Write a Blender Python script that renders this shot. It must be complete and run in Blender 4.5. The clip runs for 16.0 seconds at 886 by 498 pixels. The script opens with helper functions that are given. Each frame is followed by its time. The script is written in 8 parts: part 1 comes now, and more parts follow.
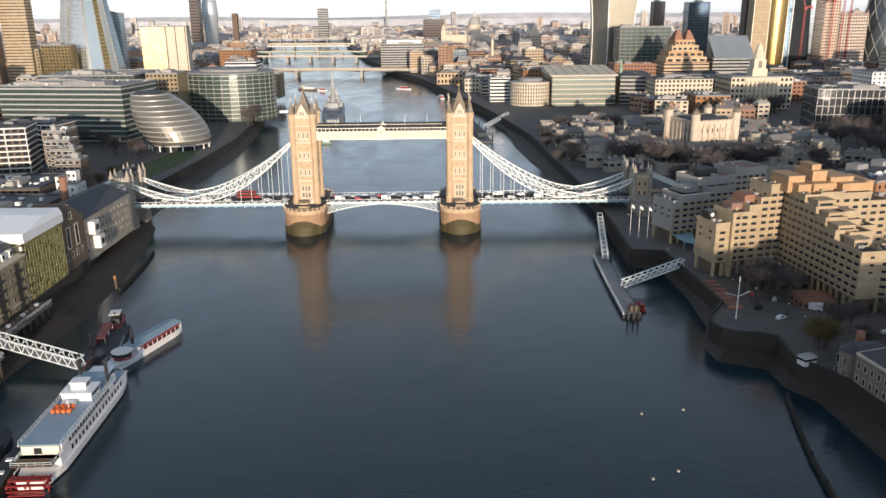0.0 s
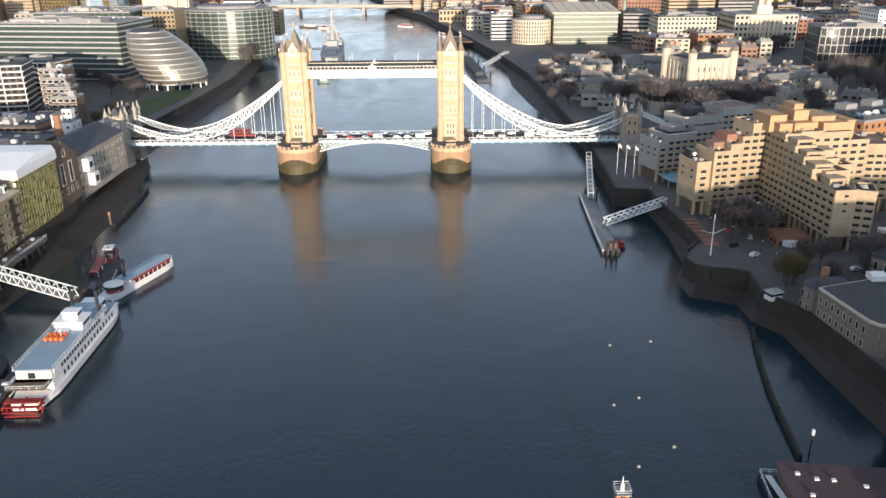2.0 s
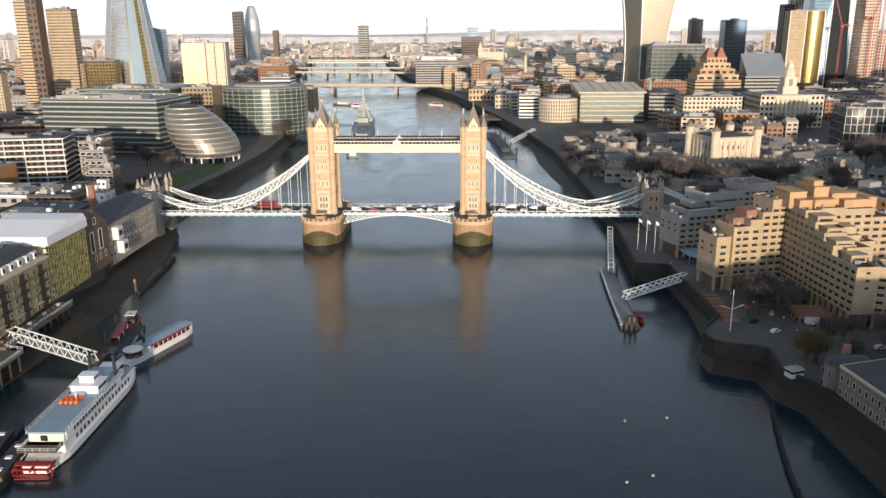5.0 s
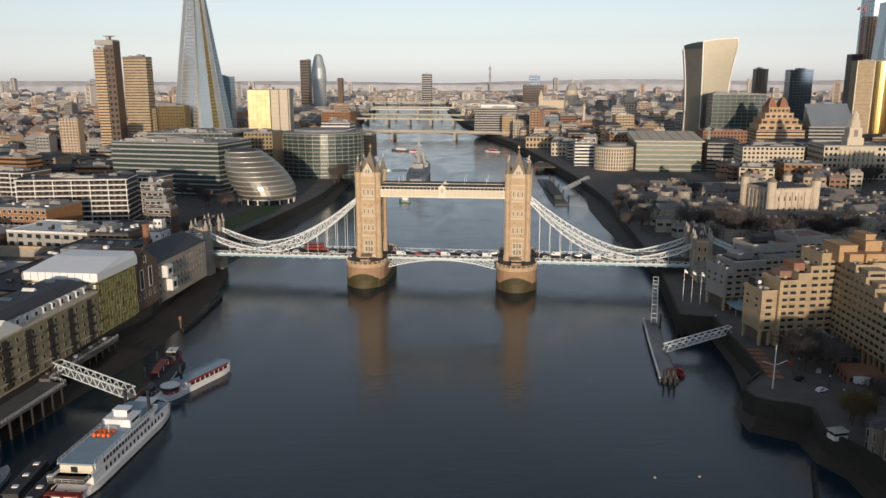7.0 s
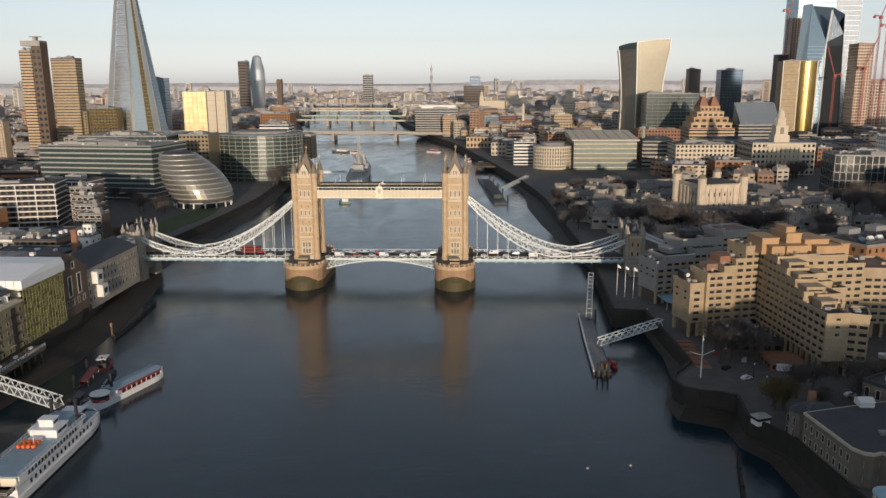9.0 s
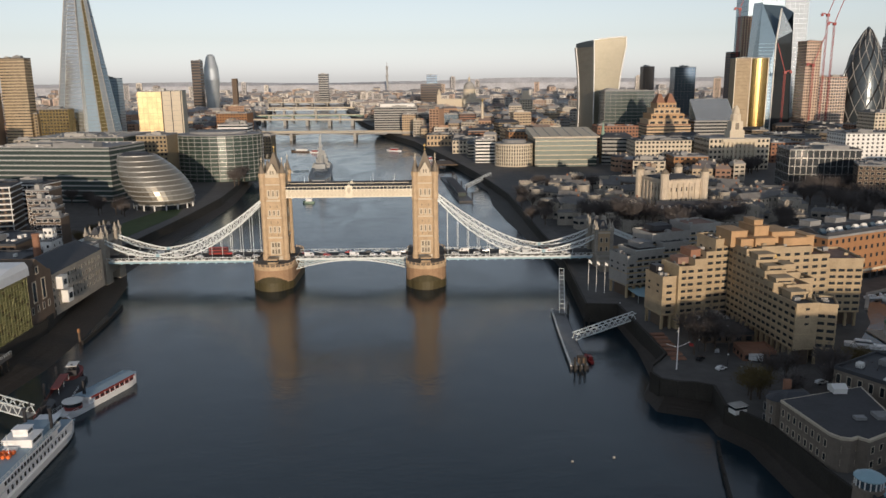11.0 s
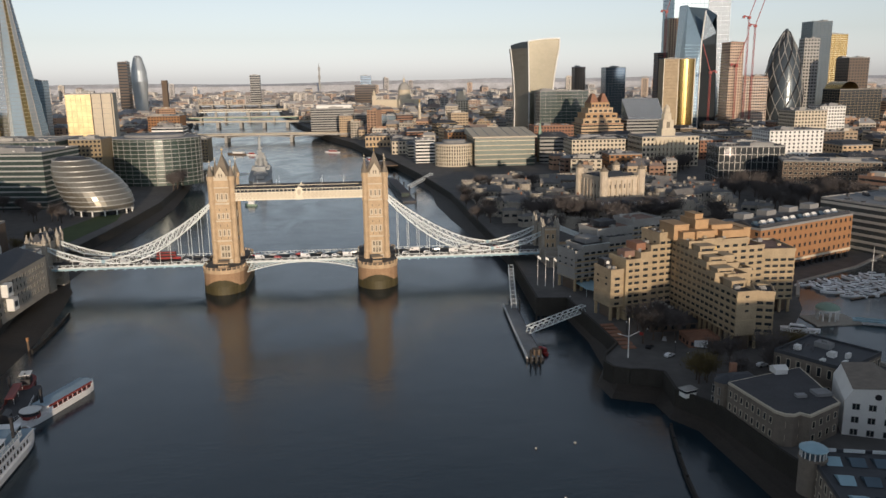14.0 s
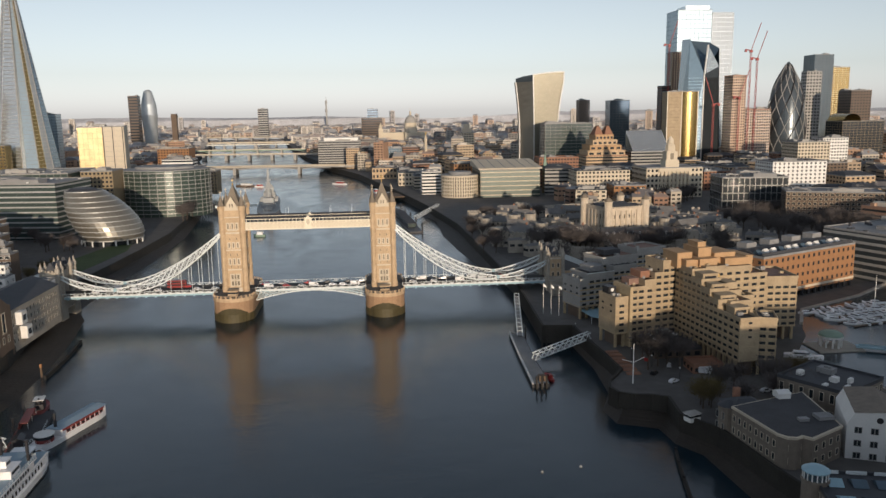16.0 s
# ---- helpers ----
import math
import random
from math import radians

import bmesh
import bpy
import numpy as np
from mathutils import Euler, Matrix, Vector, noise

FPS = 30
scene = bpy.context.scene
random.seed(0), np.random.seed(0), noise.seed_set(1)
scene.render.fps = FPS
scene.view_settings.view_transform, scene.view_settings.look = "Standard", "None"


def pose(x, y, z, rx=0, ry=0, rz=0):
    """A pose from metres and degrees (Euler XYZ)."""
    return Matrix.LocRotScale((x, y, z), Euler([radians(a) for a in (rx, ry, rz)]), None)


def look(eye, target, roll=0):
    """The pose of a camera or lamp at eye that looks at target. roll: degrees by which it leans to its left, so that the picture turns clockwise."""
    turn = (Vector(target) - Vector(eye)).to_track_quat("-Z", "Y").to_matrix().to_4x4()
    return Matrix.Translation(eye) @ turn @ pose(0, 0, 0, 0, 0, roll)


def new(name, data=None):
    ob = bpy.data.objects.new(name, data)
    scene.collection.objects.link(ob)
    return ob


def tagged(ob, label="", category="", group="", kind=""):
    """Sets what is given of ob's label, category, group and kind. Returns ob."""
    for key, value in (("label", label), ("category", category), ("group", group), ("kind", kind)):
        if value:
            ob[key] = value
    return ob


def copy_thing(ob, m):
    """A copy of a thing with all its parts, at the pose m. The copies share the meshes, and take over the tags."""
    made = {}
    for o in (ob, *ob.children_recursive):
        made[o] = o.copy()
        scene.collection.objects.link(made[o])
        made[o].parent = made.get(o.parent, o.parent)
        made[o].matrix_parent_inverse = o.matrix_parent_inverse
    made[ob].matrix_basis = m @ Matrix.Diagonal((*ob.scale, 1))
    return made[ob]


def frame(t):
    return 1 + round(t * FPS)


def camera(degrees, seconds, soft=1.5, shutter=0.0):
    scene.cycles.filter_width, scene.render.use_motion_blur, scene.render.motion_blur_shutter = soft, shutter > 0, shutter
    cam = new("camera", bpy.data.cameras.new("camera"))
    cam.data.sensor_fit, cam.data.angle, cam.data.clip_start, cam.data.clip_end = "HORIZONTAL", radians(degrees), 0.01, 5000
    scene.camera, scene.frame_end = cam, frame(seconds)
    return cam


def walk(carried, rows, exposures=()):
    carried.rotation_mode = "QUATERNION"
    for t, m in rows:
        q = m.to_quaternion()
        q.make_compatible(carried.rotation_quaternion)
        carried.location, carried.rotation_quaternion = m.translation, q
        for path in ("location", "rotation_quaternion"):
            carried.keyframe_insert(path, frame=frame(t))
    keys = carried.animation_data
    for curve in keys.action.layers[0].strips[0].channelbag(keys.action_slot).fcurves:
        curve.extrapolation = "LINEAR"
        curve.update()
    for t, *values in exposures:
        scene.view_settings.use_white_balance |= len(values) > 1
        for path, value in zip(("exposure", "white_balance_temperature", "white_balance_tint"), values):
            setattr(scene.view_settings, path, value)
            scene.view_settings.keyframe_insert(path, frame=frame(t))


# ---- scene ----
cam = camera(59.32, 16.0)
PATH = [
    (0, (26.07, -417.659, 111.105), (26.097, -415.746, 110.522), -0.5),
    (0.5, (28.681, -419.308, 111.289), (28.707, -417.395, 110.703), -0.4),
    (1, (31.353, -421.194, 111.455), (31.371, -419.301, 110.809), -0.4),
    (1.5, (33.736, -423.184, 111.678), (33.744, -421.32, 110.951), -0.5),
    (2, (35.315, -424.694, 111.806), (35.32, -422.83, 111.08), -0.5),
    (2.5, (35.936, -425.64, 111.521), (35.939, -423.765, 110.827), -0.5),
    (3, (36.107, -426.422, 111.084), (36.11, -424.534, 110.424), -0.5),
    (5.3, (40.94, -426.397, 110.924), (40.828, -424.471, 110.398), -0.3),
    (5.5, (41.463, -426.289, 110.948), (41.294, -424.364, 110.433), -0.2),
    (6, (44.532, -426.203, 111.052), (44.303, -424.277, 110.565), -0.1),
    (6.5, (46.988, -426.033, 110.944), (46.759, -424.099, 110.489), -0.1),
    (7, (49.457, -425.881, 110.939), (49.229, -423.941, 110.51), -0.1),
    (7.5, (51.935, -425.961, 110.493), (51.821, -424.009, 110.07), -0.3),
    (8, (53.293, -426.137, 110.34), (53.189, -424.186, 109.917), -0.3),
    (8.5, (53.681, -426.413, 110.4), (53.58, -424.461, 109.975), -0.3),
    (9, (53.334, -426.746, 110.473), (53.246, -424.794, 110.046), -0.3),
    (9.5, (52.319, -427.384, 110.409), (52.3, -425.43, 109.98), -0.4),
    (12, (41.33, -426.825, 110.331), (41.355, -424.872, 109.899), -0.6),
    (12.5, (39.607, -427.272, 110.53), (39.633, -425.319, 110.098), -0.6),
    (13, (38.739, -428.652, 110.867), (38.763, -426.699, 110.435), -0.6),
    (13.5, (38.443, -430.654, 110.991), (38.562, -428.705, 110.559), -0.7),
    (14, (37.206, -433.335, 111.058), (37.393, -431.391, 110.626), -0.8),
    (14.5, (36.353, -435.86, 111.246), (36.537, -433.922, 110.787), -0.7),
    (15, (35.93, -437.452, 111.234), (36.11, -435.514, 110.775), -0.8),
    (15.5, (35.694, -438.493, 110.893), (35.873, -436.541, 110.497), -0.8),
    (16, (36.174, -439.24, 110.394), (36.349, -437.278, 110.043), -0.9),
]
EXPOSURES = [(0.0, 1.1, 5900, 10), (1.0, 1.3, 5850, 10), (2.0, 1.55, 5850, 10), (3.0, 1.5, 5900, 10), (5.5, 0.95, 6100, 10), (7.0, 0.47, 6150, 10), (9.0, 0.43, 6150, 10), (13.5, 0.42, 6150, 10), (15.0, 0.5, 6150, 10), (16.0, 0.46, 6150, 10)]
walk(cam, [(t, look(eye, target, roll)) for t, eye, target, roll in PATH], EXPOSURES)

# world, sun
SUN_TURN, SUN_UP = radians(172), radians(5.6)
world = bpy.data.worlds.new("sky")
scene.world = world
world.use_nodes = True
wn, wl = world.node_tree.nodes, world.node_tree.links
sky = wn.new("ShaderNodeTexSky")
sky.sky_type, sky.sun_disc = "NISHITA", False
sky.sun_elevation, sky.sun_rotation = SUN_UP, SUN_TURN
sky.altitude, sky.air_density, sky.dust_density, sky.ozone_density = 100, 1.0, 0.4, 1.5
pale = wn.new("ShaderNodeHueSaturation")
pale.inputs["Saturation"].default_value = 0.28
wl.new(sky.outputs[0], pale.inputs["Color"])
cool = wn.new("ShaderNodeMix")
cool.data_type, cool.blend_type = "RGBA", "MULTIPLY"
cool.inputs["Factor"].default_value = 1
cool.inputs["B"].default_value = (0.955, 0.99, 1.06, 1)
wl.new(pale.outputs[0], cool.inputs["A"])
wl.new(cool.outputs["Result"], wn["Background"].inputs[0])
wn["Background"].inputs[1].default_value = 0.128
sun = new("sun", bpy.data.lights.new("sun", "SUN"))
sun.data.energy, sun.data.angle, sun.data.color = 2.55, radians(0.6), (1.0, 0.775, 0.545)
sun_to = Vector((math.sin(SUN_TURN) * math.cos(SUN_UP), math.cos(SUN_TURN) * math.cos(SUN_UP), math.sin(SUN_UP)))
sun.matrix_world = look(sun_to * 900, (0, 0, 0))


# ---- materials ----
def mat(name, color, rough=0.8, metal=0.0, spread=0.15, scale=0.3, bump=0.0, bscale=3.0, isle=0.0, rand=0.0, ior=1.45, spec=0.5):
    """A surface with grain and stains at two scales; isle and rand vary the colour by island or object."""
    m = bpy.data.materials.new(name)
    m.use_nodes = True
    n, l = m.node_tree.nodes, m.node_tree.links
    p = n["Principled BSDF"]
    p.inputs["Roughness"].default_value, p.inputs["Metallic"].default_value, p.inputs["IOR"].default_value = rough, metal, ior
    p.inputs["Specular IOR Level"].default_value = spec
    geo = n.new("ShaderNodeNewGeometry")
    big, fine = n.new("ShaderNodeTexNoise"), n.new("ShaderNodeTexNoise")
    big.inputs["Scale"].default_value, big.inputs["Detail"].default_value = scale, 4
    fine.inputs["Scale"].default_value, fine.inputs["Detail"].default_value = scale * 9, 3
    for t in (big, fine):
        l.new(geo.outputs["Position"], t.inputs["Vector"])
    add = n.new("ShaderNodeMath")
    add.operation = "ADD"
    l.new(big.outputs[0], add.inputs[0]), l.new(fine.outputs[0], add.inputs[1])
    last = add.outputs[0]
    if isle or rand:
        mul = n.new("ShaderNodeMath")
        mul.operation, mul.inputs[1].default_value = "MULTIPLY_ADD", 2 * (isle or rand) / max(spread, 0.01)
        if isle:
            l.new(geo.outputs["Random Per Island"], mul.inputs[0])
        else:
            info = n.new("ShaderNodeObjectInfo")
            l.new(info.outputs["Random"], mul.inputs[0])
        off = n.new("ShaderNodeMath")
        off.operation, off.inputs[1].default_value = "SUBTRACT", (isle or rand) / max(spread, 0.01)
        l.new(last, mul.inputs[2]), l.new(mul.outputs[0], off.inputs[0])
        last = off.outputs[0]
    rng = n.new("ShaderNodeMapRange")
    rng.inputs["From Min"].default_value, rng.inputs["From Max"].default_value = 0.0, 2.0
    rng.inputs["To Min"].default_value, rng.inputs["To Max"].default_value = 1 - 2 * spread, 1 + 2 * spread
    rng.clamp = False
    l.new(last, rng.inputs["Value"])
    tone = n.new("ShaderNodeMix")
    tone.data_type, tone.blend_type = "RGBA", "MULTIPLY"
    tone.inputs["Factor"].default_value = 1
    tone.inputs["A"].default_value = (*color, 1)
    l.new(rng.outputs[0], tone.inputs["B"])
    l.new(tone.outputs["Result"], p.inputs["Base Color"])
    if bump:
        b, t = n.new("ShaderNodeBump"), n.new("ShaderNodeTexNoise")
        t.inputs["Scale"].default_value, t.inputs["Detail"].default_value = bscale, 3
        l.new(geo.outputs["Position"], t.inputs["Vector"])
        b.inputs["Strength"].default_value, b.inputs["Distance"].default_value = bump, 0.3
        l.new(t.outputs[0], b.inputs["Height"]), l.new(b.outputs[0], p.inputs["Normal"])
    return m


def ramp_mat(name, stops, rough=0.85, spread=0.1):
    """City fabric: each island takes one colour of the ramp, with grain."""
    m = mat(name, (1, 1, 1), rough, 0, spread, 0.08)
    n, l = m.node_tree.nodes, m.node_tree.links
    geo = n.new("ShaderNodeNewGeometry")
    r = n.new("ShaderNodeValToRGB")
    r.color_ramp.interpolation = "CONSTANT"
    while len(r.color_ramp.elements) < len(stops):
        r.color_ramp.elements.new(0.5)
    for k, c in enumerate(stops):
        r.color_ramp.elements[k].position, r.color_ramp.elements[k].color = k / len(stops), (*c, 1)
    l.new(geo.outputs["Random Per Island"], r.inputs[0])
    tone = [x for x in n if x.type == "MIX"][0]
    l.new(r.outputs[0], tone.inputs["A"])
    return m


STONE = mat("portland_stone", (0.48, 0.355, 0.228), 0.9, 0, 0.3, 0.3, 0.5, 1.6)
STONE_PALE = mat("pale_stone", (0.56, 0.49, 0.38), 0.8, 0, 0.14, 0.4, 0.2, 3)
GRANITE = mat("pier_granite", (0.35, 0.225, 0.135), 0.85, 0, 0.32, 0.2, 0.4, 1.5)
WETSTONE = mat("wet_algae_stone", (0.075, 0.062, 0.028), 0.6, 0, 0.3, 0.4, 0.5, 2)
OLDSTONE = mat("grey_ragstone", (0.36, 0.325, 0.275), 0.9, 0, 0.3, 0.2, 0.4, 2)
SLATE = mat("slate_roof", (0.055, 0.058, 0.066), 0.7, 0, 0.25, 0.3, 0.2, 3)
SPIRE = mat("spire_lead", (0.20, 0.165, 0.125), 0.7, 0, 0.2, 0.4)
GOLD = mat("gilding", (0.6, 0.42, 0.16), 0.5, 0.7, 0.1, 1)
STEEL_W = mat("white_painted_steel", (0.66, 0.70, 0.70), 0.5, 0, 0.1, 0.5)
STEEL_B = mat("pale_blue_steel", (0.30, 0.45, 0.52), 0.5, 0, 0.12, 0.5)
CREAM = mat("cream_painted_iron", (0.74, 0.68, 0.55), 0.6, 0, 0.1, 0.5)
GLASS = mat("dark_window_glass", (0.03, 0.035, 0.04), 0.12, 0, 0.3, 0.5, ior=1.5)
GLASS_G = mat("green_curtain_glass", (0.055, 0.075, 0.07), 0.14, 0.0, 0.2, 0.05, ior=1.45, spec=0.25)
GLASS_Q = mat("tinted_matt_glass", (0.042, 0.064, 0.054), 0.3, 0.15, 0.35, 0.12, spec=0.5)
LEADED = mat("leaded_window_glass", (0.17, 0.14, 0.1), 0.4, 0, 0.2, 0.6)
BRICK_G = mat("grey_stock_brick", (0.215, 0.18, 0.145), 0.9, 0, 0.3, 0.5, 0.3, 2)
SILVER = mat("silver_cladding", (0.4, 0.4, 0.385), 0.45, 0.3, 0.15, 0.2)
POST_D = mat("wet_black_timber", (0.03, 0.026, 0.022), 0.8, 0, 0.3, 0.5)
ROOF_R = mat("red_brown_asphalt_roof", (0.24, 0.15, 0.115), 0.9, 0, 0.3, 0.3)
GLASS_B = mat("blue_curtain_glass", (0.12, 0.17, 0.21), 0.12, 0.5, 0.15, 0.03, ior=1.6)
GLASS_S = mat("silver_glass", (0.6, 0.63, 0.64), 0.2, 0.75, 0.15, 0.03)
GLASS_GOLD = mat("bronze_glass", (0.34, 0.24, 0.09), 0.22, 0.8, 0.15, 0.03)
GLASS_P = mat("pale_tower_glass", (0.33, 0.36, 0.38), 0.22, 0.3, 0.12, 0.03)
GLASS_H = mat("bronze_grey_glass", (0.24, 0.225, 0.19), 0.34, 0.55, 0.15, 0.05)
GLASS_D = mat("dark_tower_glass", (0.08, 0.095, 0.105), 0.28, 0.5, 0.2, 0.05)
RIVERWALL = mat("slimy_river_wall", (0.035, 0.031, 0.025), 0.8, 0, 0.35, 0.2, 0.5, 1.2)
ASPHALT = mat("asphalt", (0.05, 0.05, 0.052), 0.85, 0, 0.25, 0.2)
PAVING = mat("paving", (0.115, 0.108, 0.1), 0.85, 0, 0.3, 0.15)
LEAD_G = mat("weathered_lead_roof", (0.17, 0.165, 0.16), 0.8, 0, 0.3, 0.25)
GROUND = mat("city_ground", (0.108, 0.102, 0.096), 0.9, 0, 0.4, 0.02)
MUD = mat("foreshore_mud", (0.036, 0.028, 0.021), 0.7, 0, 0.35, 0.1, 0.5, 0.6)
GRASS = mat("winter_grass", (0.07, 0.095, 0.035), 0.95, 0, 0.3, 0.1)
BRICK_Y = mat("yellow_stock_brick", (0.29, 0.225, 0.14), 0.9, 0, 0.22, 0.4)
BRICK_O = mat("orange_brick", (0.31, 0.16, 0.075), 0.9, 0, 0.2, 0.3)
BRICK_R = mat("red_brown_brick", (0.27, 0.14, 0.09), 0.9, 0, 0.25, 0.3)
BRICK_D = mat("dark_brown_brick", (0.135, 0.10, 0.075), 0.9, 0, 0.25, 0.3)
CONCRETE = mat("ribbed_concrete", (0.42, 0.325, 0.2), 0.9, 0, 0.26, 0.15, 0.2, 2)
CONC_T = mat("tan_concrete", (0.375, 0.295, 0.195), 0.9, 0, 0.32, 0.22)
KEEP = mat("keep_stone", (0.54, 0.46, 0.36), 0.9, 0, 0.3, 0.25, 0.4, 1.5)
PINK = mat("pink_concrete", (0.50, 0.37, 0.28), 0.9, 0, 0.22, 0.1)
BRICK_TAN = mat("tan_cladding", (0.42, 0.27, 0.145), 0.8, 0, 0.2, 0.3)
CONC_G = mat("grey_concrete", (0.34, 0.33, 0.31), 0.9, 0, 0.2, 0.15)
WHITE = mat("white_render", (0.74, 0.73, 0.70), 0.7, 0, 0.1, 0.3)
SHEET = mat("white_sheeting", (0.80, 0.81, 0.82), 0.5, 0, 0.06, 0.4, 0.3, 0.6)
SCAFF = mat("scaffold_netting", (0.3, 0.285, 0.13), 0.8, 0, 0.25, 0.4)
SCAFF_D = mat("olive_debris_netting", (0.22, 0.21, 0.085), 0.9, 0, 0.3, 0.5, rand=0.2)
ROOF_G = mat("grey_roofing", (0.24, 0.24, 0.24), 0.8, 0, 0.25, 0.12)
ROOF_D = mat("dark_roofing", (0.055, 0.055, 0.06), 0.8, 0, 0.3, 0.15)
COPPER = mat("green_copper", (0.24, 0.33, 0.26), 0.7, 0, 0.2, 0.3)
DARK = mat("dark_metal", (0.035, 0.035, 0.04), 0.5, 0.3, 0.2, 0.5)
TIMBER = mat("weathered_timber", (0.14, 0.10, 0.07), 0.9, 0, 0.3, 0.5)
MAROON = mat("maroon_paint", (0.20, 0.035, 0.03), 0.5, 0, 0.1, 0.5)
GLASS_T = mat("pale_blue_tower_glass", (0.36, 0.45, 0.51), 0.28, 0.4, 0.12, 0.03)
BRICK_W = mat("olive_stock_brick", (0.27, 0.235, 0.15), 0.9, 0, 0.25, 0.4)
MAROON_T = mat("brown_stained_boards", (0.05, 0.042, 0.034), 0.8, 0, 0.3, 0.6)
RED = mat("red_paint", (0.26, 0.026, 0.022), 0.45, 0, 0.1, 0.5)
ORANGE = mat("orange_plastic", (0.75, 0.16, 0.04), 0.5, 0, 0.1, 0.5)
DECKBLUE = mat("blue_grey_deck", (0.27, 0.36, 0.43), 0.7, 0, 0.15, 0.3)
HULL_W = mat("white_hull", (0.80, 0.80, 0.80), 0.4, 0, 0.12, 0.3)
NAVY = mat("warship_grey", (0.33, 0.34, 0.34), 0.6, 0, 0.45, 0.12)
BARK = mat("bark", (0.085, 0.065, 0.05), 0.95, 0, 0.25, 0.6)
TWIG = mat("bare_twigs", (0.105, 0.092, 0.088), 0.95, 0, 0.3, 0.3)
TWIG_G = mat("willow_twigs", (0.11, 0.085, 0.035), 0.95, 0, 0.3, 0.3)
TYRE = mat("tyre_rubber", (0.02, 0.02, 0.02), 0.9)
PAINTS = [mat("car_paint_" + k, c, 0.3, 0.1, 0.05, 1) for k, c in (("white", (0.75, 0.75, 0.75)), ("silver", (0.4, 0.41, 0.42)), ("black", (0.02, 0.02, 0.022)), ("red", (0.4, 0.03, 0.03)))]
CITY = ramp_mat("city_walls", [(0.36, 0.28, 0.2), (0.28, 0.17, 0.12), (0.46, 0.41, 0.34), (0.3, 0.29, 0.28), (0.52, 0.48, 0.42), (0.38, 0.24, 0.16), (0.22, 0.21, 0.2), (0.42, 0.33, 0.23)])
CITYROOF = ramp_mat("city_roofs", [(0.16, 0.15, 0.15), (0.26, 0.2, 0.17), (0.3, 0.3, 0.3), (0.1, 0.1, 0.11), (0.38, 0.36, 0.34)])

WATER = bpy.data.materials.new("river_water")
WATER.use_nodes = True
_n, _l = WATER.node_tree.nodes, WATER.node_tree.links
_p = _n["Principled BSDF"]
_p.inputs["Base Color"].default_value = (0.007, 0.022, 0.034, 1)
_p.inputs["Roughness"].default_value, _p.inputs["IOR"].default_value = 0.24, 1.43
_geo = _n.new("ShaderNodeNewGeometry")
_prev = None
for _scale, _dist, _str in ((0.012, 8.0, 0.07), (0.11, 1.0, 0.10), (0.55, 0.3, 0.24)):
    _t, _b = _n.new("ShaderNodeTexNoise"), _n.new("ShaderNodeBump")
    _t.inputs["Scale"].default_value, _t.inputs["Detail"].default_value = _scale, 4
    _b.inputs["Strength"].default_value, _b.inputs["Distance"].default_value = _str, _dist
    _l.new(_geo.outputs["Position"], _t.inputs["Vector"]), _l.new(_t.outputs[0], _b.inputs["Height"])
    if _prev:
        _l.new(_prev.outputs[0], _b.inputs["Normal"])
    _prev = _b
_l.new(_prev.outputs[0], _p.inputs["Normal"])
# slicks and wind-ruffled patches
_slick, _span, _mapg = _n.new("ShaderNodeTexNoise"), _n.new("ShaderNodeMapRange"), _n.new("ShaderNodeMapping")
_mapg.inputs["Scale"].default_value = (1.0, 0.45, 1.0)
_slick.inputs["Scale"].default_value, _slick.inputs["Detail"].default_value, _slick.inputs["Distortion"].default_value = 0.028, 5, 1.2
_span.inputs["From Min"].default_value, _span.inputs["From Max"].default_value = 0.35, 0.65
_span.inputs["To Min"].default_value, _span.inputs["To Max"].default_value = 0.13, 0.24
_l.new(_geo.outputs["Position"], _mapg.inputs[0]), _l.new(_mapg.outputs[0], _slick.inputs["Vector"])
_l.new(_slick.outputs[0], _span.inputs["Value"]), _l.new(_span.outputs[0], _p.inputs["Roughness"])


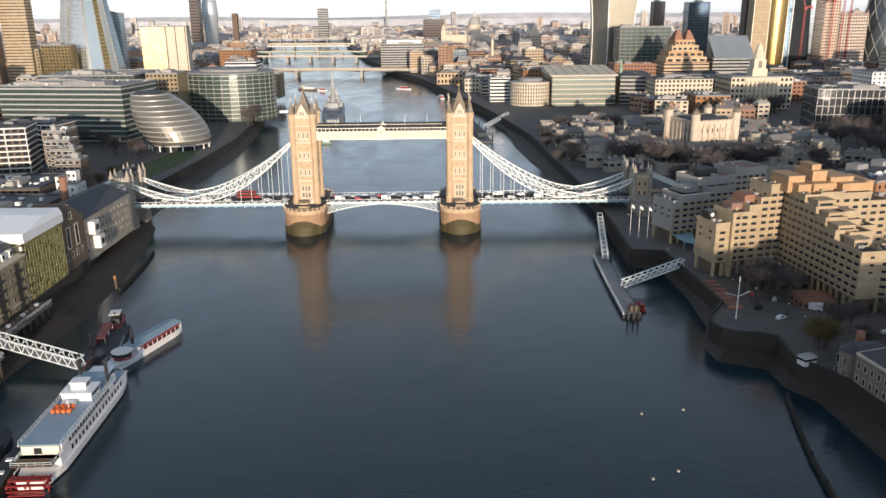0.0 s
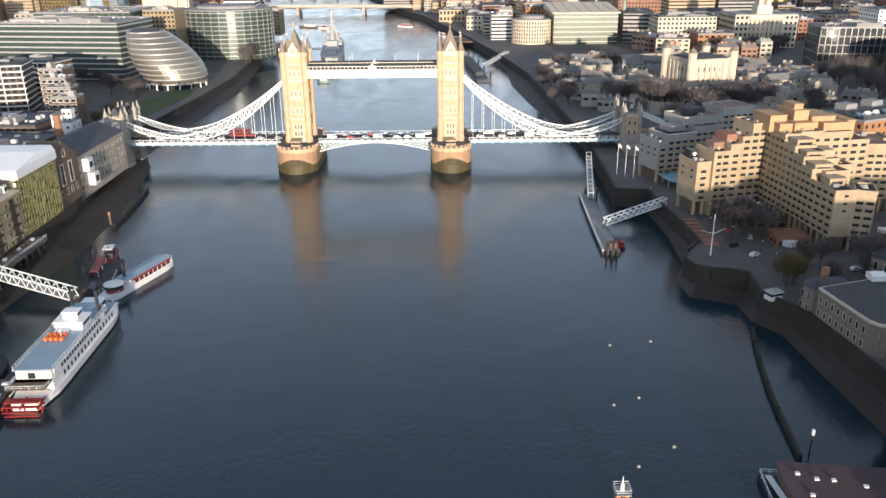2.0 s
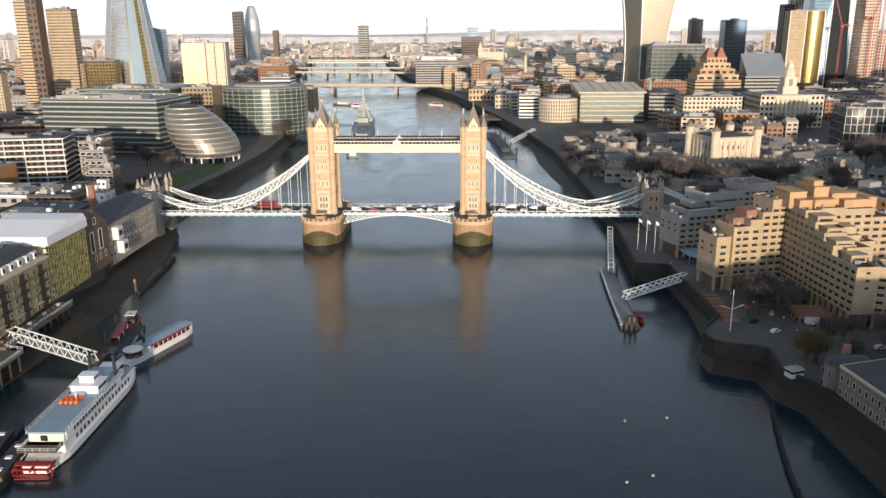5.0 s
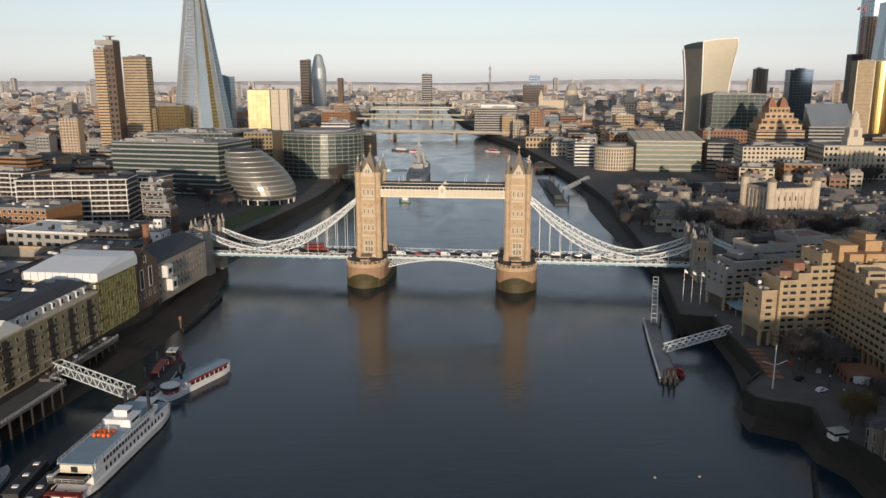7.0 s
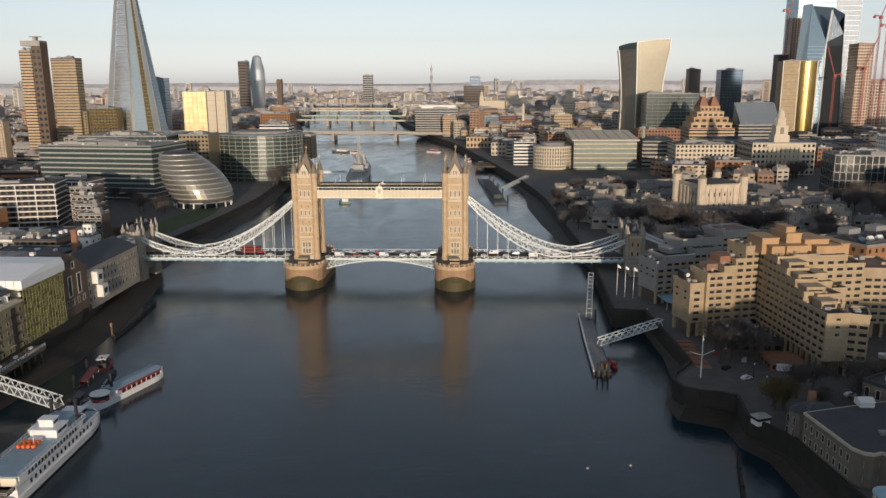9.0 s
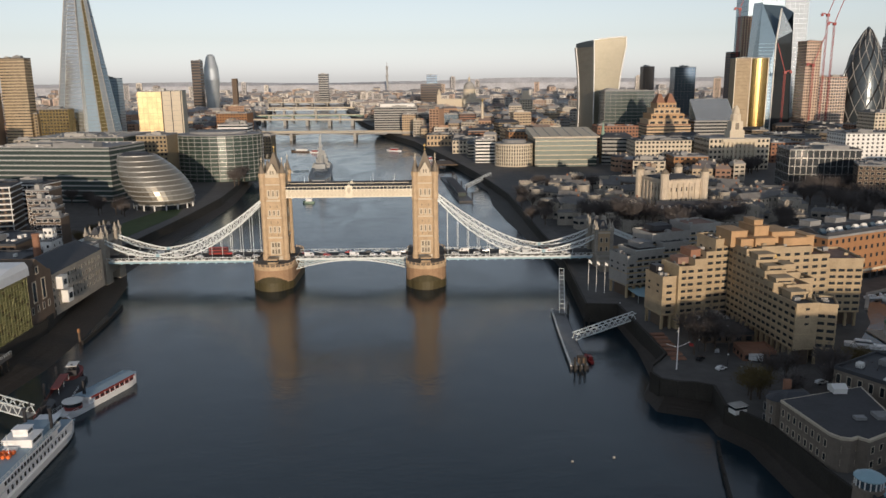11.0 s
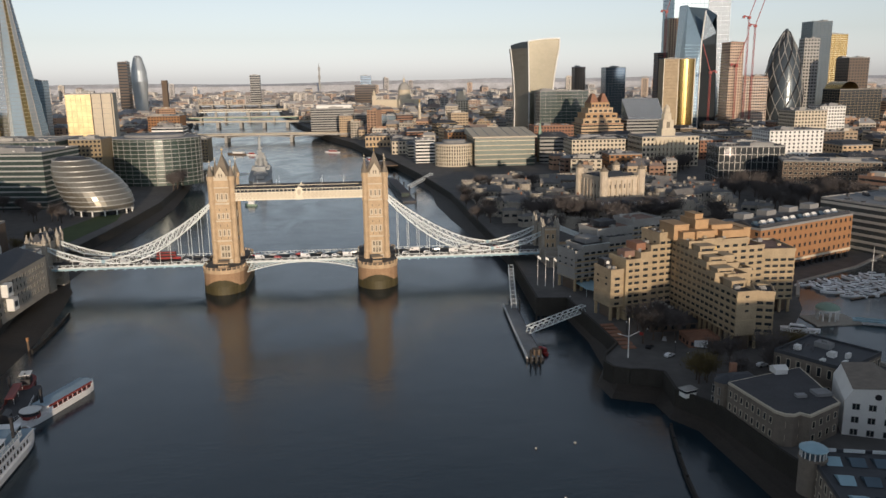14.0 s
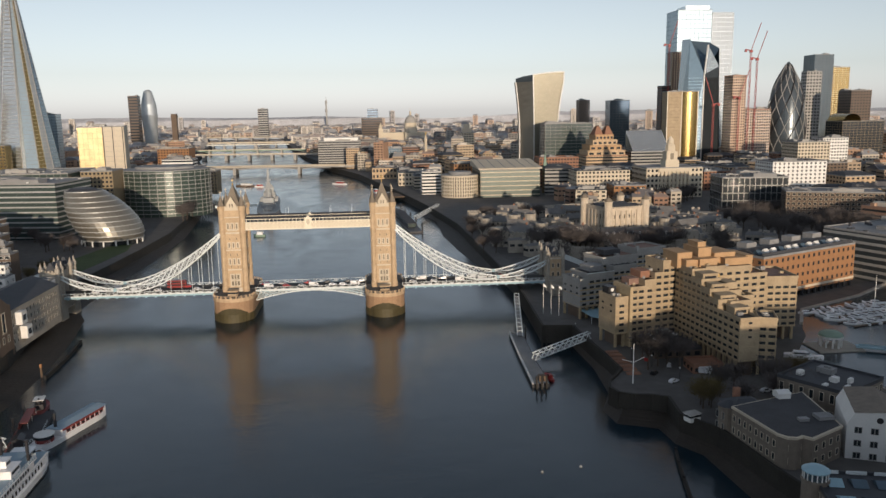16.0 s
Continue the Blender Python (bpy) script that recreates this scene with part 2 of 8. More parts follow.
# ---- building blocks ----
class Shape:
    """Collects boxes, prisms and beams into one mesh."""

    def __init__(self, m=None):
        self.v, self.f, self.s, self.m, self.k = [], [], [], m or Matrix(), 0

    def add(self, verts, faces):
        o = len(self.v)
        self.v += [tuple(self.m @ Vector(p)) for p in verts]
        self.f += [tuple(o + i for i in f) for f in faces]
        self.s += [self.k] * len(faces)
        return self

    def box(self, x0, x1, y0, y1, z0, z1, base=True):
        c = [(x0, y0, z0), (x1, y0, z0), (x1, y1, z0), (x0, y1, z0), (x0, y0, z1), (x1, y0, z1), (x1, y1, z1), (x0, y1, z1)]
        f = [(4, 5, 6, 7), (0, 1, 5, 4), (1, 2, 6, 5), (2, 3, 7, 6), (3, 0, 4, 7)]
        return self.add(c, f + [(3, 2, 1, 0)] if base else f)

    def prism(self, ring, z0, z1, top=None, cap=True):
        """ring: plan points, counter-clockwise; top: the plan of the upper end."""
        n, top = len(ring), top or ring
        v = [(x, y, z0) for x, y in ring] + [(x, y, z1) for x, y in top]
        f = [(i, (i + 1) % n, n + (i + 1) % n, n + i) for i in range(n)]
        return self.add(v, f + ([tuple(range(n, 2 * n)), tuple(range(n - 1, -1, -1))] if cap else []))

    def lathe(self, cx, cy, rows, sides=12, turn=0.0, sx=1.0, sy=1.0):
        """rows of (radius, z)."""
        v, f = [], []
        for r, z in rows:
            v += [(cx + sx * r * math.cos(turn + 2 * math.pi * k / sides), cy + sy * r * math.sin(turn + 2 * math.pi * k / sides), z) for k in range(sides)]
        for a in range(len(rows) - 1):
            f += [(a * sides + k, a * sides + (k + 1) % sides, (a + 1) * sides + (k + 1) % sides, (a + 1) * sides + k) for k in range(sides)]
        f += [tuple(range(sides - 1, -1, -1)), tuple(range((len(rows) - 1) * sides, len(rows) * sides))]
        return self.add(v, f)

    def beam(self, a, b, w, h=None):
        a, b = Vector(a), Vector(b)
        d = (b - a).normalized()
        side = d.cross(Vector((0, 0, 1)))
        side = side.normalized() if side.length > 1e-3 else Vector((1, 0, 0))
        up = side.cross(d)
        side, up = side * w / 2, up * (h or w) / 2
        c = [p + s * side + t * up for p in (a, b) for s, t in ((-1, -1), (1, -1), (1, 1), (-1, 1))]
        return self.add(c, [(0, 1, 5, 4), (1, 2, 6, 5), (2, 3, 7, 6), (3, 0, 4, 7), (3, 2, 1, 0), (4, 5, 6, 7)])

    def sweep(self, pts, w, h=None):
        """One connected bar along a bent line."""
        pts = [Vector(p) for p in pts]
        v, f = [], []
        for i, p in enumerate(pts):
            d = (pts[min(i + 1, len(pts) - 1)] - pts[max(i - 1, 0)]).normalized()
            side = d.cross(Vector((0, 0, 1)))
            side = side.normalized() if side.length > 1e-3 else Vector((1, 0, 0))
            up = side.cross(d) * (h or w) / 2
            side = side * w / 2
            v += [p - side - up, p + side - up, p + side + up, p - side + up]
        for i in range(len(pts) - 1):
            o = 4 * i
            f += [(o + k, o + (k + 1) % 4, o + 4 + (k + 1) % 4, o + 4 + k) for k in range(4)]
        o = 4 * (len(pts) - 1)
        return self.add(v, f + [(3, 2, 1, 0), (o, o + 1, o + 2, o + 3)])

    def crenel(self, a, b, z, h, w, n):
        """A battlement from plan point a to b with n merlons, one piece."""
        a, b = Vector((*a, 0)), Vector((*b, 0))
        d = b - a
        side = d.cross(Vector((0, 0, 1))).normalized() * w / 2
        prof = [(0, 0), (1, 0)]
        for k in range(n - 1, -1, -1):
            s1, s0 = (k + 0.8) / n, (k + 0.2) / n
            prof += [(1 if k == n - 1 else s1, h * 0.35)] if k < n - 1 else [(1, h * 0.35), (s1, h * 0.35)]
            prof += [(s1, h), (s0, h), (s0, h * 0.35)]
        prof.append((0, h * 0.35))
        m = len(prof)
        v = [a + d * q + sg * side + Vector((0, 0, z + t)) for sg in (1, -1) for q, t in prof]
        return self.add(v, [tuple(range(m)), tuple(range(2 * m - 1, m - 1, -1))] + [(i, m + i, m + (i + 1) % m, (i + 1) % m) for i in range(m)])

    def gable(self, x0, x1, y0, y1, z0, z1, along="x"):
        if along == "x":
            ym = (y0 + y1) / 2
            v = [(x0, y0, z0), (x1, y0, z0), (x1, y1, z0), (x0, y1, z0), (x0, ym, z1), (x1, ym, z1)]
            f = [(0, 1, 5, 4), (2, 3, 4, 5), (1, 2, 5), (3, 0, 4), (3, 2, 1, 0)]
        else:
            xm = (x0 + x1) / 2
            v = [(x0, y0, z0), (x1, y0, z0), (x1, y1, z0), (x0, y1, z0), (xm, y0, z1), (xm, y1, z1)]
            f = [(0, 1, 4), (1, 2, 5, 4), (2, 3, 5), (3, 0, 4, 5), (3, 2, 1, 0)]
        return self.add(v, f)

    def mesh(self, name, *materials):
        me = bpy.data.meshes.new(name)
        me.from_pydata(self.v, [], self.f)
        for m in materials:
            me.materials.append(m)
        if self.k:
            me.polygons.foreach_set("material_index", self.s)
        me.update()
        return me


def thing(name, label, category, group="", kind="", at=None):
    ob = new(name)
    ob.empty_display_size = 1
    if at is not None:
        ob.matrix_world = at
    return tagged(ob, label, category, group, kind)


def part(name, shape, material, parent, label=""):
    """One mesh object under a thing or a part, in the thing's own space."""
    me = shape if isinstance(shape, bpy.types.Mesh) else shape.mesh(name, *(material if isinstance(material, tuple) else (material,)))
    ob = new(name, me)
    ob.parent = parent
    return tagged(ob, label)


def solid(name, shape, material, label, category, kind="", group=""):
    """A thing of one mesh."""
    ob = new(name, shape.mesh(name, *(material if isinstance(material, tuple) else (material,))))
    return tagged(ob, label, category, group, kind)


_panes, TAKEN = {}, []


def pane_mesh(w, h, frame_mat, glass=None, surround=0.18, deep=0.12):
    """A window facing -y, its middle at the origin: a proud surround with the glass set back."""
    key = (round(w, 2), round(h, 2), frame_mat.name, (glass or GLASS).name, surround)
    if key not in _panes:
        s, e = Shape(), surround
        for x0, x1, z0, z1 in ((-w / 2 - e, -w / 2, -h / 2 - e, h / 2 + e), (w / 2, w / 2 + e, -h / 2 - e, h / 2 + e), (-w / 2, w / 2, h / 2, h / 2 + e), (-w / 2, w / 2, -h / 2 - e, -h / 2)):
            s.box(x0, x1, -deep, 0.05, z0, z1)
        s.k = 1
        s.box(-w / 2, w / 2, -0.03, 0.05, -h / 2, h / 2)
        _panes[key] = s.mesh("window", frame_mat, glass or GLASS)
    return _panes[key]


def window_rows(parent, walls, zs, frame_mat, glass=None, surround=0.18):
    """Far windows of a whole building, too small to pick apart: walls are (a, b, count, width, height)."""
    s = Shape()
    boxes = []
    for a, b, n, w, h in walls:
        a, b = Vector((*a, 0)), Vector((*b, 0))
        d = b - a
        u, o = d.normalized(), d.normalized().cross(Vector((0, 0, 1)))
        for z in zs:
            for k in range(n):
                boxes.append((a + u * (d.length * (k + 0.5) / n), u, o, w, h, z))
    for j, (grow, out) in enumerate(((surround, 0.05), (0.0, 0.12))):
        s.k = j
        for p, u, o, w, h, z in boxes:
            e = w / 2 + grow
            c = [p + u * sx * e + o * out + Vector((0, 0, z + sz * (h / 2 + grow))) for sx, sz in ((-1, -1), (1, -1), (1, 1), (-1, 1))]
            s.add(c, [(0, 1, 2, 3)])
    if boxes:
        tagged(part("far_glazing", s, (frame_mat, glass or GLASS), parent), kind="stuff")


def windows(parent, a, b, zs, n, w, h, frame_mat, glass=None, surround=0.18, edge=0.0, skip=0.0, name="window"):
    """Rows of windows on the wall from plan point a to b (seen with a on the left), n in each row at the heights zs."""
    a, b = Vector((*a, 0)), Vector((*b, 0))
    d = b - a
    turn = math.atan2(d.y, d.x)
    me = pane_mesh(w, h, frame_mat, glass, surround)
    u = d.normalized()
    for z in zs:
        for k in range(n):
            if skip and random.random() < skip:
                continue
            p = a + u * (edge + (d.length - 2 * edge) * (k + 0.5) / n)
            ob = new(name, me)
            ob.parent = parent
            ob.matrix_local = Matrix.Translation((p.x, p.y, z)) @ Matrix.Rotation(turn, 4, "Z")


def bands(parent, ring, zs, h, material, out=0.1, name="glazing", label=""):
    """A strip of the given height round the plan ring at each z."""
    cx, cy = sum(p[0] for p in ring) / len(ring), sum(p[1] for p in ring) / len(ring)
    for z in zs:
        big = []
        for x, y in ring:
            d = Vector((x - cx, y - cy))
            e = d.normalized() * out * 1.3
            big.append((x + e.x, y + e.y))
        part(name, Shape().prism(big, z, z + h), material, parent, label)


def rect(x0, x1, y0, y1):
    return [(x0, y0), (x1, y0), (x1, y1), (x0, y1)]


def roof_top(parent, x0, x1, y0, y1, z, material=None, plant=2, seed=0):
    """A flat roof with a parapet and plant rooms."""
    material = material or ROOF_G
    s = Shape()
    s.box(x0 + 0.4, x1 - 0.4, y0 + 0.4, y1 - 0.4, z - 0.3, z + 0.15)
    for q in ((x0, x1, y0, y0 + 0.4), (x0, x1, y1 - 0.4, y1), (x0, x0 + 0.4, y0 + 0.4, y1 - 0.4), (x1 - 0.4, x1, y0 + 0.4, y1 - 0.4)):
        s.box(*q, z - 0.3, z + 0.9)
    part("roof", s, material, parent)
    r = random.Random(seed + int(x0 * 7 + y0 * 3))
    bits = Shape()
    for _ in range(4 + int((x1 - x0) * (y1 - y0) / 220) if plant else 0):
        w, d = r.uniform(0.8, 3.2), r.uniform(0.8, 2.6)
        px, py = r.uniform(x0 + 1, max(x0 + 1.1, x1 - w - 1)), r.uniform(y0 + 1, max(y0 + 1.1, y1 - d - 1))
        bits.box(px, px + w, py, py + d, z + 0.15, z + r.uniform(0.6, 2.0), False)
    if bits.v:
        tagged(part("roof_clutter", bits, r.choice((CONC_G, ROOF_D, WHITE, ROOF_G)), parent), kind="stuff")
    for _ in range(plant):
        w, d, h = (x1 - x0) * r.uniform(0.15, 0.4), (y1 - y0) * r.uniform(0.2, 0.4), r.uniform(1.8, 4)
        px, py = r.uniform(x0 + 1, x1 - w - 1), r.uniform(y0 + 1, y1 - d - 1)
        q = Shape().box(px, px + w, py, py + d, z + 0.15, z + h)
        q.box(px + w * 0.2, px + w * 0.5, py + d * 0.2, py + d * 0.6, z + h, z + h + 0.8)
        part("plant_room", q, CONC_G if r.random() < 0.5 else ROOF_G, parent)


def block(name, label, x0, x1, y0, y1, z1, wall, style="grid", floor=3.6, bay=3.4, z0=8.0, turn=0.0, roof=None, frame_mat=None, glass=None, plant=2, group="", category="building", fill=0.55, tall=0.5, sides="fl", kind="", far=False):
    """An upright building on a rectangular plan, turned about its middle."""
    TAKEN.append((x0 - 4, x1 + 4, y0 - 4, y1 + 4))
    cx, cy = (x0 + x1) / 2, (y0 + y1) / 2
    t = thing(name, label, category, group, kind, Matrix.Translation((cx, cy, 0)) @ Matrix.Rotation(radians(turn), 4, "Z"))
    a, b, c, d = x0 - cx, x1 - cx, y0 - cy, y1 - cy
    part("wall", Shape().box(a, b, c, d, z0 - 2, z1), wall, t)
    roof_top(t, a - 0.02, b + 0.02, c - 0.02, d + 0.02, z1, roof, plant, int(x0 + y0))
    n = max(1, int((z1 - z0) / floor))
    fl = (z1 - z0) / n
    zs = [z0 + fl * (k + 0.5) for k in range(n)]
    if style == "grid":
        m = max(2, int((b - a) / bay))
        walls = [((a, c), (b, c), m, (b - a) / m * fill, fl * tall)]
        k = max(2, int((d - c) / bay))
        if "l" in sides:
            walls.append(((a, d), (a, c), k, (d - c) / k * fill, fl * tall))
        if "r" in sides:
            walls.append(((b, c), (b, d), k, (d - c) / k * fill, fl * tall))
        if y0 > 320 or far:
            window_rows(t, walls, zs, frame_mat or wall, glass)
        else:
            for p, q, k, w, h in walls:
                windows(t, p, q, zs, k, w, h, frame_mat or wall, glass)
    elif style == "bands":
        bands(t, rect(a, b, c, d), [z - fl * tall / 2 for z in zs], fl * tall, glass or GLASS)
    elif style == "curtain":
        bands(t, rect(a, b, c, d), [z0 + fl * k - 0.2 for k in range(1, n + 1)], 0.45, frame_mat or CONC_G, 0.15, "floor_edge")
        m = max(2, int((b - a) / bay))
        for k in range(m + 1):
            x = a + (b - a) * k / m
            part("mullion", Shape().box(x - 0.12, x + 0.12, c - 0.3, c, z0, z1), frame_mat or CONC_G, t)
        m = max(2, int((d - c) / bay))
        for k in range(m + 1):
            y = c + (d - c) * k / m
            part("mullion", Shape().box(a - 0.3, a, y - 0.12, y + 0.12, z0, z1), frame_mat or CONC_G, t)
    return t

# ---- ground, river ----
ZG = 8.0
SOUTH = [(-122, -900), (-122, -190), (-124, -140), (-124, -100), (-137, -35), (-148, -10), (-151, 20), (-149, 67), (-146, 111), (-143, 166), (-141, 252), (-147, 330), (-157, 420), (-190, 600), (-262, 1000), (-372, 1433), (-480, 2160), (-650, 2970)]
NORTH = [(-336, 2970), (-233, 2136), (-122, 1442), (-36, 1027), (15, 850), (72, 542), (92, 420), (104, 327), (112, 254), (117, 88), (120, 20), (118, -26), (115, -86), (129, -88), (131, -126), (132, -152), (128, -158), (123.5, -164), (121.4, -171), (123, -177), (128, -180), (134, -181), (139, -184), (137, -200), (145, -213), (148.5, -243), (152, -262), (152, -900)]
bank = Shape()


def strip(points, edge):
    for (xa, ya), (xb, yb) in zip(points, points[1:]):
        bank.add([(xa, ya, ZG), (xb, yb, ZG), (edge, yb, ZG), (edge, ya, ZG)], [(0, 1, 2, 3) if edge > 0 and yb < ya or edge < 0 and yb > ya else (3, 2, 1, 0)])


strip(SOUTH, -4700)
strip(NORTH, 4700)
bank.add([(-4700, 2970, ZG), (4700, 2970, ZG), (4700, 4800, ZG), (-4700, 4800, ZG)], [(0, 1, 2, 3)])
bank.add([(-4700, -2500, ZG), (4700, -2500, ZG), (4700, -900, ZG), (-4700, -900, ZG)], [(0, 1, 2, 3)])
solid("ground", bank, GROUND, "dark city ground of streets and yards along the river", "ground", "structure")
solid("water", Shape().add([(-700, -900, 0), (300, -900, 0), (300, 2990, 0), (-700, 2990, 0)], [(0, 1, 2, 3)]), WATER, "calm grey-brown tidal river water with small ripples", "water", "structure")
for nm, pts in (("river_wall_south", SOUTH), ("river_wall_north", NORTH)):
    s = Shape()
    for (xa, ya), (xb, yb) in zip(pts, pts[1:]):
        d = Vector((xb - xa, yb - ya)).normalized()
        ox, oy = d.y * 0.5, -d.x * 0.5
        s.add([(xa - ox, ya - oy, -1), (xb - ox, yb - oy, -1), (xb + ox, yb + oy, -1), (xa + ox, ya + oy, -1), (xa - ox, ya - oy, ZG + 0.9), (xb - ox, yb - oy, ZG + 0.9), (xb + ox, yb + oy, ZG + 0.9), (xa + ox, ya + oy, ZG + 0.9)], [(4, 5, 6, 7), (0, 1, 5, 4), (1, 2, 6, 5), (2, 3, 7, 6), (3, 0, 4, 7)])
    solid(nm, s, RIVERWALL, "dark stained stone river wall with a low parapet", "river wall", "structure")


def foreshore(nm, rows):
    """rows: bank plan point and water-edge point."""
    s, n = Shape(), 8
    v = []
    for k, (bx, by, wx, wy) in enumerate(rows):
        for j in range(n + 1):
            t = j / n
            v.append((bx + (wx - bx) * t, by + (wy - by) * t, 3.2 * (1 - t) ** 1.3 - 0.25 + 0.25 * noise.noise((k * 0.9, j * 0.7, 3.1))))
    f = [(a * (n + 1) + j, a * (n + 1) + j + 1, (a + 1) * (n + 1) + j + 1, (a + 1) * (n + 1) + j) for a in range(len(rows) - 1) for j in range(n)]
    s.add(v, f)
    solid(nm, s, MUD, "wet brown mud and shingle foreshore at low tide", "foreshore", "structure")


foreshore("foreshore_south", [(-122, -230, -112, -230), (-123, -180, -108, -180), (-124, -137, -104, -137), (-124, -100, -106, -100), (-137, -45, -112, -46), (-150, -10, -120, -10), (-152, 14, -131, 14), (-149, 78, -134, 78), (-144, 160, -130, 160), (-142, 272, -133, 272), (-150, 365, -143, 365), (-160, 440, -152, 440)])
foreshore("foreshore_north", [(92, 420, 88, 390), (100, 340, 99, 330), (112, 254, 95, 242), (115, 170, 100, 170), (117, 88, 107, 118), (120, 25, 119, 32)])
foreshore("foreshore_dock", [(129, -90, 127, -90), (131, -126, 128, -126), (131, -155, 125, -156), (122, -168, 118, -172), (124, -179, 119, -186), (139, -184, 132, -192), (137, -200, 133, -204), (146, -214, 138, -213), (149, -243, 140, -243), (152, -275, 142, -275), (152, -320, 142, -320)])

solid("lawn", Shape().prism([(-182, 138), (-171, 76), (-160, 88), (-153, 168), (-161, 213), (-172, 204)], 7.9, 8.15), GRASS, "sloping winter lawn beside the river promenade", "lawn", "structure")
solid("promenade", Shape().prism([(112.5, 254), (117.6, 88), (120.6, 20), (130, 20), (127, 88), (121, 180), (118, 258)], 7.9, 8.12), PAVING, "grey stone wharf walk below the castle wall", "promenade", "structure")
solid("promenade", Shape().prism([(-158, 86), (-149.6, 68), (-143.8, 166), (-141.6, 252), (-150, 290), (-160, 215), (-152.5, 168)], 7.9, 8.1), PAVING, "grey stone riverside promenade with paths", "promenade", "structure")

# ---- the bridge ----
ROAD = 13.6


def bridge_pier(cx):
    t = thing("bridge_pier", "tan granite bridge pier, rounded, algae-stained at the waterline", "bridge pier", "bridge piers", at=Matrix.Translation((cx, 0, 0)))

    def plan(hw, hl, k=10):
        ring = []
        for a in range(k + 1):
            q = math.pi * a / k
            ring.append((hw * math.cos(q), (hl - hw * 0.95) + hw * 0.95 * math.sin(q)))
        for a in range(k + 1):
            q = math.pi + math.pi * a / k
            ring.append((hw * math.cos(q), -(hl - hw * 0.95) + hw * 0.95 * math.sin(q)))
        return ring

    part("pier_foot", Shape().prism(plan(11.0, 26.6), -2, 4.0), WETSTONE, t, "dark green wet stone foot")
    part("pier_core", Shape().prism(plan(10.62, 26.05), 4.0, 11.0), GRANITE, t)
    for z in (4.0, 5.0, 6.0, 7.0, 8.0, 9.0, 10.0):
        part("stone_course", Shape().prism(plan(10.75, 26.2), z + 0.08, z + 1.0), GRANITE, t)
    part("pier_cap", Shape().prism(plan(11.1, 26.6), 11.0, 11.8).prism(plan(10.85, 26.3), 11.8, 12.9), STONE, t)
    part("pier_deck", Shape().prism(plan(10.5, 26.0), 12.9, 13.0), PAVING, t)
    for sg in (-1, 1):
        w = Shape().lathe(0, sg * 18.6, [(8.9, -2), (8.9, 4.6), (8.6, 5.0), (6.6, 8.3), (6.2, 8.5)], 28, sy=1.08)
        part("cutwater", w, WETSTONE, t, "rounded dark stained cutwater with a sloping cap")
        # control cabin and parapet at the end of the pier
        c = Shape().box(-2.6, 2.6, sg * 18 - 2, sg * 18 + 2, 13.0, 15.6)
        c.box(-3, 3, sg * 18 - 2.4, sg * 18 + 2.4, 15.6, 15.9)
        part("control_cabin", c, STONE, t)
        part("cabin_glazing", Shape().box(-2.65, 2.65, sg * 18 - 2.05, sg * 18 + 2.05, 14.2, 15.2), GLASS, t)
    rail = Shape()
    ring = plan(10.7, 26.1, 12)
    for k, (x, y) in enumerate(ring):
        if abs(y) > 11:
            rail.box(x - 0.3, x + 0.3, y - 0.3, y + 0.3, 12.9, 14.3)
            x2, y2 = ring[(k + 1) % len(ring)]
            if abs(y2) > 11:
                rail.beam((x, y, 14.0), (x2, y2, 14.0), 0.25, 0.2).beam((x, y, 13.4), (x2, y2, 13.4), 0.12, 0.12)
    part("parapet", rail, STONE, t)
    return t


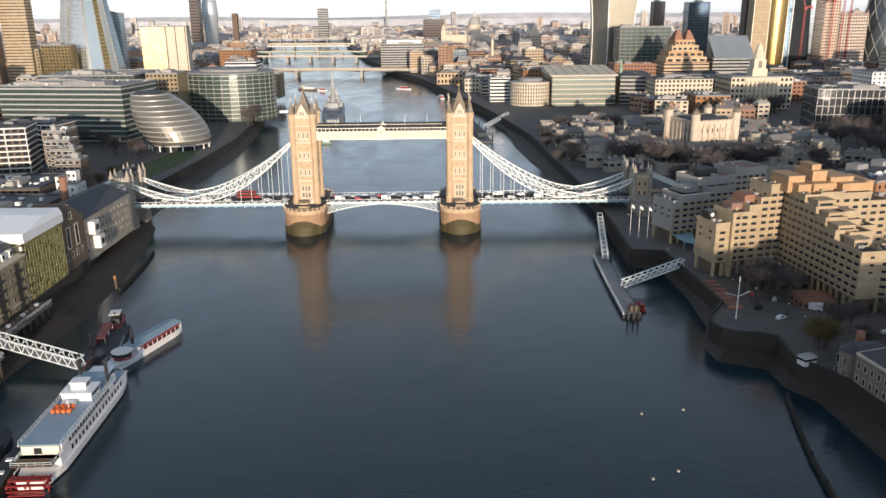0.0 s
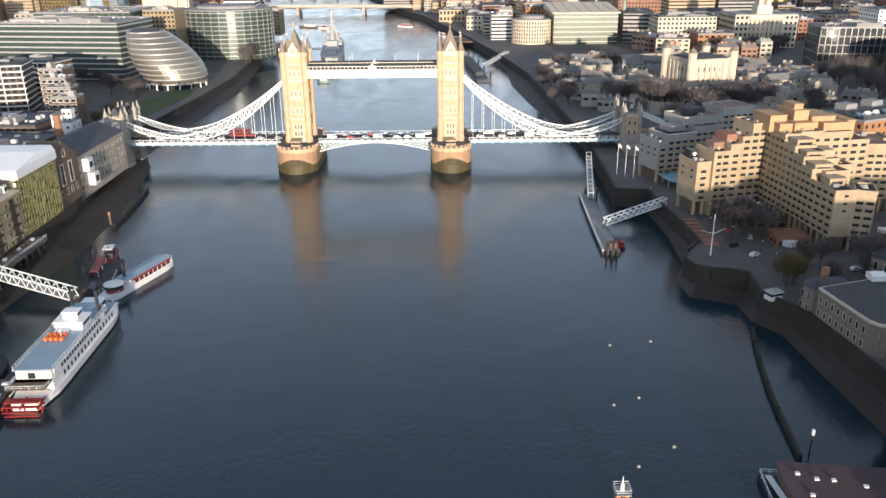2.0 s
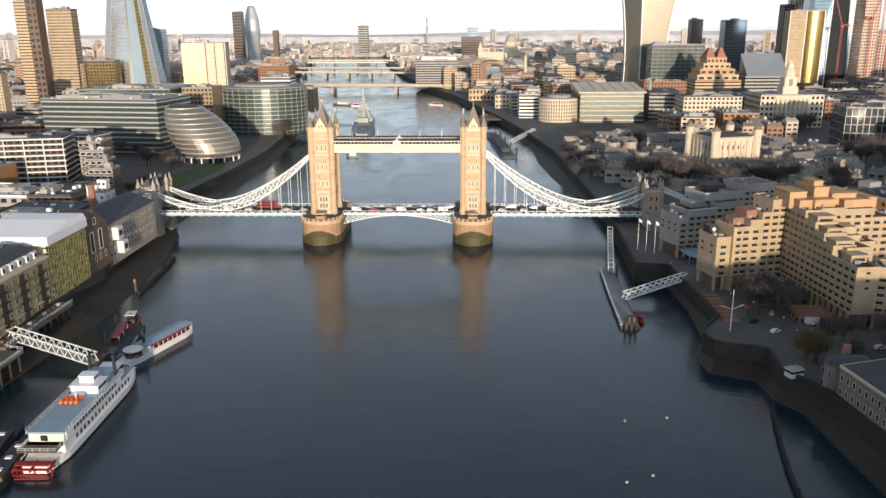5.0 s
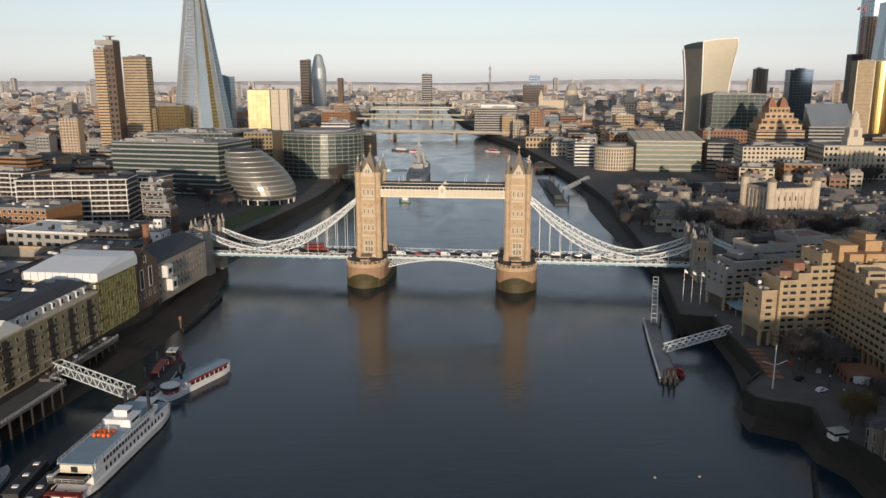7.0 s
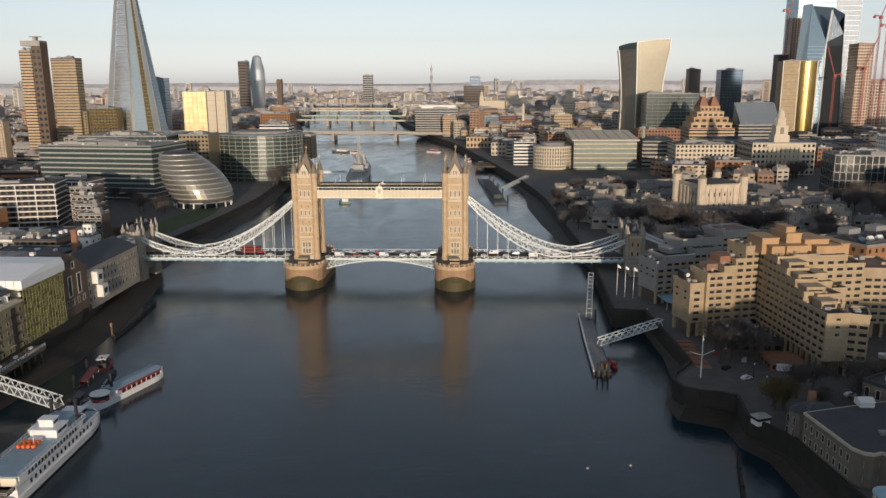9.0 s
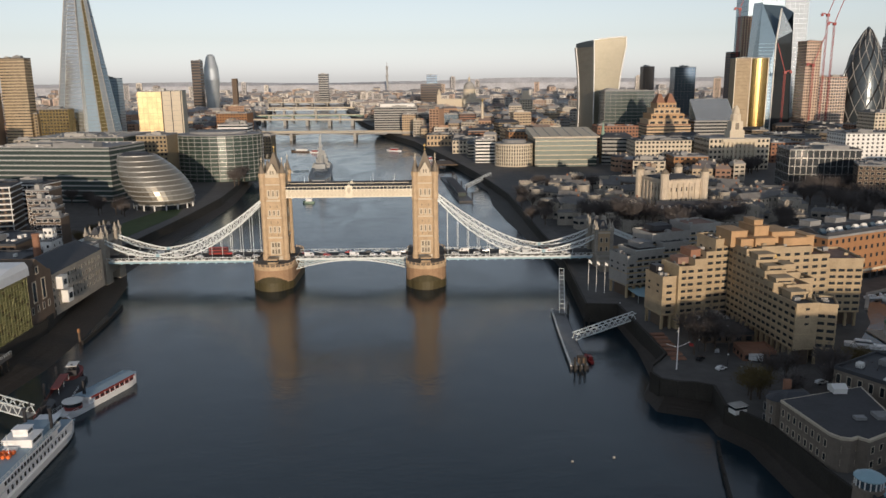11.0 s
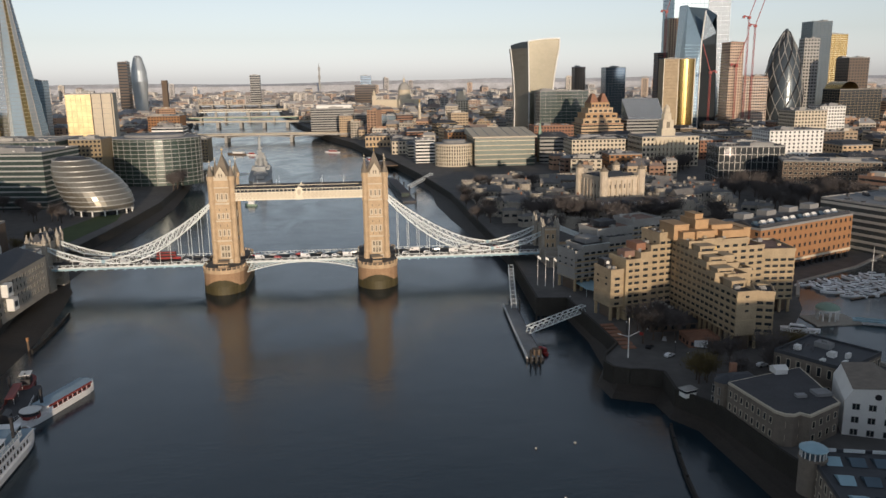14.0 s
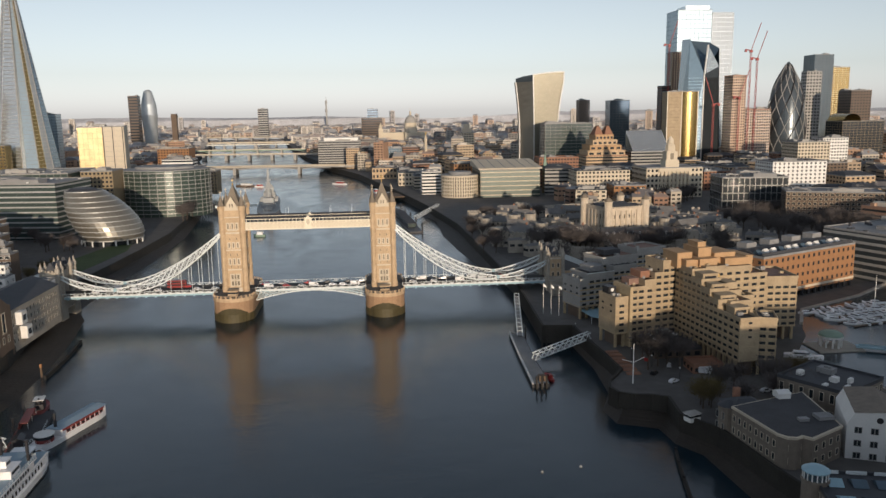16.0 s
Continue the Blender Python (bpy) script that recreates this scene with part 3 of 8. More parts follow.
def bridge_tower(cx):
    t = thing("bridge_tower", "tall gothic stone bridge tower with corner turrets and a steep spire", "bridge tower", "bridge towers", at=Matrix.Translation((cx, 0, 0)))
    hx, hy = 5.7, 8.3
    s = Shape()
    for y0, y1 in ((-hy, -4.6), (4.6, hy)):
        s.box(-hx, hx, y0, y1, 13.0, 24.5)
    s.box(-hx, hx, -hy, hy, 24.5, 59.0)
    # arch haunches over the road
    for x in (-hx + 0.01, hx - 1.01):
        for sg in (-1, 1):
            s.add([(x, sg * 4.6, 19.5), (x + 1, sg * 4.6, 19.5), (x + 1, sg * 4.6, 24.5), (x, sg * 4.6, 24.5), (x, sg * 1.2, 24.5), (x + 1, sg * 1.2, 24.5), (x, sg * 2.8, 22.8), (x + 1, sg * 2.8, 22.8)], [(0, 1, 7, 6), (6, 7, 5, 4), (0, 6, 4, 3), (1, 2, 5, 7)])
    part("wall", s, STONE, t)
    part("plinth", Shape().box(-hx - 0.5, hx + 0.5, -hy - 0.5, -4.7, 13.0, 15.2), STONE_PALE, t)
    part("plinth", Shape().box(-hx - 0.5, hx + 0.5, 4.7, hy + 0.5, 13.0, 15.2), STONE_PALE, t)
    for z, h, o in ((25.0, 0.8, 0.35), (36.0, 0.7, 0.35), (45.4, 0.9, 0.45), (54.2, 0.6, 0.35), (58.4, 1.0, 0.6)):
        part("string_course", Shape().box(-hx - o, hx + o, -hy - o, hy + o, z, z + h * 0.6).box(-hx - o * 0.6, hx + o * 0.6, -hy - o * 0.6, hy + o * 0.6, z + h * 0.6, z + h), STONE_PALE, t)
    for pa, pb, n in (((-hx, -hy - 0.3), (hx, -hy - 0.3), 7), ((hx, hy + 0.3), (-hx, hy + 0.3), 7), ((hx + 0.3, -hy), (hx + 0.3, hy), 10), ((-hx - 0.3, hy), (-hx - 0.3, -hy), 10)):
        part("battlement", Shape().crenel(pa, pb, 59.4, 1.3, 0.5, n), STONE_PALE, t)
    for sx in (-1, 1):
        for sy in (-1, 1):
            px, py = sx * (hx - 0.2), sy * (hy - 0.2)
            q = Shape().lathe(px, py, [(2.0, 13.0), (2.0, 16), (1.65, 16.4), (1.65, 24.8), (1.85, 25), (1.85, 25.8), (1.6, 26), (1.6, 45.2), (1.95, 45.6), (1.95, 46.4), (1.7, 46.8), (1.7, 58), (2.05, 58.8), (2.05, 60.6), (1.75, 60.8)], 8, math.pi / 8)
            tu = part("turret", q, STONE, t)
            part("turret_spire", Shape().lathe(px, py, [(1.95, 60.8), (1.5, 62), (0.2, 66.6), (0.12, 67.0)], 8, math.pi / 8), SPIRE, tu)
            part("finial", Shape().box(px - 0.13, px + 0.13, py - 0.13, py + 0.13, 66.8, 69.4).box(px - 0.65, px + 0.65, py - 0.12, py + 0.12, 68.2, 68.5).lathe(px, py, [(0.1, 66.8), (0.35, 67.1), (0.1, 67.4)], 6), STONE_PALE, tu)
    # steep roof
    part("roof", Shape().prism(rect(-4.6, 4.6, -6.8, 6.8), 59.3, 70.6, rect(-0.5, 0.5, -1.6, 1.6)).prism(rect(-0.5, 0.5, -1.6, 1.6), 70.6, 71.6, rect(-0.2, 0.2, -0.6, 0.6)), SPIRE, t, "steep lead-grey spire roof")
    part("roof_finial", Shape().lathe(0, 0, [(0.3, 71.4), (0.5, 72.0), (0.15, 72.5), (0.1, 75.6)], 8).box(-0.7, 0.7, -0.08, 0.08, 74.0, 74.3), GOLD, t)
    for sg in (-1, 1):
        g = Shape()
        y = sg * hy
        g.add([(-2.5, y - 0.35, 59), (2.5, y - 0.35, 59), (2.5, y - 0.35, 61.6), (0, y - 0.35, 66.0), (-2.5, y - 0.35, 61.6), (-2.5, y + 0.35, 59), (2.5, y + 0.35, 59), (2.5, y + 0.35, 61.6), (0, y + 0.35, 66.0), (-2.5, y + 0.35, 61.6)], [(0, 1, 2, 3, 4), (9, 8, 7, 6, 5), (1, 6, 7, 2), (2, 7, 8, 3), (3, 8, 9, 4), (4, 9, 5, 0)])
        part("gable", g, STONE_PALE, t)
        part("dormer_roof", Shape().gable(-2.3, 2.3, min(y, 0) + 0.4, max(y, 0) - 0.4, 61.4, 65.2, "y"), SPIRE, t)
        g = Shape()
        x = sg * hx
        g.add([(x - 0.3, -3, 59), (x - 0.3, 3, 59), (x - 0.3, 3, 61.4), (x - 0.3, 0, 65.4), (x - 0.3, -3, 61.4), (x + 0.3, -3, 59), (x + 0.3, 3, 59), (x + 0.3, 3, 61.4), (x + 0.3, 0, 65.4), (x + 0.3, -3, 61.4)], [(4, 3, 2, 1, 0), (5, 6, 7, 8, 9), (2, 7, 6, 1), (3, 8, 7, 2), (4, 9, 8, 3), (0, 5, 9, 4)])
        part("gable", g, STONE_PALE, t)
    # windows, with pale surrounds, on the four faces
    faces = (((-hx, -hy), (hx, -hy)), ((hx, hy), (-hx, hy)), ((hx, -hy), (hx, hy)), ((-hx, hy), (-hx, -hy)))
    for k, (a, b) in enumerate(faces):
        wide = k > 1
        e = 2.4 if not wide else 4.2
        if not wide:
            windows(t, a, b, (17.6, 21.2), 2, 1.1, 2.3, STONE_PALE, LEADED, surround=0.7, edge=2.5)
            windows(t, a, b, (17.6, 21.2), 1, 0.7, 2.4, STONE_PALE, LEADED, surround=0.35, edge=4.4)
        for z, h in ((29.8, 2.8), (39.0, 2.4), (49.6, 2.9)):
            windows(t, a, b, (z,), 3, 0.7, h, STONE_PALE, LEADED, surround=0.55, edge=e - 0.2)
        windows(t, a, b, (27.0, 33.8, 42.6), 2, 0.4, 1.2, STONE, LEADED, surround=0.2, edge=2.0)
        part("balcony", Shape().box(-2.6, 2.6, -0.9, 0, 47.0, 47.6).box(-2.6, 2.6, -0.9, -0.7, 47.6, 48.3), STONE_PALE, t).matrix_local = Matrix.Translation(((a[0] + b[0]) / 2, (a[1] + b[1]) / 2, 0)) @ Matrix.Rotation(math.atan2(b[1] - a[1], b[0] - a[0]), 4, "Z")
    for sg in (-1, 1):
        windows(t, (-sg * 2.5, sg * (hy + 0.35)), (sg * 2.5, sg * (hy + 0.35)), (61.0,), 2, 0.7, 1.9, STONE_PALE, LEADED, surround=0.25, edge=1.2)
    return t


for _x in (-41.15, 41.15):
    bridge_pier(_x)
    bridge_tower(_x)


def walkway(cy):
    t = thing("high_level_walkway", "cream painted lattice footbridge between the two stone towers", "walkway", "walkways", at=Matrix.Translation((0, cy, 0)))
    L, w = 35.4, 1.9
    part("floor_girder", Shape().box(-L, L, -w, w, 47.2, 47.9), CREAM, t)
    part("back_panel", Shape().box(-L, L, -w + 0.25, w - 0.25, 47.9, 51.2), STONE_PALE, t)
    part("mid_rail", Shape().box(-L, L, -w - 0.1, w + 0.1, 51.2, 51.6), CREAM, t)
    part("glazing", Shape().box(-L, L, -w + 0.2, w - 0.2, 51.6, 53.0), GLASS, t)
    part("top_rail", Shape().box(-L, L, -w - 0.1, w + 0.1, 53.0, 53.35), CREAM, t)
    part("roof", Shape().gable(-L, L, -w - 0.2, w + 0.2, 53.35, 54.2), SLATE, t)
    n = 34
    for sg in (-1, 1):
        for k in range(n):
            x0, x1 = -L + 2 * L * k / n, -L + 2 * L * (k + 1) / n
            y = sg * (w - 0.12)
            part("lattice", Shape().beam((x0, y, 47.9), (x1, y, 51.2), 0.2, 0.22).beam((x0, y, 51.2), (x1, y, 47.9), 0.2, 0.22).box(x0 - 0.12, x0 + 0.12, y - 0.14, y + 0.14, 47.9, 53.0), CREAM, t)
    c = Shape().box(-1.3, 1.3, -w - 0.4, w + 0.4, 47.1, 53.2).gable(-1.3, 1.3, -w - 0.4, w + 0.4, 53.2, 54.6, "y")
    for x in (-1.5, 1.5):
        c.box(x - 0.25, x + 0.25, -w - 0.5, w + 0.5, 47.0, 53.6)
    part("crest", c, CREAM, t, "cream and gilded crest panel")
    part("shield", Shape().lathe(0, 0, [(0.2, 49.4), (0.9, 50.6), (0.9, 52.2), (0.5, 52.6)], 8, sy=0.12), STONE_PALE, t).matrix_local = Matrix.Translation((0, -w - 0.46, 0))
    for x in (-24, -12, 12, 24):
        part("flagpole", Shape().lathe(x, 0, [(0.09, 54), (0.05, 58.5)], 6), STEEL_W, t)


walkway(-7.0)
walkway(7.0)

for sg, nm in ((-1, "south"), (1, "north")):
    t = thing("side_span_deck", "roadway deck with white parapets on the " + nm + " span", "bridge deck", "bridge decks")
    x0, x1 = sorted((sg * 51.2, sg * 134))
    part("girder", Shape().box(x0, x1, -9.2, 9.2, 11.9, 13.1), STEEL_B, t)
    part("road", Shape().box(x0, x1, -5.6, 5.6, 13.1, 13.6), ASPHALT, t)
    part("footway", Shape().box(x0, x1, -9, -5.6, 13.1, 13.75), PAVING, t)
    part("footway", Shape().box(x0, x1, 5.6, 9, 13.1, 13.75), PAVING, t)
    for y in (-9.3, 9.3):
        part("fascia", Shape().box(x0, x1, y - 0.15, y + 0.15, 12.9, 13.5), STEEL_W, t)
        r = Shape()
        r.box(x0, x1, y - 0.1, y + 0.1, 14.75, 14.95)
        n = 40
        for k in range(n):
            xa, xb = x0 + (x1 - x0) * k / n, x0 + (x1 - x0) * (k + 1) / n
            r.box(xa - 0.12, xa + 0.12, y - 0.12, y + 0.12, 13.5, 15.0)
            if k % 2:
                r.box(xa + 0.35, xb - 0.35, y - 0.05, y + 0.05, 13.6, 14.1)
        part("parapet", r, STEEL_W, t)
    for k in range(16):
        x = x0 + (x1 - x0) * (k + 0.5) / 16
        part("cross_beam", Shape().box(x - 0.3, x + 0.3, -9, 9, 11.3, 11.9), STEEL_B, t)

t = thing("bascule_span", "opening bridge span with pale arched lattice ribs", "bridge deck", "bridge decks")
part("road", Shape().box(-30.8, 30.8, -5.6, 5.6, 13.1, 13.6), ASPHALT, t)
part("road_deck", Shape().box(-30.8, 30.8, -8.6, 8.6, 12.5, 13.1), STEEL_B, t)
for y in (-8.7, 8.7):
    part("fascia", Shape().box(-30.8, 30.8, y - 0.15, y + 0.15, 12.7, 13.6), STEEL_W, t)
    r = Shape().box(-30.8, 30.8, y - 0.1, y + 0.1, 14.75, 14.95)
    for k in range(31):
        x = -30.6 + 2.04 * k
        r.box(x - 0.1, x + 0.1, y - 0.1, y + 0.1, 13.6, 15.0)
        if k % 2:
            r.box(x + 0.4, x + 1.6, y - 0.05, y + 0.05, 13.7, 14.15)
    part("parapet", r, STEEL_W, t)
for y in (-8.4, -3, 3, 8.4):
    r = Shape()
    n = 24
    low = lambda x: 12.3 - 4.6 * (abs(x) / 30.0) ** 1.9
    xs = [-30.5 + 61.0 * k / n for k in range(n + 1)]
    for k in range(n):
        a, b = xs[k], xs[k + 1]
        r.beam((a, y, low(a)), (b, y, low(b)), 0.4, 0.45)
        r.beam((a, y, low(a)), (a, y, 12.5), 0.2)
        if abs((a + b) / 2) > 5:
            lo, hi = (a, b) if abs(a) < abs(b) else (b, a)
            r.beam((lo, y, low(lo)), (hi, y, 12.5), 0.2).beam((lo, y, 12.5), (hi, y, low(hi)), 0.2)
    part("arch_rib", r, STEEL_W if abs(y) > 5 else STEEL_B, t)
for cx in (-41.15, 41.15):
    part("tower_road", Shape().box(cx - 10.4, cx + 10.4, -4.4, 4.4, 13.0, 13.6), ASPHALT, t)


def chain(sg, y):
    t = thing("suspension_chain", "white and pale blue riveted truss chain of the side span", "suspension chain", "suspension chains")

    def line(x, up):
        if x < 106:
            s = (x - 47.5) / 58.5
            low = 15.0 + 30 * ((97 - x) / 49) ** 1.8 if x < 97 else 15.0 + 0.8 * ((x - 97) / 9) ** 2
            return low + (1.0 + 4.4 * math.sin(math.pi * s) ** 0.85 if up else 0)
        s = (x - 106) / 28.5
        return 16.8 + 8.3 * s ** 1.4 if up else 15.8 + 7.6 * s ** 2.5

    n = 17
    xs = [47.5 + 58.5 * k / n for k in range(n + 1)] + [106 + 28.5 * k / 8 for k in range(1, 9)]
    for up in (True, False):
        c = Shape().sweep([(sg * a, y, line(a, up)) for a in xs], 0.55, 0.6)
        part("upper_chord" if up else "lower_chord", c, STEEL_W, t)
    for a, b in zip(xs, xs[1:]):
        part("bracing", Shape().beam((sg * a, y, line(a, True)), (sg * b, y, line(b, False)), 0.28).beam((sg * a, y, line(a, False)), (sg * b, y, line(b, True)), 0.28).beam((sg * a, y, line(a, False)), (sg * a, y, line(a, True)), 0.3), STEEL_W, t)
    for k in range(1, 14):
        x = 47.5 + 86 * k / 15
        if line(x, False) > 15.2:
            part("hanger", Shape().beam((sg * x, y, 13.2), (sg * x, y, line(x, False)), 0.2), STEEL_W, t)
    part("pin_joint", Shape().lathe(0, 0, [(1.0, -0.5), (1.0, 0.5)], 12), STEEL_B, t).matrix_local = Matrix.Translation((sg * 106, y, 16.3)) @ Matrix.Rotation(math.pi / 2, 4, "X")
    part("back_tie", Shape().beam((sg * 141, y, 27.5), (sg * 172, y, 14.5), 0.7, 1.4), STEEL_W, t, "sloping tie down to the anchorage")


for sg in (-1, 1):
    for y in (-8.9, 8.9):
        chain(sg, y)


def abutment(sg):
    t = thing("abutment_tower", "grey stone gatehouse with corner turrets at the bridge end", "gatehouse", "abutment towers", at=Matrix.Translation((sg * 138.5, 0, 0)))
    for y in (-9.2, 9.2):
        part("base", Shape().box(-5.4, 5.4, y - 4.2, y + 4.2, -1, 14), OLDSTONE, t)
        part("wall", Shape().box(-4.4, 4.4, y - 3.0, y + 3.0, 14, 27.4), STONE if sg > 0 else OLDSTONE, t)
        part("cornice", Shape().box(-4.9, 4.9, y - 3.5, y + 3.5, 26.2, 27.0), STONE_PALE, t)
        for yy in (y - 3.2, y + 3.2):
            part("battlement", Shape().crenel((-4.4, yy), (4.4, yy), 27.4, 1.4, 0.5, 5), OLDSTONE, t)
        for x in (-4.2, 4.2):
            for yy in (y - 2.8, y + 2.8):
                part("turret", Shape().lathe(x, yy, [(1.1, 14), (1.1, 27.5), (1.35, 28), (1.35, 29.6), (0.9, 29.8), (0.1, 33)], 8), OLDSTONE, t)
        part("roof", Shape().prism(rect(-3, 3, y - 2, y + 2), 27.4, 32.4, rect(-0.6, 0.6, y - 0.3, y + 0.3)), SLATE, t)
        windows(t, (-4.4, y - 3.0), (4.4, y - 3.0), (17.5, 22.5), 2, 0.9, 2.2, STONE_PALE, edge=1.4, surround=0.3)
    part("gate_arch", Shape().box(-3.2, 3.2, -6.2, 6.2, 22.5, 26.5).box(-3.2, 3.2, -6.2, -4.8, 14, 22.5).box(-3.2, 3.2, 4.8, 6.2, 14, 22.5), OLDSTONE, t)
    part("gate_gable", Shape().gable(-2.8, 2.8, -5, 5, 26.5, 31.5, "x"), SLATE, t)
    for y in (-14.5, -18.5, -24):
        part("stair_wing", Shape().box(-4.6, 4.0, y - 1.9, y + 1.9, -1 if sg > 0 else 0, 13.5 + (y + 24) * 0.3), OLDSTONE, t)


abutment(-1)
abutment(1)
for sg, nm in ((-1, "south"), (1, "north")):
    x0, x1 = sorted((sg * 133.5, sg * 330))
    t = thing("approach_viaduct", "stone approach viaduct carrying the road on the " + nm + " bank", "viaduct", kind="structure")
    part("masonry", Shape().box(x0, x1, -9, 9, 6, 13.2), OLDSTONE, t)
    part("road", Shape().box(x0, x1, -6, 6, 13.2, 13.6), ASPHALT, t)
    for y in (-9, 9):
        part("parapet", Shape().box(x0, x1, y - 0.35, y + 0.35, 13.2, 14.6), STONE, t)
    for k in range(14):
        x = x0 + (x1 - x0) * (k + 0.5) / 14
        part("lamp_post", Shape().lathe(x, -8.2, [(0.15, 13.2), (0.08, 19)], 6).box(x - 0.3, x + 0.3, -8.5, -7.9, 19, 19.5), DARK, t)

# ---- traffic on the bridge ----


def car(paint, van=False):
    t = thing("van" if van else "car", ("white van" if van else "small passenger car") + " driving over the bridge", "van" if van else "car", "bridge traffic")
    s = Shape()
    if van:
        s.add([(-2.6, -1, 0.4), (2.6, -1, 0.4), (2.6, -1, 1.2), (1.7, -1, 2.3), (-2.6, -1, 2.4), (-2.6, 1, 0.4), (2.6, 1, 0.4), (2.6, 1, 1.2), (1.7, 1, 2.3), (-2.6, 1, 2.4)], [(0, 1, 2, 3, 4), (9, 8, 7, 6, 5), (1, 6, 7, 2), (2, 7, 8, 3), (3, 8, 9, 4), (4, 9, 5, 0), (5, 6, 1, 0)])
    else:
        s.add([(-2.1, -0.9, 0.3), (2.1, -0.9, 0.3), (2.1, -0.9, 0.8), (1.0, -0.85, 0.95), (0.4, -0.7, 1.5), (-1.3, -0.7, 1.5), (-2.1, -0.85, 0.95), (-2.1, 0.9, 0.3), (2.1, 0.9, 0.3), (2.1, 0.9, 0.8), (1.0, 0.85, 0.95), (0.4, 0.7, 1.5), (-1.3, 0.7, 1.5), (-2.1, 0.85, 0.95)], [(0, 1, 2, 3, 4, 5, 6), (13, 12, 11, 10, 9, 8, 7), (1, 8, 9, 2), (2, 9, 10, 3), (3, 10, 11, 4), (4, 11, 12, 5), (5, 12, 13, 6), (6, 13, 7, 0)])
    part("body", s, paint, t)
    g = Shape()
    if van:
        g.box(0.6, 1.7, -1.02, 1.02, 1.4, 2.0).box(1.75, 2.2, -0.85, 0.85, 1.5, 2.0)
    else:
        g.box(-1.2, 0.4, -0.8, 0.8, 1.0, 1.38)
    part("glass", g, GLASS, t)
    for x in (-1.4, 1.4):
        for y in (-0.9, 0.9):
            part("wheel", Shape().lathe(0, 0, [(0.33, -0.12), (0.33, 0.12)], 10), TYRE, t).matrix_local = Matrix.Translation((x, y, 0.33)) @ Matrix.Rotation(math.pi / 2, 4, "X")
    return t


cars = [car(p) for p in PAINTS] + [car(PAINTS[0], True)]
rng = random.Random(4)
first = set()
for lane, head, xs in ((-3.4, 0, [-118, -96, -84, -63, -54, -23, -14, -6, 2, 11, 17, 25, 58, 70, 84, 97, 120, 155, 171, 190]), (3.4, 180, [-125, -110, -71, -45, -27, -18, -2, 8, 20, 28, 62, 76, 91, 109, 160, 200])):
    for x in xs:
        k = rng.choice((0, 0, 1, 2, 3, 4, 4))
        m = pose(x + rng.uniform(-1, 1), lane, ROAD, 0, 0, head)
        if k in first:
            copy_thing(cars[k], m)
        else:
            first.add(k)
            cars[k].matrix_basis = m
for k, (x, y, h) in enumerate(((-84, 3.4, 180), )):
    t = thing("double_decker_bus", "red double-decker bus crossing the bridge", "bus", "bridge traffic", at=pose(x + 8, y, ROAD, 0, 0, h))
    part("body", Shape().box(-5.2, 5.2, -1.25, 1.25, 0.4, 4.2).box(-5.0, 5.0, -1.15, 1.15, 4.2, 4.35), RED, t)
    for z in (1.5, 3.1):
        part("window_band", Shape().box(-5.0, 5.22, -1.28, 1.28, z, z + 0.8), GLASS, t)
    for x in (-3.2, 3.2):
        for y in (-1.2, 1.2):
            part("wheel", Shape().lathe(0, 0, [(0.5, -0.15), (0.5, 0.15)], 10), TYRE, t).matrix_local = Matrix.Translation((x, y, 0.5)) @ Matrix.Rotation(math.pi / 2, 4, "X")

# ---- south bank ----
block("glass_office", "office block with long silver bands and grey glass", -331, -222, 240, 300, 55, GLASS_G, "bands", 4.2, glass=SILVER, tall=0.3, turn=-8, plant=5)
block("glass_office", "long low glass office behind the river front", -339, -250, 325, 400, 57, GLASS_G, "curtain", 4.2, 6)
block("office_block", "stone-edged office with dark windows", -246, -216, 346, 380, 57, BRICK_Y, "grid", 4)


def ring_ellipse(cx, cy, rx, ry, n=28, turn=0.0):
    return [(cx + rx * math.cos(2 * math.pi * k / n) * math.cos(turn) - ry * math.sin(2 * math.pi * k / n) * math.sin(turn), cy + rx * math.cos(2 * math.pi * k / n) * math.sin(turn) + ry * math.sin(2 * math.pi * k / n) * math.cos(turn)) for k in range(n)]


t = thing("leaning_glass_hall", "leaning egg-shaped civic hall of stepped glass rings", "civic hall")
TAKEN.append((-222, -150, 180, 245))
prof = [(0.0, 23.0), (0.1, 24.8), (0.25, 26.0), (0.42, 25.8), (0.58, 24.4), (0.72, 22.2), (0.85, 19.2), (0.95, 16.4), (1.0, 14.6)]


def hall(z):
    q = min(1, max(0, (z - 12) / 38))
    for (a, ra), (b, rb) in zip(prof, prof[1:]):
        if q <= b:
            return -176 - 22 * q ** 1.25, 212 + 5 * q, ra + (rb - ra) * (q - a) / (b - a)
    return -198, 217, 14.6


nf = 10
part("lobby", Shape().prism(ring_ellipse(-177, 212, 21, 21), 7, 12), GLASS, t)
for k in range(16):
    q = 2 * math.pi * k / 16
    part("column", Shape().lathe(-177 + 23.4 * math.cos(q), 212 + 23.4 * math.sin(q), [(0.6, 7), (0.6, 12.2)], 8), WHITE, t)
for k in range(nf):
    z0, z1 = 12 + 38 * k / nf, 12 + 38 * (k + 1) / nf
    a, b = hall(z0), hall(z1 - 0.9)
    part("glazing", Shape().prism(ring_ellipse(a[0], a[1], a[2], a[2], 40), z0 + 0.7, z1, ring_ellipse(b[0], b[1], b[2], b[2], 40)), GLASS_H, t)
    part("floor_edge", Shape().prism(ring_ellipse(a[0], a[1], a[2] + 0.45, a[2] + 0.45, 40), z0, z0 + 0.8), SILVER, t)
a = hall(50)
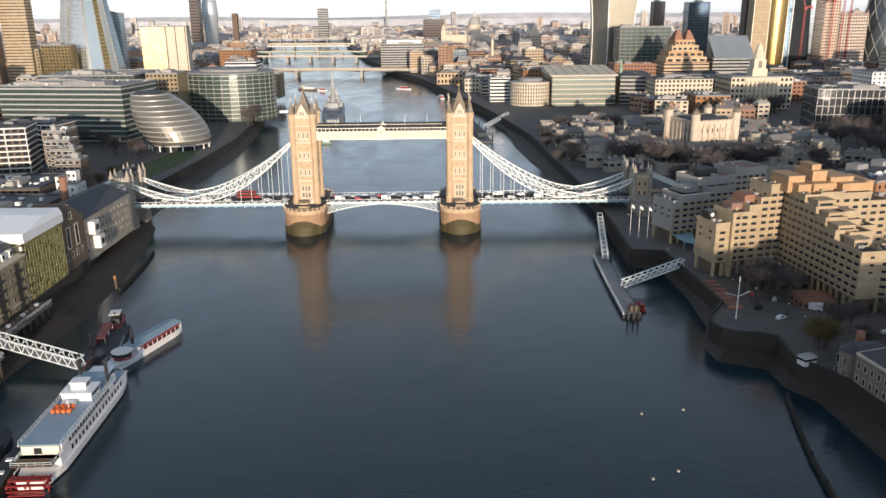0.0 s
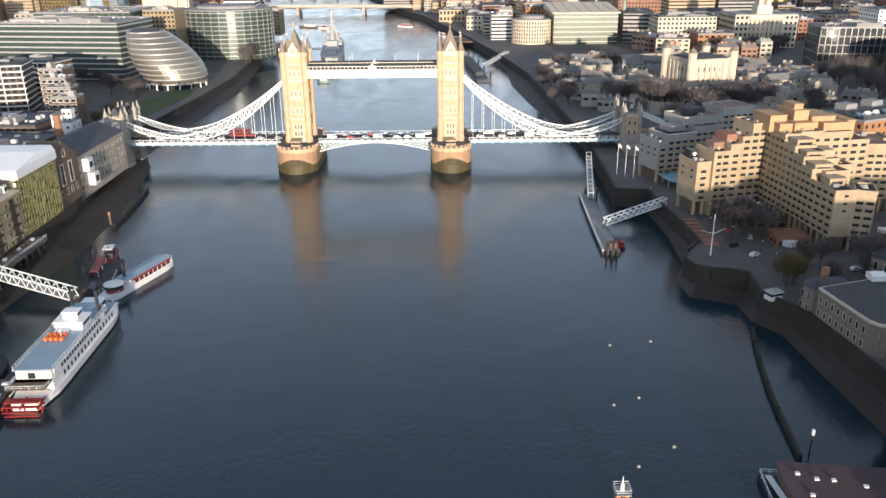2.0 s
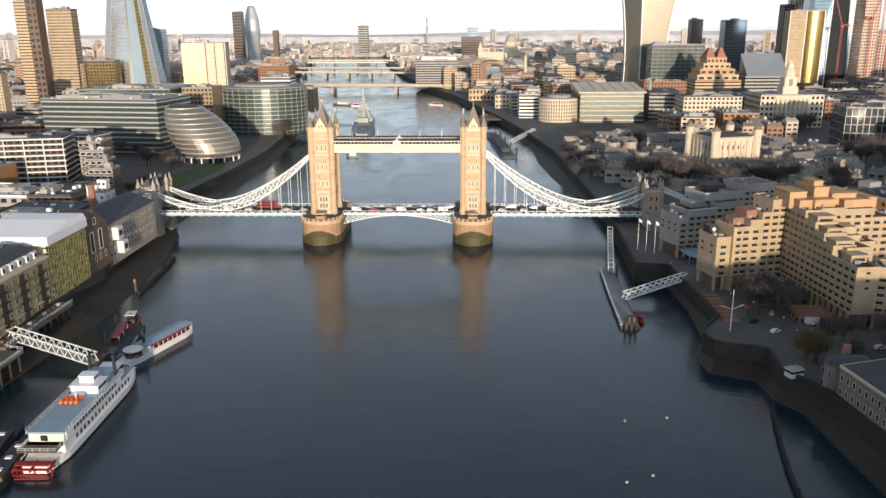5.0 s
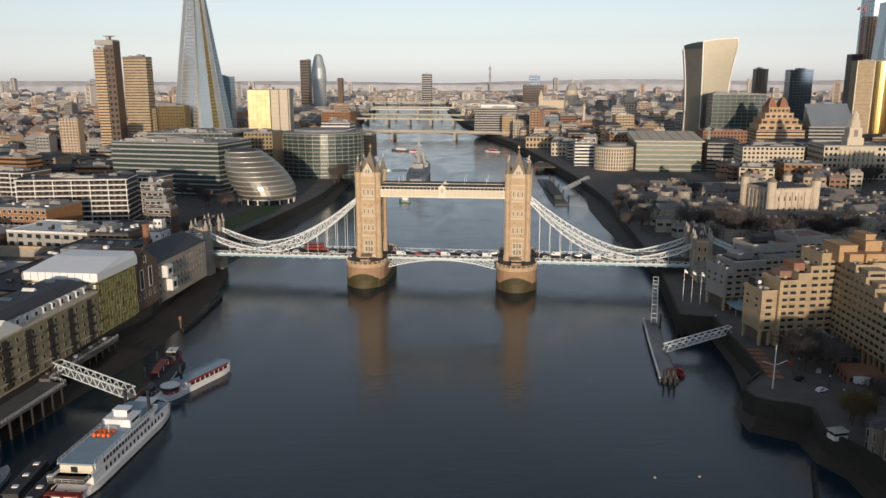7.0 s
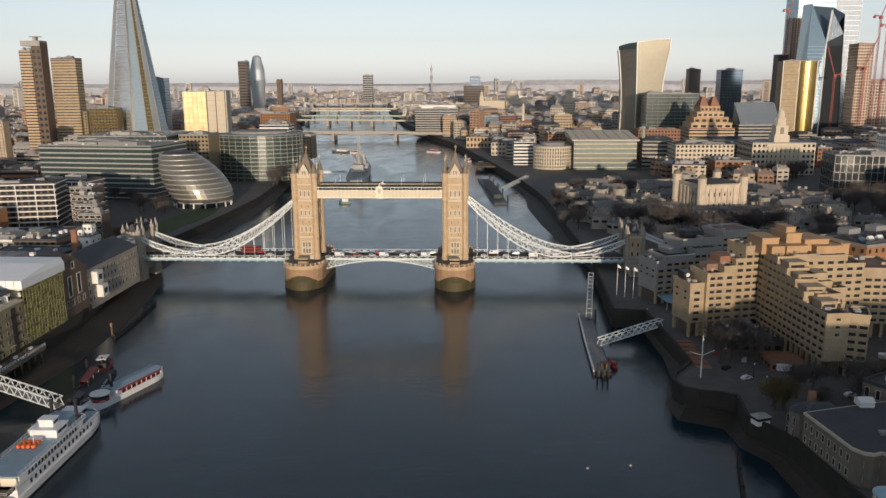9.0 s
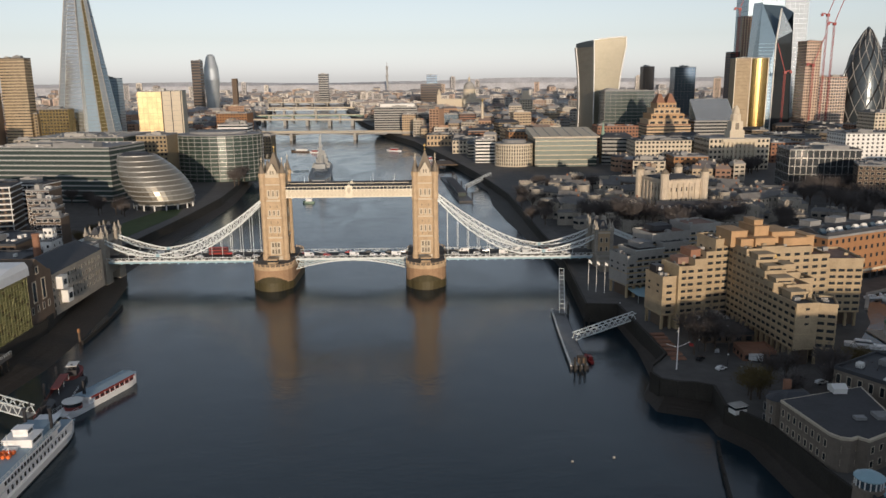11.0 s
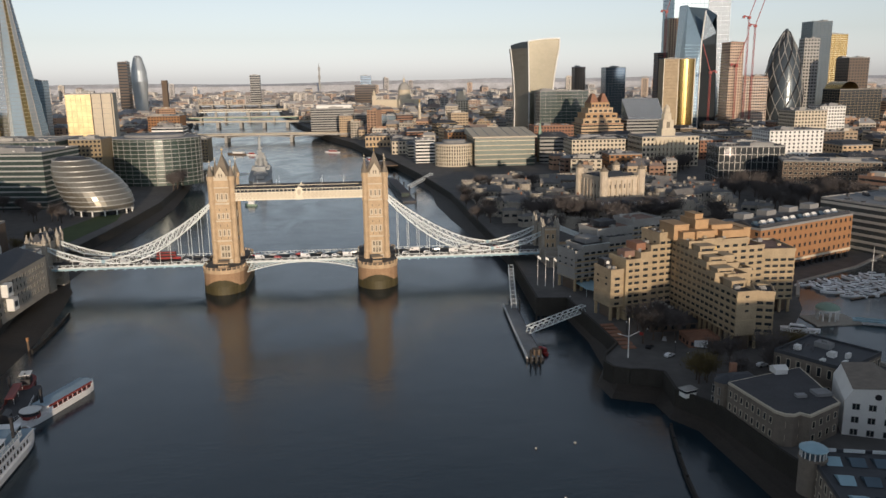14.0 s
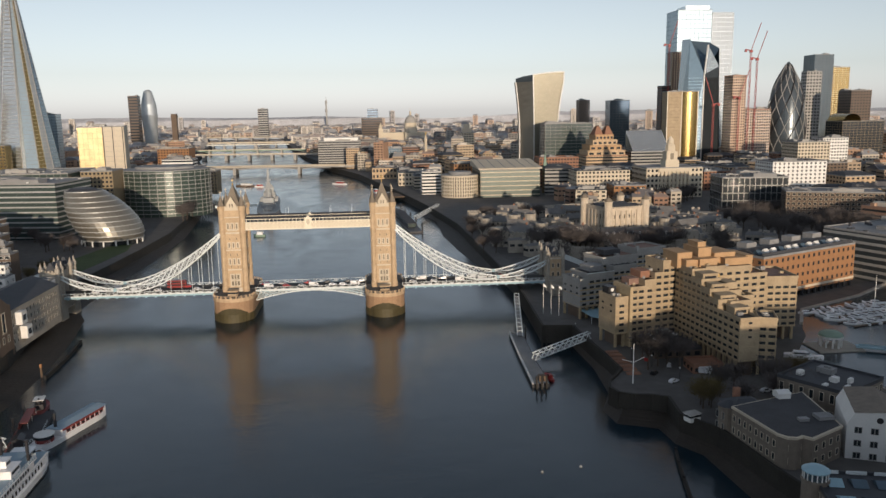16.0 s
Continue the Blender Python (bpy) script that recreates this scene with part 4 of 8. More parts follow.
part("roof", Shape().prism(ring_ellipse(a[0], a[1], 14.4, 14.4, 40), 50, 50.5, ring_ellipse(a[0], a[1], 13.8, 13.8, 40)).prism(ring_ellipse(a[0] - 1, a[1] + 1, 12, 12, 40), 50.5, 52.4, ring_ellipse(a[0] - 2, a[1] + 3, 9.5, 9, 40)), SLATE, t)
part("roof_ring", Shape().sweep([(a[0] + 14.5 * math.cos(2 * math.pi * k / 40), a[1] + 14.5 * math.sin(2 * math.pi * k / 40), 50.4) for k in range(41)], 0.6, 0.9), SILVER, t)

t = thing("curved_glass_office", "rounded office of green glass with pale floor lines", "office building")
TAKEN.append((-226, -132, 362, 430))
ring = ring_ellipse(-180, 400, 46, 34, 36)
part("glass_wall", Shape().prism(ring, 7, 54), GLASS_Q, t)
for k in range(11):
    part("floor_edge", Shape().prism(ring_ellipse(-180, 400, 46.7, 34.7, 36), 11 + 4.1 * k, 11.55 + 4.1 * k), SILVER, t)
for k in range(36):
    x, y = ring[k]
    part("fin", Shape().box(x - 0.2, x + 0.2, y - 0.4, y + 0.4, 8, 54.4), CONC_G, t)
part("roof", Shape().prism(ring_ellipse(-180, 400, 45.5, 33.5, 36), 54, 55).prism(ring_ellipse(-180, 402, 30, 20, 24), 55, 57.5), ROOF_G, t)
block("terraced_office", "pale stepped office with white terraces", -237, -180, 560, 610, 44, WHITE, "bands", 4)
block("terraced_office", "pale stepped office with white terraces", -228, -190, 575, 605, 54, WHITE, "bands", 4)
block("brick_warehouse", "warm brown brick river warehouse", -345, -290, 1000, 1050, 50, BRICK_O, "grid", 4.5, 5)
block("river_flats", "narrow brown brick flats beside the promenade", -196, -168, 610, 640, 36, BRICK_Y, "grid", 3.6, 4, frame_mat=STONE_PALE)
block("hospital_tower", "tall tan concrete hospital tower with dark stair shaft", -556, -540, 612, 632, 150, STONE, "bands", 3.9, tall=0.35, glass=GLASS)
t = block("hospital_shaft", "dark concrete shaft beside the hospital tower", -540, -527, 614, 632, 161, BRICK_D, "grid", 8, 8)
part("mast_house", Shape().box(-20, 6, -9.5, 9.5, 156, 163).box(-6, -2, -3, 3, 163, 168).lathe(-4, 0, [(8, 168), (8, 168.6)], 16), CONC_G, t)
block("hospital_block", "tan slab tower with horizontal window bands", -526, -492, 634, 652, 140, CONC_T, "bands", 3.8, tall=0.26, roof=ROOF_D, plant=4)

t = thing("glass_spire_tower", "very tall tapering glass spire skyscraper", "skyscraper")
TAKEN.append((-486, -390, 640, 740))
cx, cy = -439, 690
fac = [(-42, -20), (-26, -33), (11, -43), (16, -42), (30, -31), (37, -22), (43, -12), (42, 22), (10, 42), (-22, 38), (-43, 14)]
for k in range(11):
    (xa, ya), (xb, yb) = fac[k], fac[(k + 1) % 11]
    zt = 318 - (k * 37 % 23)
    g = 0.03
    s = Shape()
    s.add([(cx + xa, cy + ya, 7), (cx + xb, cy + yb, 7), (cx + xb * g + 0.5, cy + yb * g, zt), (cx + xa * g, cy + ya * g, zt), (cx, cy, 7), (cx, cy, zt - 6)], [(0, 1, 2, 3), (1, 4, 5, 2), (4, 0, 3, 5)])
    # Sky and sun reflections painted in by giving each facet its own glass colour
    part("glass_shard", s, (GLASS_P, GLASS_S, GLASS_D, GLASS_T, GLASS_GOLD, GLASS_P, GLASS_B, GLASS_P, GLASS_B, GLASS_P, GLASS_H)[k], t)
for k in range(60):
    z = 12 + k * 5
    q = 1 - (z - 7) / 311 * 0.97
    part("floor_edge", Shape().prism([(cx + x * q * 1.004, cy + y * q * 1.004) for x, y in fac], z, z + 0.35), CONC_G, t)
for k in (0, 2, 4, 6, 8, 10):
    x, y = fac[k]
    part("corner_rib", Shape().beam((cx + x * 1.01, cy + y * 1.01, 7), (cx + x * 0.04, cy + y * 0.04, 314), 0.8), CONC_G, t)
block("office_block", "brown glass block at the foot of the spire", -520, -486, 640, 660, 68, BRICK_Y, "grid", 4, 4.2)
block("office_block", "brown glass block at the foot of the spire", -474, -436, 622, 640, 74, GLASS_GOLD, "grid", 4, 4.2, frame_mat=BRICK_D)
t = block("mirror_office", "office block with a glass wall coloured gold for mirrored sun, and pale side", -372, -312, 690, 740, 95, STONE_PALE, "none", 7, plant=1, turn=11)
for x in (2.6, 15, 28):
    part("panel_joint", Shape().box(x - 0.5, x + 0.5, -25.4, -25, 8, 95), ROOF_D, t)
for k in range(12):
    part("floor_joint", Shape().box(2.6, 30, -25.15, -25, 12 + 7 * k, 12.3 + 7 * k), CONC_G, t)
# The gold panel paints the mirrored sun onto the left of the front.
part("sun_mirror_facade", Shape().box(-30.3, 2, -25.5, -25, 14, 94), mat("sun_gold_glass", (0.44, 0.36, 0.2), 0.48, 0.5, 0.35, 0.12), t, "glass wall coloured gold for the mirrored sun")
for k in range(6):
    part("facade_mullion", Shape().box(-29.6 + 6.2 * k, -29.2 + 6.2 * k, -25.75, -25.5, 14, 94), BRICK_Y, t)
for k in range(10):
    part("facade_transom", Shape().box(-30.3, 2, -25.7, -25.5, 20 + 7.4 * k, 20.4 + 7.4 * k), BRICK_Y, t)
block("glass_tower", "slim blue glass tower by the station", -440, -416, 745, 765, 113, GLASS_T, "curtain", 4, 6, frame_mat=GLASS_B)
block("slab_tower", "slender tan residential tower", -500, -477, 430, 442, 66, STONE, "grid", 3.4, 3.4, frame_mat=WHITE)


def flats(x0, x1, y0, y1, z1, turn):
    t = block("apartment_block", "modern flats with white frames and deep balconies", x0, x1, y0, y1, z1, BRICK_D, "grid", 3.5, 4.2, turn=turn, fill=0.7, tall=0.62, roof=ROOF_D, far=x0 < -340 or y0 > 140)
    w, d = (x1 - x0) / 2, (y1 - y0) / 2
    n = int((z1 - 8) / 3.5)
    for k in range(1, n + 1):
        z = 8 + (z1 - 8) * k / n
        part("balcony_slab", Shape().box(-w - 0.9, w + 0.9, -d - 1.3, -d, z - 0.75, z), WHITE, t)
        part("balcony_slab", Shape().box(w, w + 1.3, -d - 1.3, d, z - 0.45, z), WHITE, t)
    m = max(3, int(2 * w / 11))
    for k in range(m + 1):
        x = -w + 2 * w * k / m
        part("frame_post", Shape().box(x - 0.25, x + 0.25, -d - 1.35, -d - 0.9, 8, z1), WHITE, t)


flats(-315, -240, 86, 112, 41.5, 12)
flats(-420, -350, 150, 180, 38, -8)
flats(-300, -240, 150, 172, 36, -8)
for k, (y0, y1, z) in enumerate(((60, 72, 30), (72, 84, 34), (84, 98, 38), (98, 116, 42))):
    block("stepped_flats", "stepped glass-fronted flats with roof terraces", -206 - 8 * k, -190 - 8 * k, y0, y1 - 0.3, z - 4, BRICK_D, "grid", 3.6, 4, turn=0, frame_mat=WHITE, group="stepped flats", plant=1, fill=0.75)
block("yellow_block", "orange-yellow brick housing block", -300, -262, 40, 75, 28, BRICK_O, "grid", 3.4, 4, turn=-6, frame_mat=WHITE, far=True)
block("yellow_block", "orange-yellow brick housing block", -345, -305, 35, 70, 26, BRICK_O, "grid", 3.4, 4, turn=-6, frame_mat=WHITE, far=True)
block("warehouse", "low warehouse with pale flat roofs", -262, -206, -5, 30, 22, CONC_G, "grid", 4, 6, turn=-5, roof=WHITE, far=True)
block("warehouse", "low warehouse with pale flat roofs", -330, -268, -10, 25, 20, BRICK_D, "grid", 4, 6, turn=-5, roof=ROOF_G, far=True)
t = thing("white_stair_tower", "cluster of stepped white rendered lift and stair blocks with roof rails", "building", at=Matrix.Translation((-168, -6, 0)))
for x0, x1, y0, y1, z in ((-8, 1, -8, 4, 21), (-3, 6, -5, 7, 25), (-7, -1, 0, 8, 28.5), (1.5, 7.5, -8, -3, 18.5), (-2, 3, 3, 8, 31)):
    b = part("stair_block", Shape().box(x0, x1, y0, y1, 6, z), WHITE, t)
    part("roof_deck", Shape().box(x0 + 0.4, x1 - 0.4, y0 + 0.4, y1 - 0.4, z, z + 0.12), ROOF_G, b)
    part("roof_rail", Shape().box(x0, x1, y0, y0 + 0.12, z + 0.9, z + 1.05).box(x1 - 0.12, x1, y0 + 0.12, y1, z + 0.9, z + 1.05).box(x0, x0 + 0.12, y0, y0 + 0.12, z, z + 0.9).box(x1 - 0.12, x1, y0, y0 + 0.12, z, z + 0.9), DARK, b)
    windows(t, (x0, y0), (x1, y0), [z - 2.4 - 3.4 * k for k in range(3)], 2, 1.3, 1.5, WHITE, surround=0.12)
    windows(t, (x1, y0), (x1, y1), [z - 2.4 - 3.4 * k for k in range(2)], 2, 1.2, 1.5, WHITE, surround=0.12)
TAKEN.append((-180, -156, -18, 6))
block("terrace_house", "dark brick wharf building with slate roof", -205, -180, -14, 25, 24, BRICK_D, "grid", 3.6, 4, roof=SLATE)
block("wharf_house", "grey brick warehouse with sawtooth roof", -200, -160, -70, -25, 23, BRICK_D, "grid", 3.8, 4.5, roof=SLATE, far=True)
block("wharf_house", "grey brick warehouse with white dormers", -190, -160, -135, -78, 24, BRICK_D, "grid", 3.8, 4.5, roof=ROOF_D, far=True)
block("wharf_house", "grey brick warehouse with white dormers", -225, -195, -135, -78, 22, BRICK_D, "grid", 3.8, 4.5, roof=ROOF_G, far=True)
block("wharf_house", "dark brick warehouse with glazed top storey", -200, -160, -230, -145, 26, BRICK_D, "grid", 3.8, 4.5, roof=ROOF_D, sides="fr", far=True)


# wharf with balconies on the river
t = thing("riverside_wharf", "yellow brick wharf flats with iron balconies and dormered roof", "wharf building")
TAKEN.append((-160, -120, -420, -138))
part("wall", Shape().box(-149, -124.5, -420, -141.2, 6, 27), BRICK_W, t)
part("cornice", Shape().box(-149.3, -124.1, -420, -141, 26.6, 27.3), STONE_PALE, t)
part("attic", Shape().box(-146, -128, -420, -143, 27.3, 30.4), WHITE, t, "white set-back attic storey")
part("roof", Shape().prism(rect(-146.6, -127.4, -420, -142.6), 30.4, 33, rect(-143, -132, -420, -146)), SLATE, t)
for k in range(22):
    y = -146 - k * 5.2
    part("dormer", Shape().box(-128.4, -126.6, y - 0.9, y + 0.9, 27.4, 30.0), WHITE, t)
    part("dormer_window", Shape().box(-126.62, -126.55, y - 0.6, y + 0.6, 28.0, 29.6), GLASS, t)
for k in range(9):
    y = -150 - k * 13
    part("roof_light", Shape().gable(-141, -136, y - 2, y + 2, 32.2, 34, "x"), WHITE if k % 2 else GLASS_B, t)
windows(t, (-124.5, -260), (-124.5, -141.2), (9.6, 13.2, 16.8, 20.4, 24.0), 27, 1.25, 1.5, BRICK_W, surround=0.08)
for k in range(9):
    y = -148 - k * 12.6
    part("loading_bay", Shape().box(-124.52, -124.32, y - 1.5, y + 1.5, 8.6, 25.6), MAROON_T, t, "dark red-brown boarded bay behind the balconies")
    for z in (11.6, 15.2, 18.8, 22.4):
        b = Shape().box(-124.5, -122.9, y - 2.2, y + 2.2, z, z + 0.18)
        b.box(-123.0, -122.9, y - 2.2, y + 2.2, z + 1.0, z + 1.1)
        for j in range(9):
            b.box(-123.0, -122.94, y - 2.2 + j * 0.54, y - 2.14 + j * 0.54, z + 0.18, z + 1.0)
        part("balcony", b, DARK, t)
g = Shape()
g.add([(-124.2, -206, 27), (-124.2, -188, 27), (-124.2, -197, 32.5), (-127, -206, 27), (-127, -188, 27), (-127, -197, 32.5)], [(0, 1, 2), (5, 4, 3), (0, 2, 5, 3), (2, 1, 4, 5)])
part("pediment", g, WHITE, t)
part("ground_arcade", Shape().box(-124.45, -124.0, -260, -141.2, 8, 8.4).box(-124.4, -123.6, -260, -141.2, 11.2, 11.6), STONE_PALE, t)

# block under scaffolding with a sheeted roof
t = thing("scaffolded_building", "building wrapped in yellow-green scaffolding under a white sheet roof", "building")
TAKEN.append((-160, -120, -141, -100))
part("wall", Shape().box(-154, -126.5, -138.5, -112, 6, 31), BRICK_Y, t)
part("white_storey", Shape().box(-154.1, -126.4, -138.7, -138.4, 25, 31), WHITE, t)
part("sheet_roof", Shape().box(-156, -124, -141, -109, 31.0, 34.4).prism(rect(-156, -124, -141, -109), 34.4, 36.8, rect(-154.6, -125, -121, -109.4)), SHEET, t, "white plastic sheeting roof")
for k in range(11):
    part("sheet_seam", Shape().box(-156 + 3.2 * k - 0.06, -156 + 3.2 * k + 0.06, -141.08, -141, 31.2, 34.4), ROOF_G, t)
windows(t, (-154, -138.5), (-126.5, -138.5), (12, 16, 20, 24, 28), 9, 1.5, 1.8, WHITE)
for k in range(10):
    z = 8 + 2.4 * k
    part("scaffold_lift", Shape().box(-126.4, -124.2, -140.6, -111, z, z + 0.15).box(-124.25, -124.15, -140.6, -111, z + 1.0, z + 1.12), SCAFF, t)
    part("scaffold_lift", Shape().box(-155, -124.2, -140.6, -138.6, z, z + 0.15).box(-155, -124.2, -140.7, -140.6, z + 1.0, z + 1.12), SCAFF, t) if k > 6 else None
for k in range(15):
    y = -140.6 + k * 2.1
    part("scaffold_pole", Shape().box(-124.28, -124.14, y - 0.07, y + 0.07, 6, 31), SCAFF, t)
    for j in range(9):
        if k < 14 and (k * 5 + j * 3) % 7:
            part("netting", Shape().box(-124.5, -124.46, y + 0.12, y + 1.98, 8.3 + 2.4 * j, 10.25 + 2.4 * j), SCAFF_D, t)
    if k < 14:
        part("brace", Shape().beam((-124.1, y, 8 + (k % 3) * 7), (-124.1, y + 2.1, 13 + (k % 3) * 7), 0.12), SCAFF, t)

# old brewery on the river
t = thing("old_brewery", "brown brick brewery with tall gable windows and white bays", "brewery building")
TAKEN.append((-165, -120, -112, -20))
part("wall", Shape().box(-152, -125.5, -111.6, -88, 6, 29), BRICK_D, t)
g = Shape()
g.add([(-125.4, -110, 29), (-125.4, -90, 29), (-125.4, -100, 36), (-140, -110, 29), (-140, -90, 29), (-140, -100, 36)], [(0, 1, 2), (5, 4, 3), (0, 2, 5, 3), (2, 1, 4, 5)])
part("gable", g, BRICK_D, t)
part("wing_wall", Shape().box(-152, -126.5, -88, -32, 6, 25.5), OLDSTONE, t)
part("wing_roof", Shape().gable(-152, -126, -88, -32, 25.5, 30.5, "y"), SLATE, t)
part("chimney", Shape().lathe(-149, -52, [(1.9, 25), (1.6, 36.5), (1.9, 36.8), (1.9, 37.8)], 10), BRICK_R, t)
windows(t, (-125.5, -109), (-125.5, -90), (22,), 2, 2.6, 8.5, STONE_PALE, surround=0.5, edge=1.6)
windows(t, (-125.5, -109), (-125.5, -90), (14.5,), 4, 1.5, 2.6, OLDSTONE, surround=0.3)
windows(t, (-125.4, -104), (-125.4, -96), (31,), 1, 2, 2.6, STONE_PALE, surround=0.4)
windows(t, (-126.5, -87), (-126.5, -34), (11, 14.6, 18.2, 22), 14, 1.2, 1.9, OLDSTONE, surround=0.22)
for y, z in ((-80, 20), (-76, 12.5)):
    part("bay", Shape().box(-126.5, -123.4, y - 2.6, y + 2.6, z - 2.2, z + 3.6), WHITE, t, "white boarded bay")
    part("bay_window", Shape().box(-123.42, -123.35, y - 1.6, y + 1.6, z - 0.6, z + 2), GLASS, t)
block("lift_tower", "white rendered lift tower beside the bridge gatehouse", -139, -131, -31, -24, 27, WHITE, "grid", 4, 3, plant=0)

# ---- north bank: stepped concrete hotel ----


def hotel_wing(origin, turn, steps, depth, zs=13.8, wall=None, cols=True):
    """steps: (start, end, top[, set back]) along the wing's front; the front looks to -y of the wing."""
    wall = wall or CONC_T
    m = Matrix.Translation((*origin, 0)) @ Matrix.Rotation(radians(turn), 4, "Z")
    t = thing("hotel_wing", "stepped concrete hotel wing with rows of small dark windows", "hotel wing", "hotel", at=m)
    for st in steps:
        a, b, z = st[:3]
        y0 = st[3] if len(st) > 3 else 0.0
        part("wall", Shape().box(a, b, y0, depth, zs, z), wall, t)
        s = Shape()
        for q in ((a - 0.2, b + 0.2, y0 - 0.2, y0 + 0.25), (a - 0.2, b + 0.2, depth - 0.25, depth + 0.2), (a - 0.2, a + 0.25, y0 + 0.25, depth - 0.25), (b - 0.25, b + 0.2, y0 + 0.25, depth - 0.25)):
            s.box(*q, z - 0.35, z + 1.0)
        part("parapet", s, wall, t)
        part("roof", Shape().box(a + 0.25, b - 0.25, y0 + 0.25, depth - 0.25, z, z + 0.15), ROOF_R if z > 33 else ROOF_D, t)
        r = random.Random(int(a * 13 + z * 7))
        for _ in range(3):
            px, py, w = r.uniform(a + 0.8, max(a + 0.9, b - 3)), r.uniform(y0 + 1, depth - 3.4), r.uniform(1, 2.2)
            part("roof_plant", Shape().box(px, px + w, py, py + w * 0.8, z + 0.15, z + r.uniform(0.8, 1.9)), r.choice((CONC_G, ROOF_G, wall)), t)
        n = int((z - zs) / 2.75)
        hs = [zs + 1.5 + 2.75 * k for k in range(n)]
        m1 = max(1, int((b - a) / 3.2))
        windows(t, (a, y0), (b, y0), hs, m1, 2.45, 1.15, wall, surround=0.1)
        for h in hs:
            part("sill_band", Shape().box(a - 0.1, b + 0.1, y0 - 0.28, y0, h - 1.25, h - 0.62), CONCRETE, t)
        for h in hs[::2]:
            part("side_band", Shape().box(a - 0.12, a, y0, depth, h - 1.1, h - 0.9).box(b, b + 0.12, y0, depth, h - 1.1, h - 0.9), CONCRETE, t)
        m2 = max(1, int(depth / 5))
        window_rows(t, [((a, depth), (a, y0), m2, 1.5, 0.85), ((b, y0), (b, depth), m2, 1.5, 0.85)], hs[-max(2, n // 2):], wall, surround=0.06)
    a, b = steps[0][0], steps[-1][1]
    if cols:
        x = a + 0.7
        while x < b:
            for y in (0.7, depth - 1):
                part("column", Shape().box(x - 0.5, x + 0.5, y - 0.5, y + 0.5, 7.5, zs), CONCRETE, t)
            x += 3.8
    part("undercroft", Shape().box(a + 2, b - 1, 3, depth - 2, 7.5, zs), BRICK_D, t)
    return t


TAKEN.append((125, 235, -180, -40))
# wing along the river terrace
t = hotel_wing((138.3, -123), 14.5, [(0, 6.2, 29.5), (7.6, 14.5, 33.2), (14.5, 19.5, 35.8), (19.5, 23.6, 38.6), (23.6, 30.4, 43.6)], 13.5)
part("stair_shaft", Shape().box(6.2, 7.6, -1.6, 12, 7.5, 34.6), CONCRETE, t)
part("roof_hut", Shape().box(9, 14, 4, 10, 34.2, 36.9), ROOF_R, t, "red-brown roof storey")
part("roof_hut", Shape().box(14.8, 20, 4, 12, 36.8, 39.8), BRICK_R, t, "red-brown roof storey")
part("roof_hut", Shape().box(0.8, 4.6, 7, 12, 30.5, 33.4), DARK, t)
part("roof_disc", Shape().lathe(0, 0, [(0.8, -0.1), (0.8, 0.1)], 14), WHITE, t, "pale round dish").matrix_local = Matrix.Translation((2.6, 6.9, 32)) @ Matrix.Rotation(math.pi / 2, 4, "X")
# long slab that runs down to the quay
t = hotel_wing((167.2, -116.5), -83, [(0, 13.5, 42.2), (13.5, 21, 39.4), (21, 27.5, 36.8), (27.5, 34, 33.8), (34, 49.5, 30.3)], 8.4)
for x0, x1, y0, z in ((14.5, 20, 1.2, 42.4), (22, 26.6, 1.6, 39.4), (28.2, 33.5, 1.2, 36.4), (36, 42, 2.2, 33.4)):
    hut = part("roof_hut", Shape().box(x0, x1, y0, 8, z - 3.2, z - 0.4).box(x0 - 0.4, x1 + 0.4, y0 - 0.4, 8.3, z - 0.4, z), CONC_T, t, "set-back roof storey with a projecting lid")
    part("hut_window", Shape().box(x1, x1 + 0.06, y0 + 0.8, 7.2, z - 2.4, z - 1.2), GLASS, hut)
# stepped end blocks
hotel_wing((181.2, -163.8), -20, [(0, 6.8, 30.0)], 11)
hotel_wing((175.5, -152), 10, [(0, 9, 33.4)], 10, cols=False)
t = hotel_wing((176, -143), 9, [(0, 9, 35.6), (9, 15, 33)], 12, cols=False)
part("roof_hut", Shape().box(1, 8, 1.5, 9, 36.6, 39.4), CONC_T, t)
# tall body behind, with the crest and the stepped roof storeys
t = hotel_wing((171, -129.5), 9, [(0, 4.2, 39), (4.2, 13.5, 42.8), (13.5, 26, 42.2), (26, 34, 38.6)], 22, cols=False)
part("crest", Shape().lathe(0, 0, [(1.3, -0.15), (1.3, 0.15)], 14), GOLD, t).matrix_local = Matrix.Translation((9.4, -0.3, 39.6)) @ Matrix.Rotation(math.pi / 2, 4, "X")
for x0, x1, y0, y1, z0, z1 in ((-2, 4, 5, 20, 42, 46), (3.4, 12, 3.5, 20, 43, 46.4), (5.4, 11.6, 8, 20, 46.4, 50.4), (6.2, 10, 10, 18, 50.4, 52.6), (12, 22, 6, 20, 43, 48.2), (15, 26, 2.5, 19, 43, 46.2), (26, 29.5, 4, 18, 39.4, 46.6), (-4, 3, 9, 21, 42, 48.6)):
    part("roof_storey", Shape().box(x0, x1, y0, y1, z0, z1 - 0.3).box(x0 - 0.25, x1 + 0.25, y0 - 0.25, y1 + 0.25, z1 - 0.3, z1), BRICK_TAN, t, "tan clad roof plant storey")
part("mast", Shape().lathe(8, 12, [(0.12, 52.6), (0.06, 56)], 6), DARK, t)
hotel_wing((203.4, -120.6), -3, [(0, 17, 35.8)], 22)
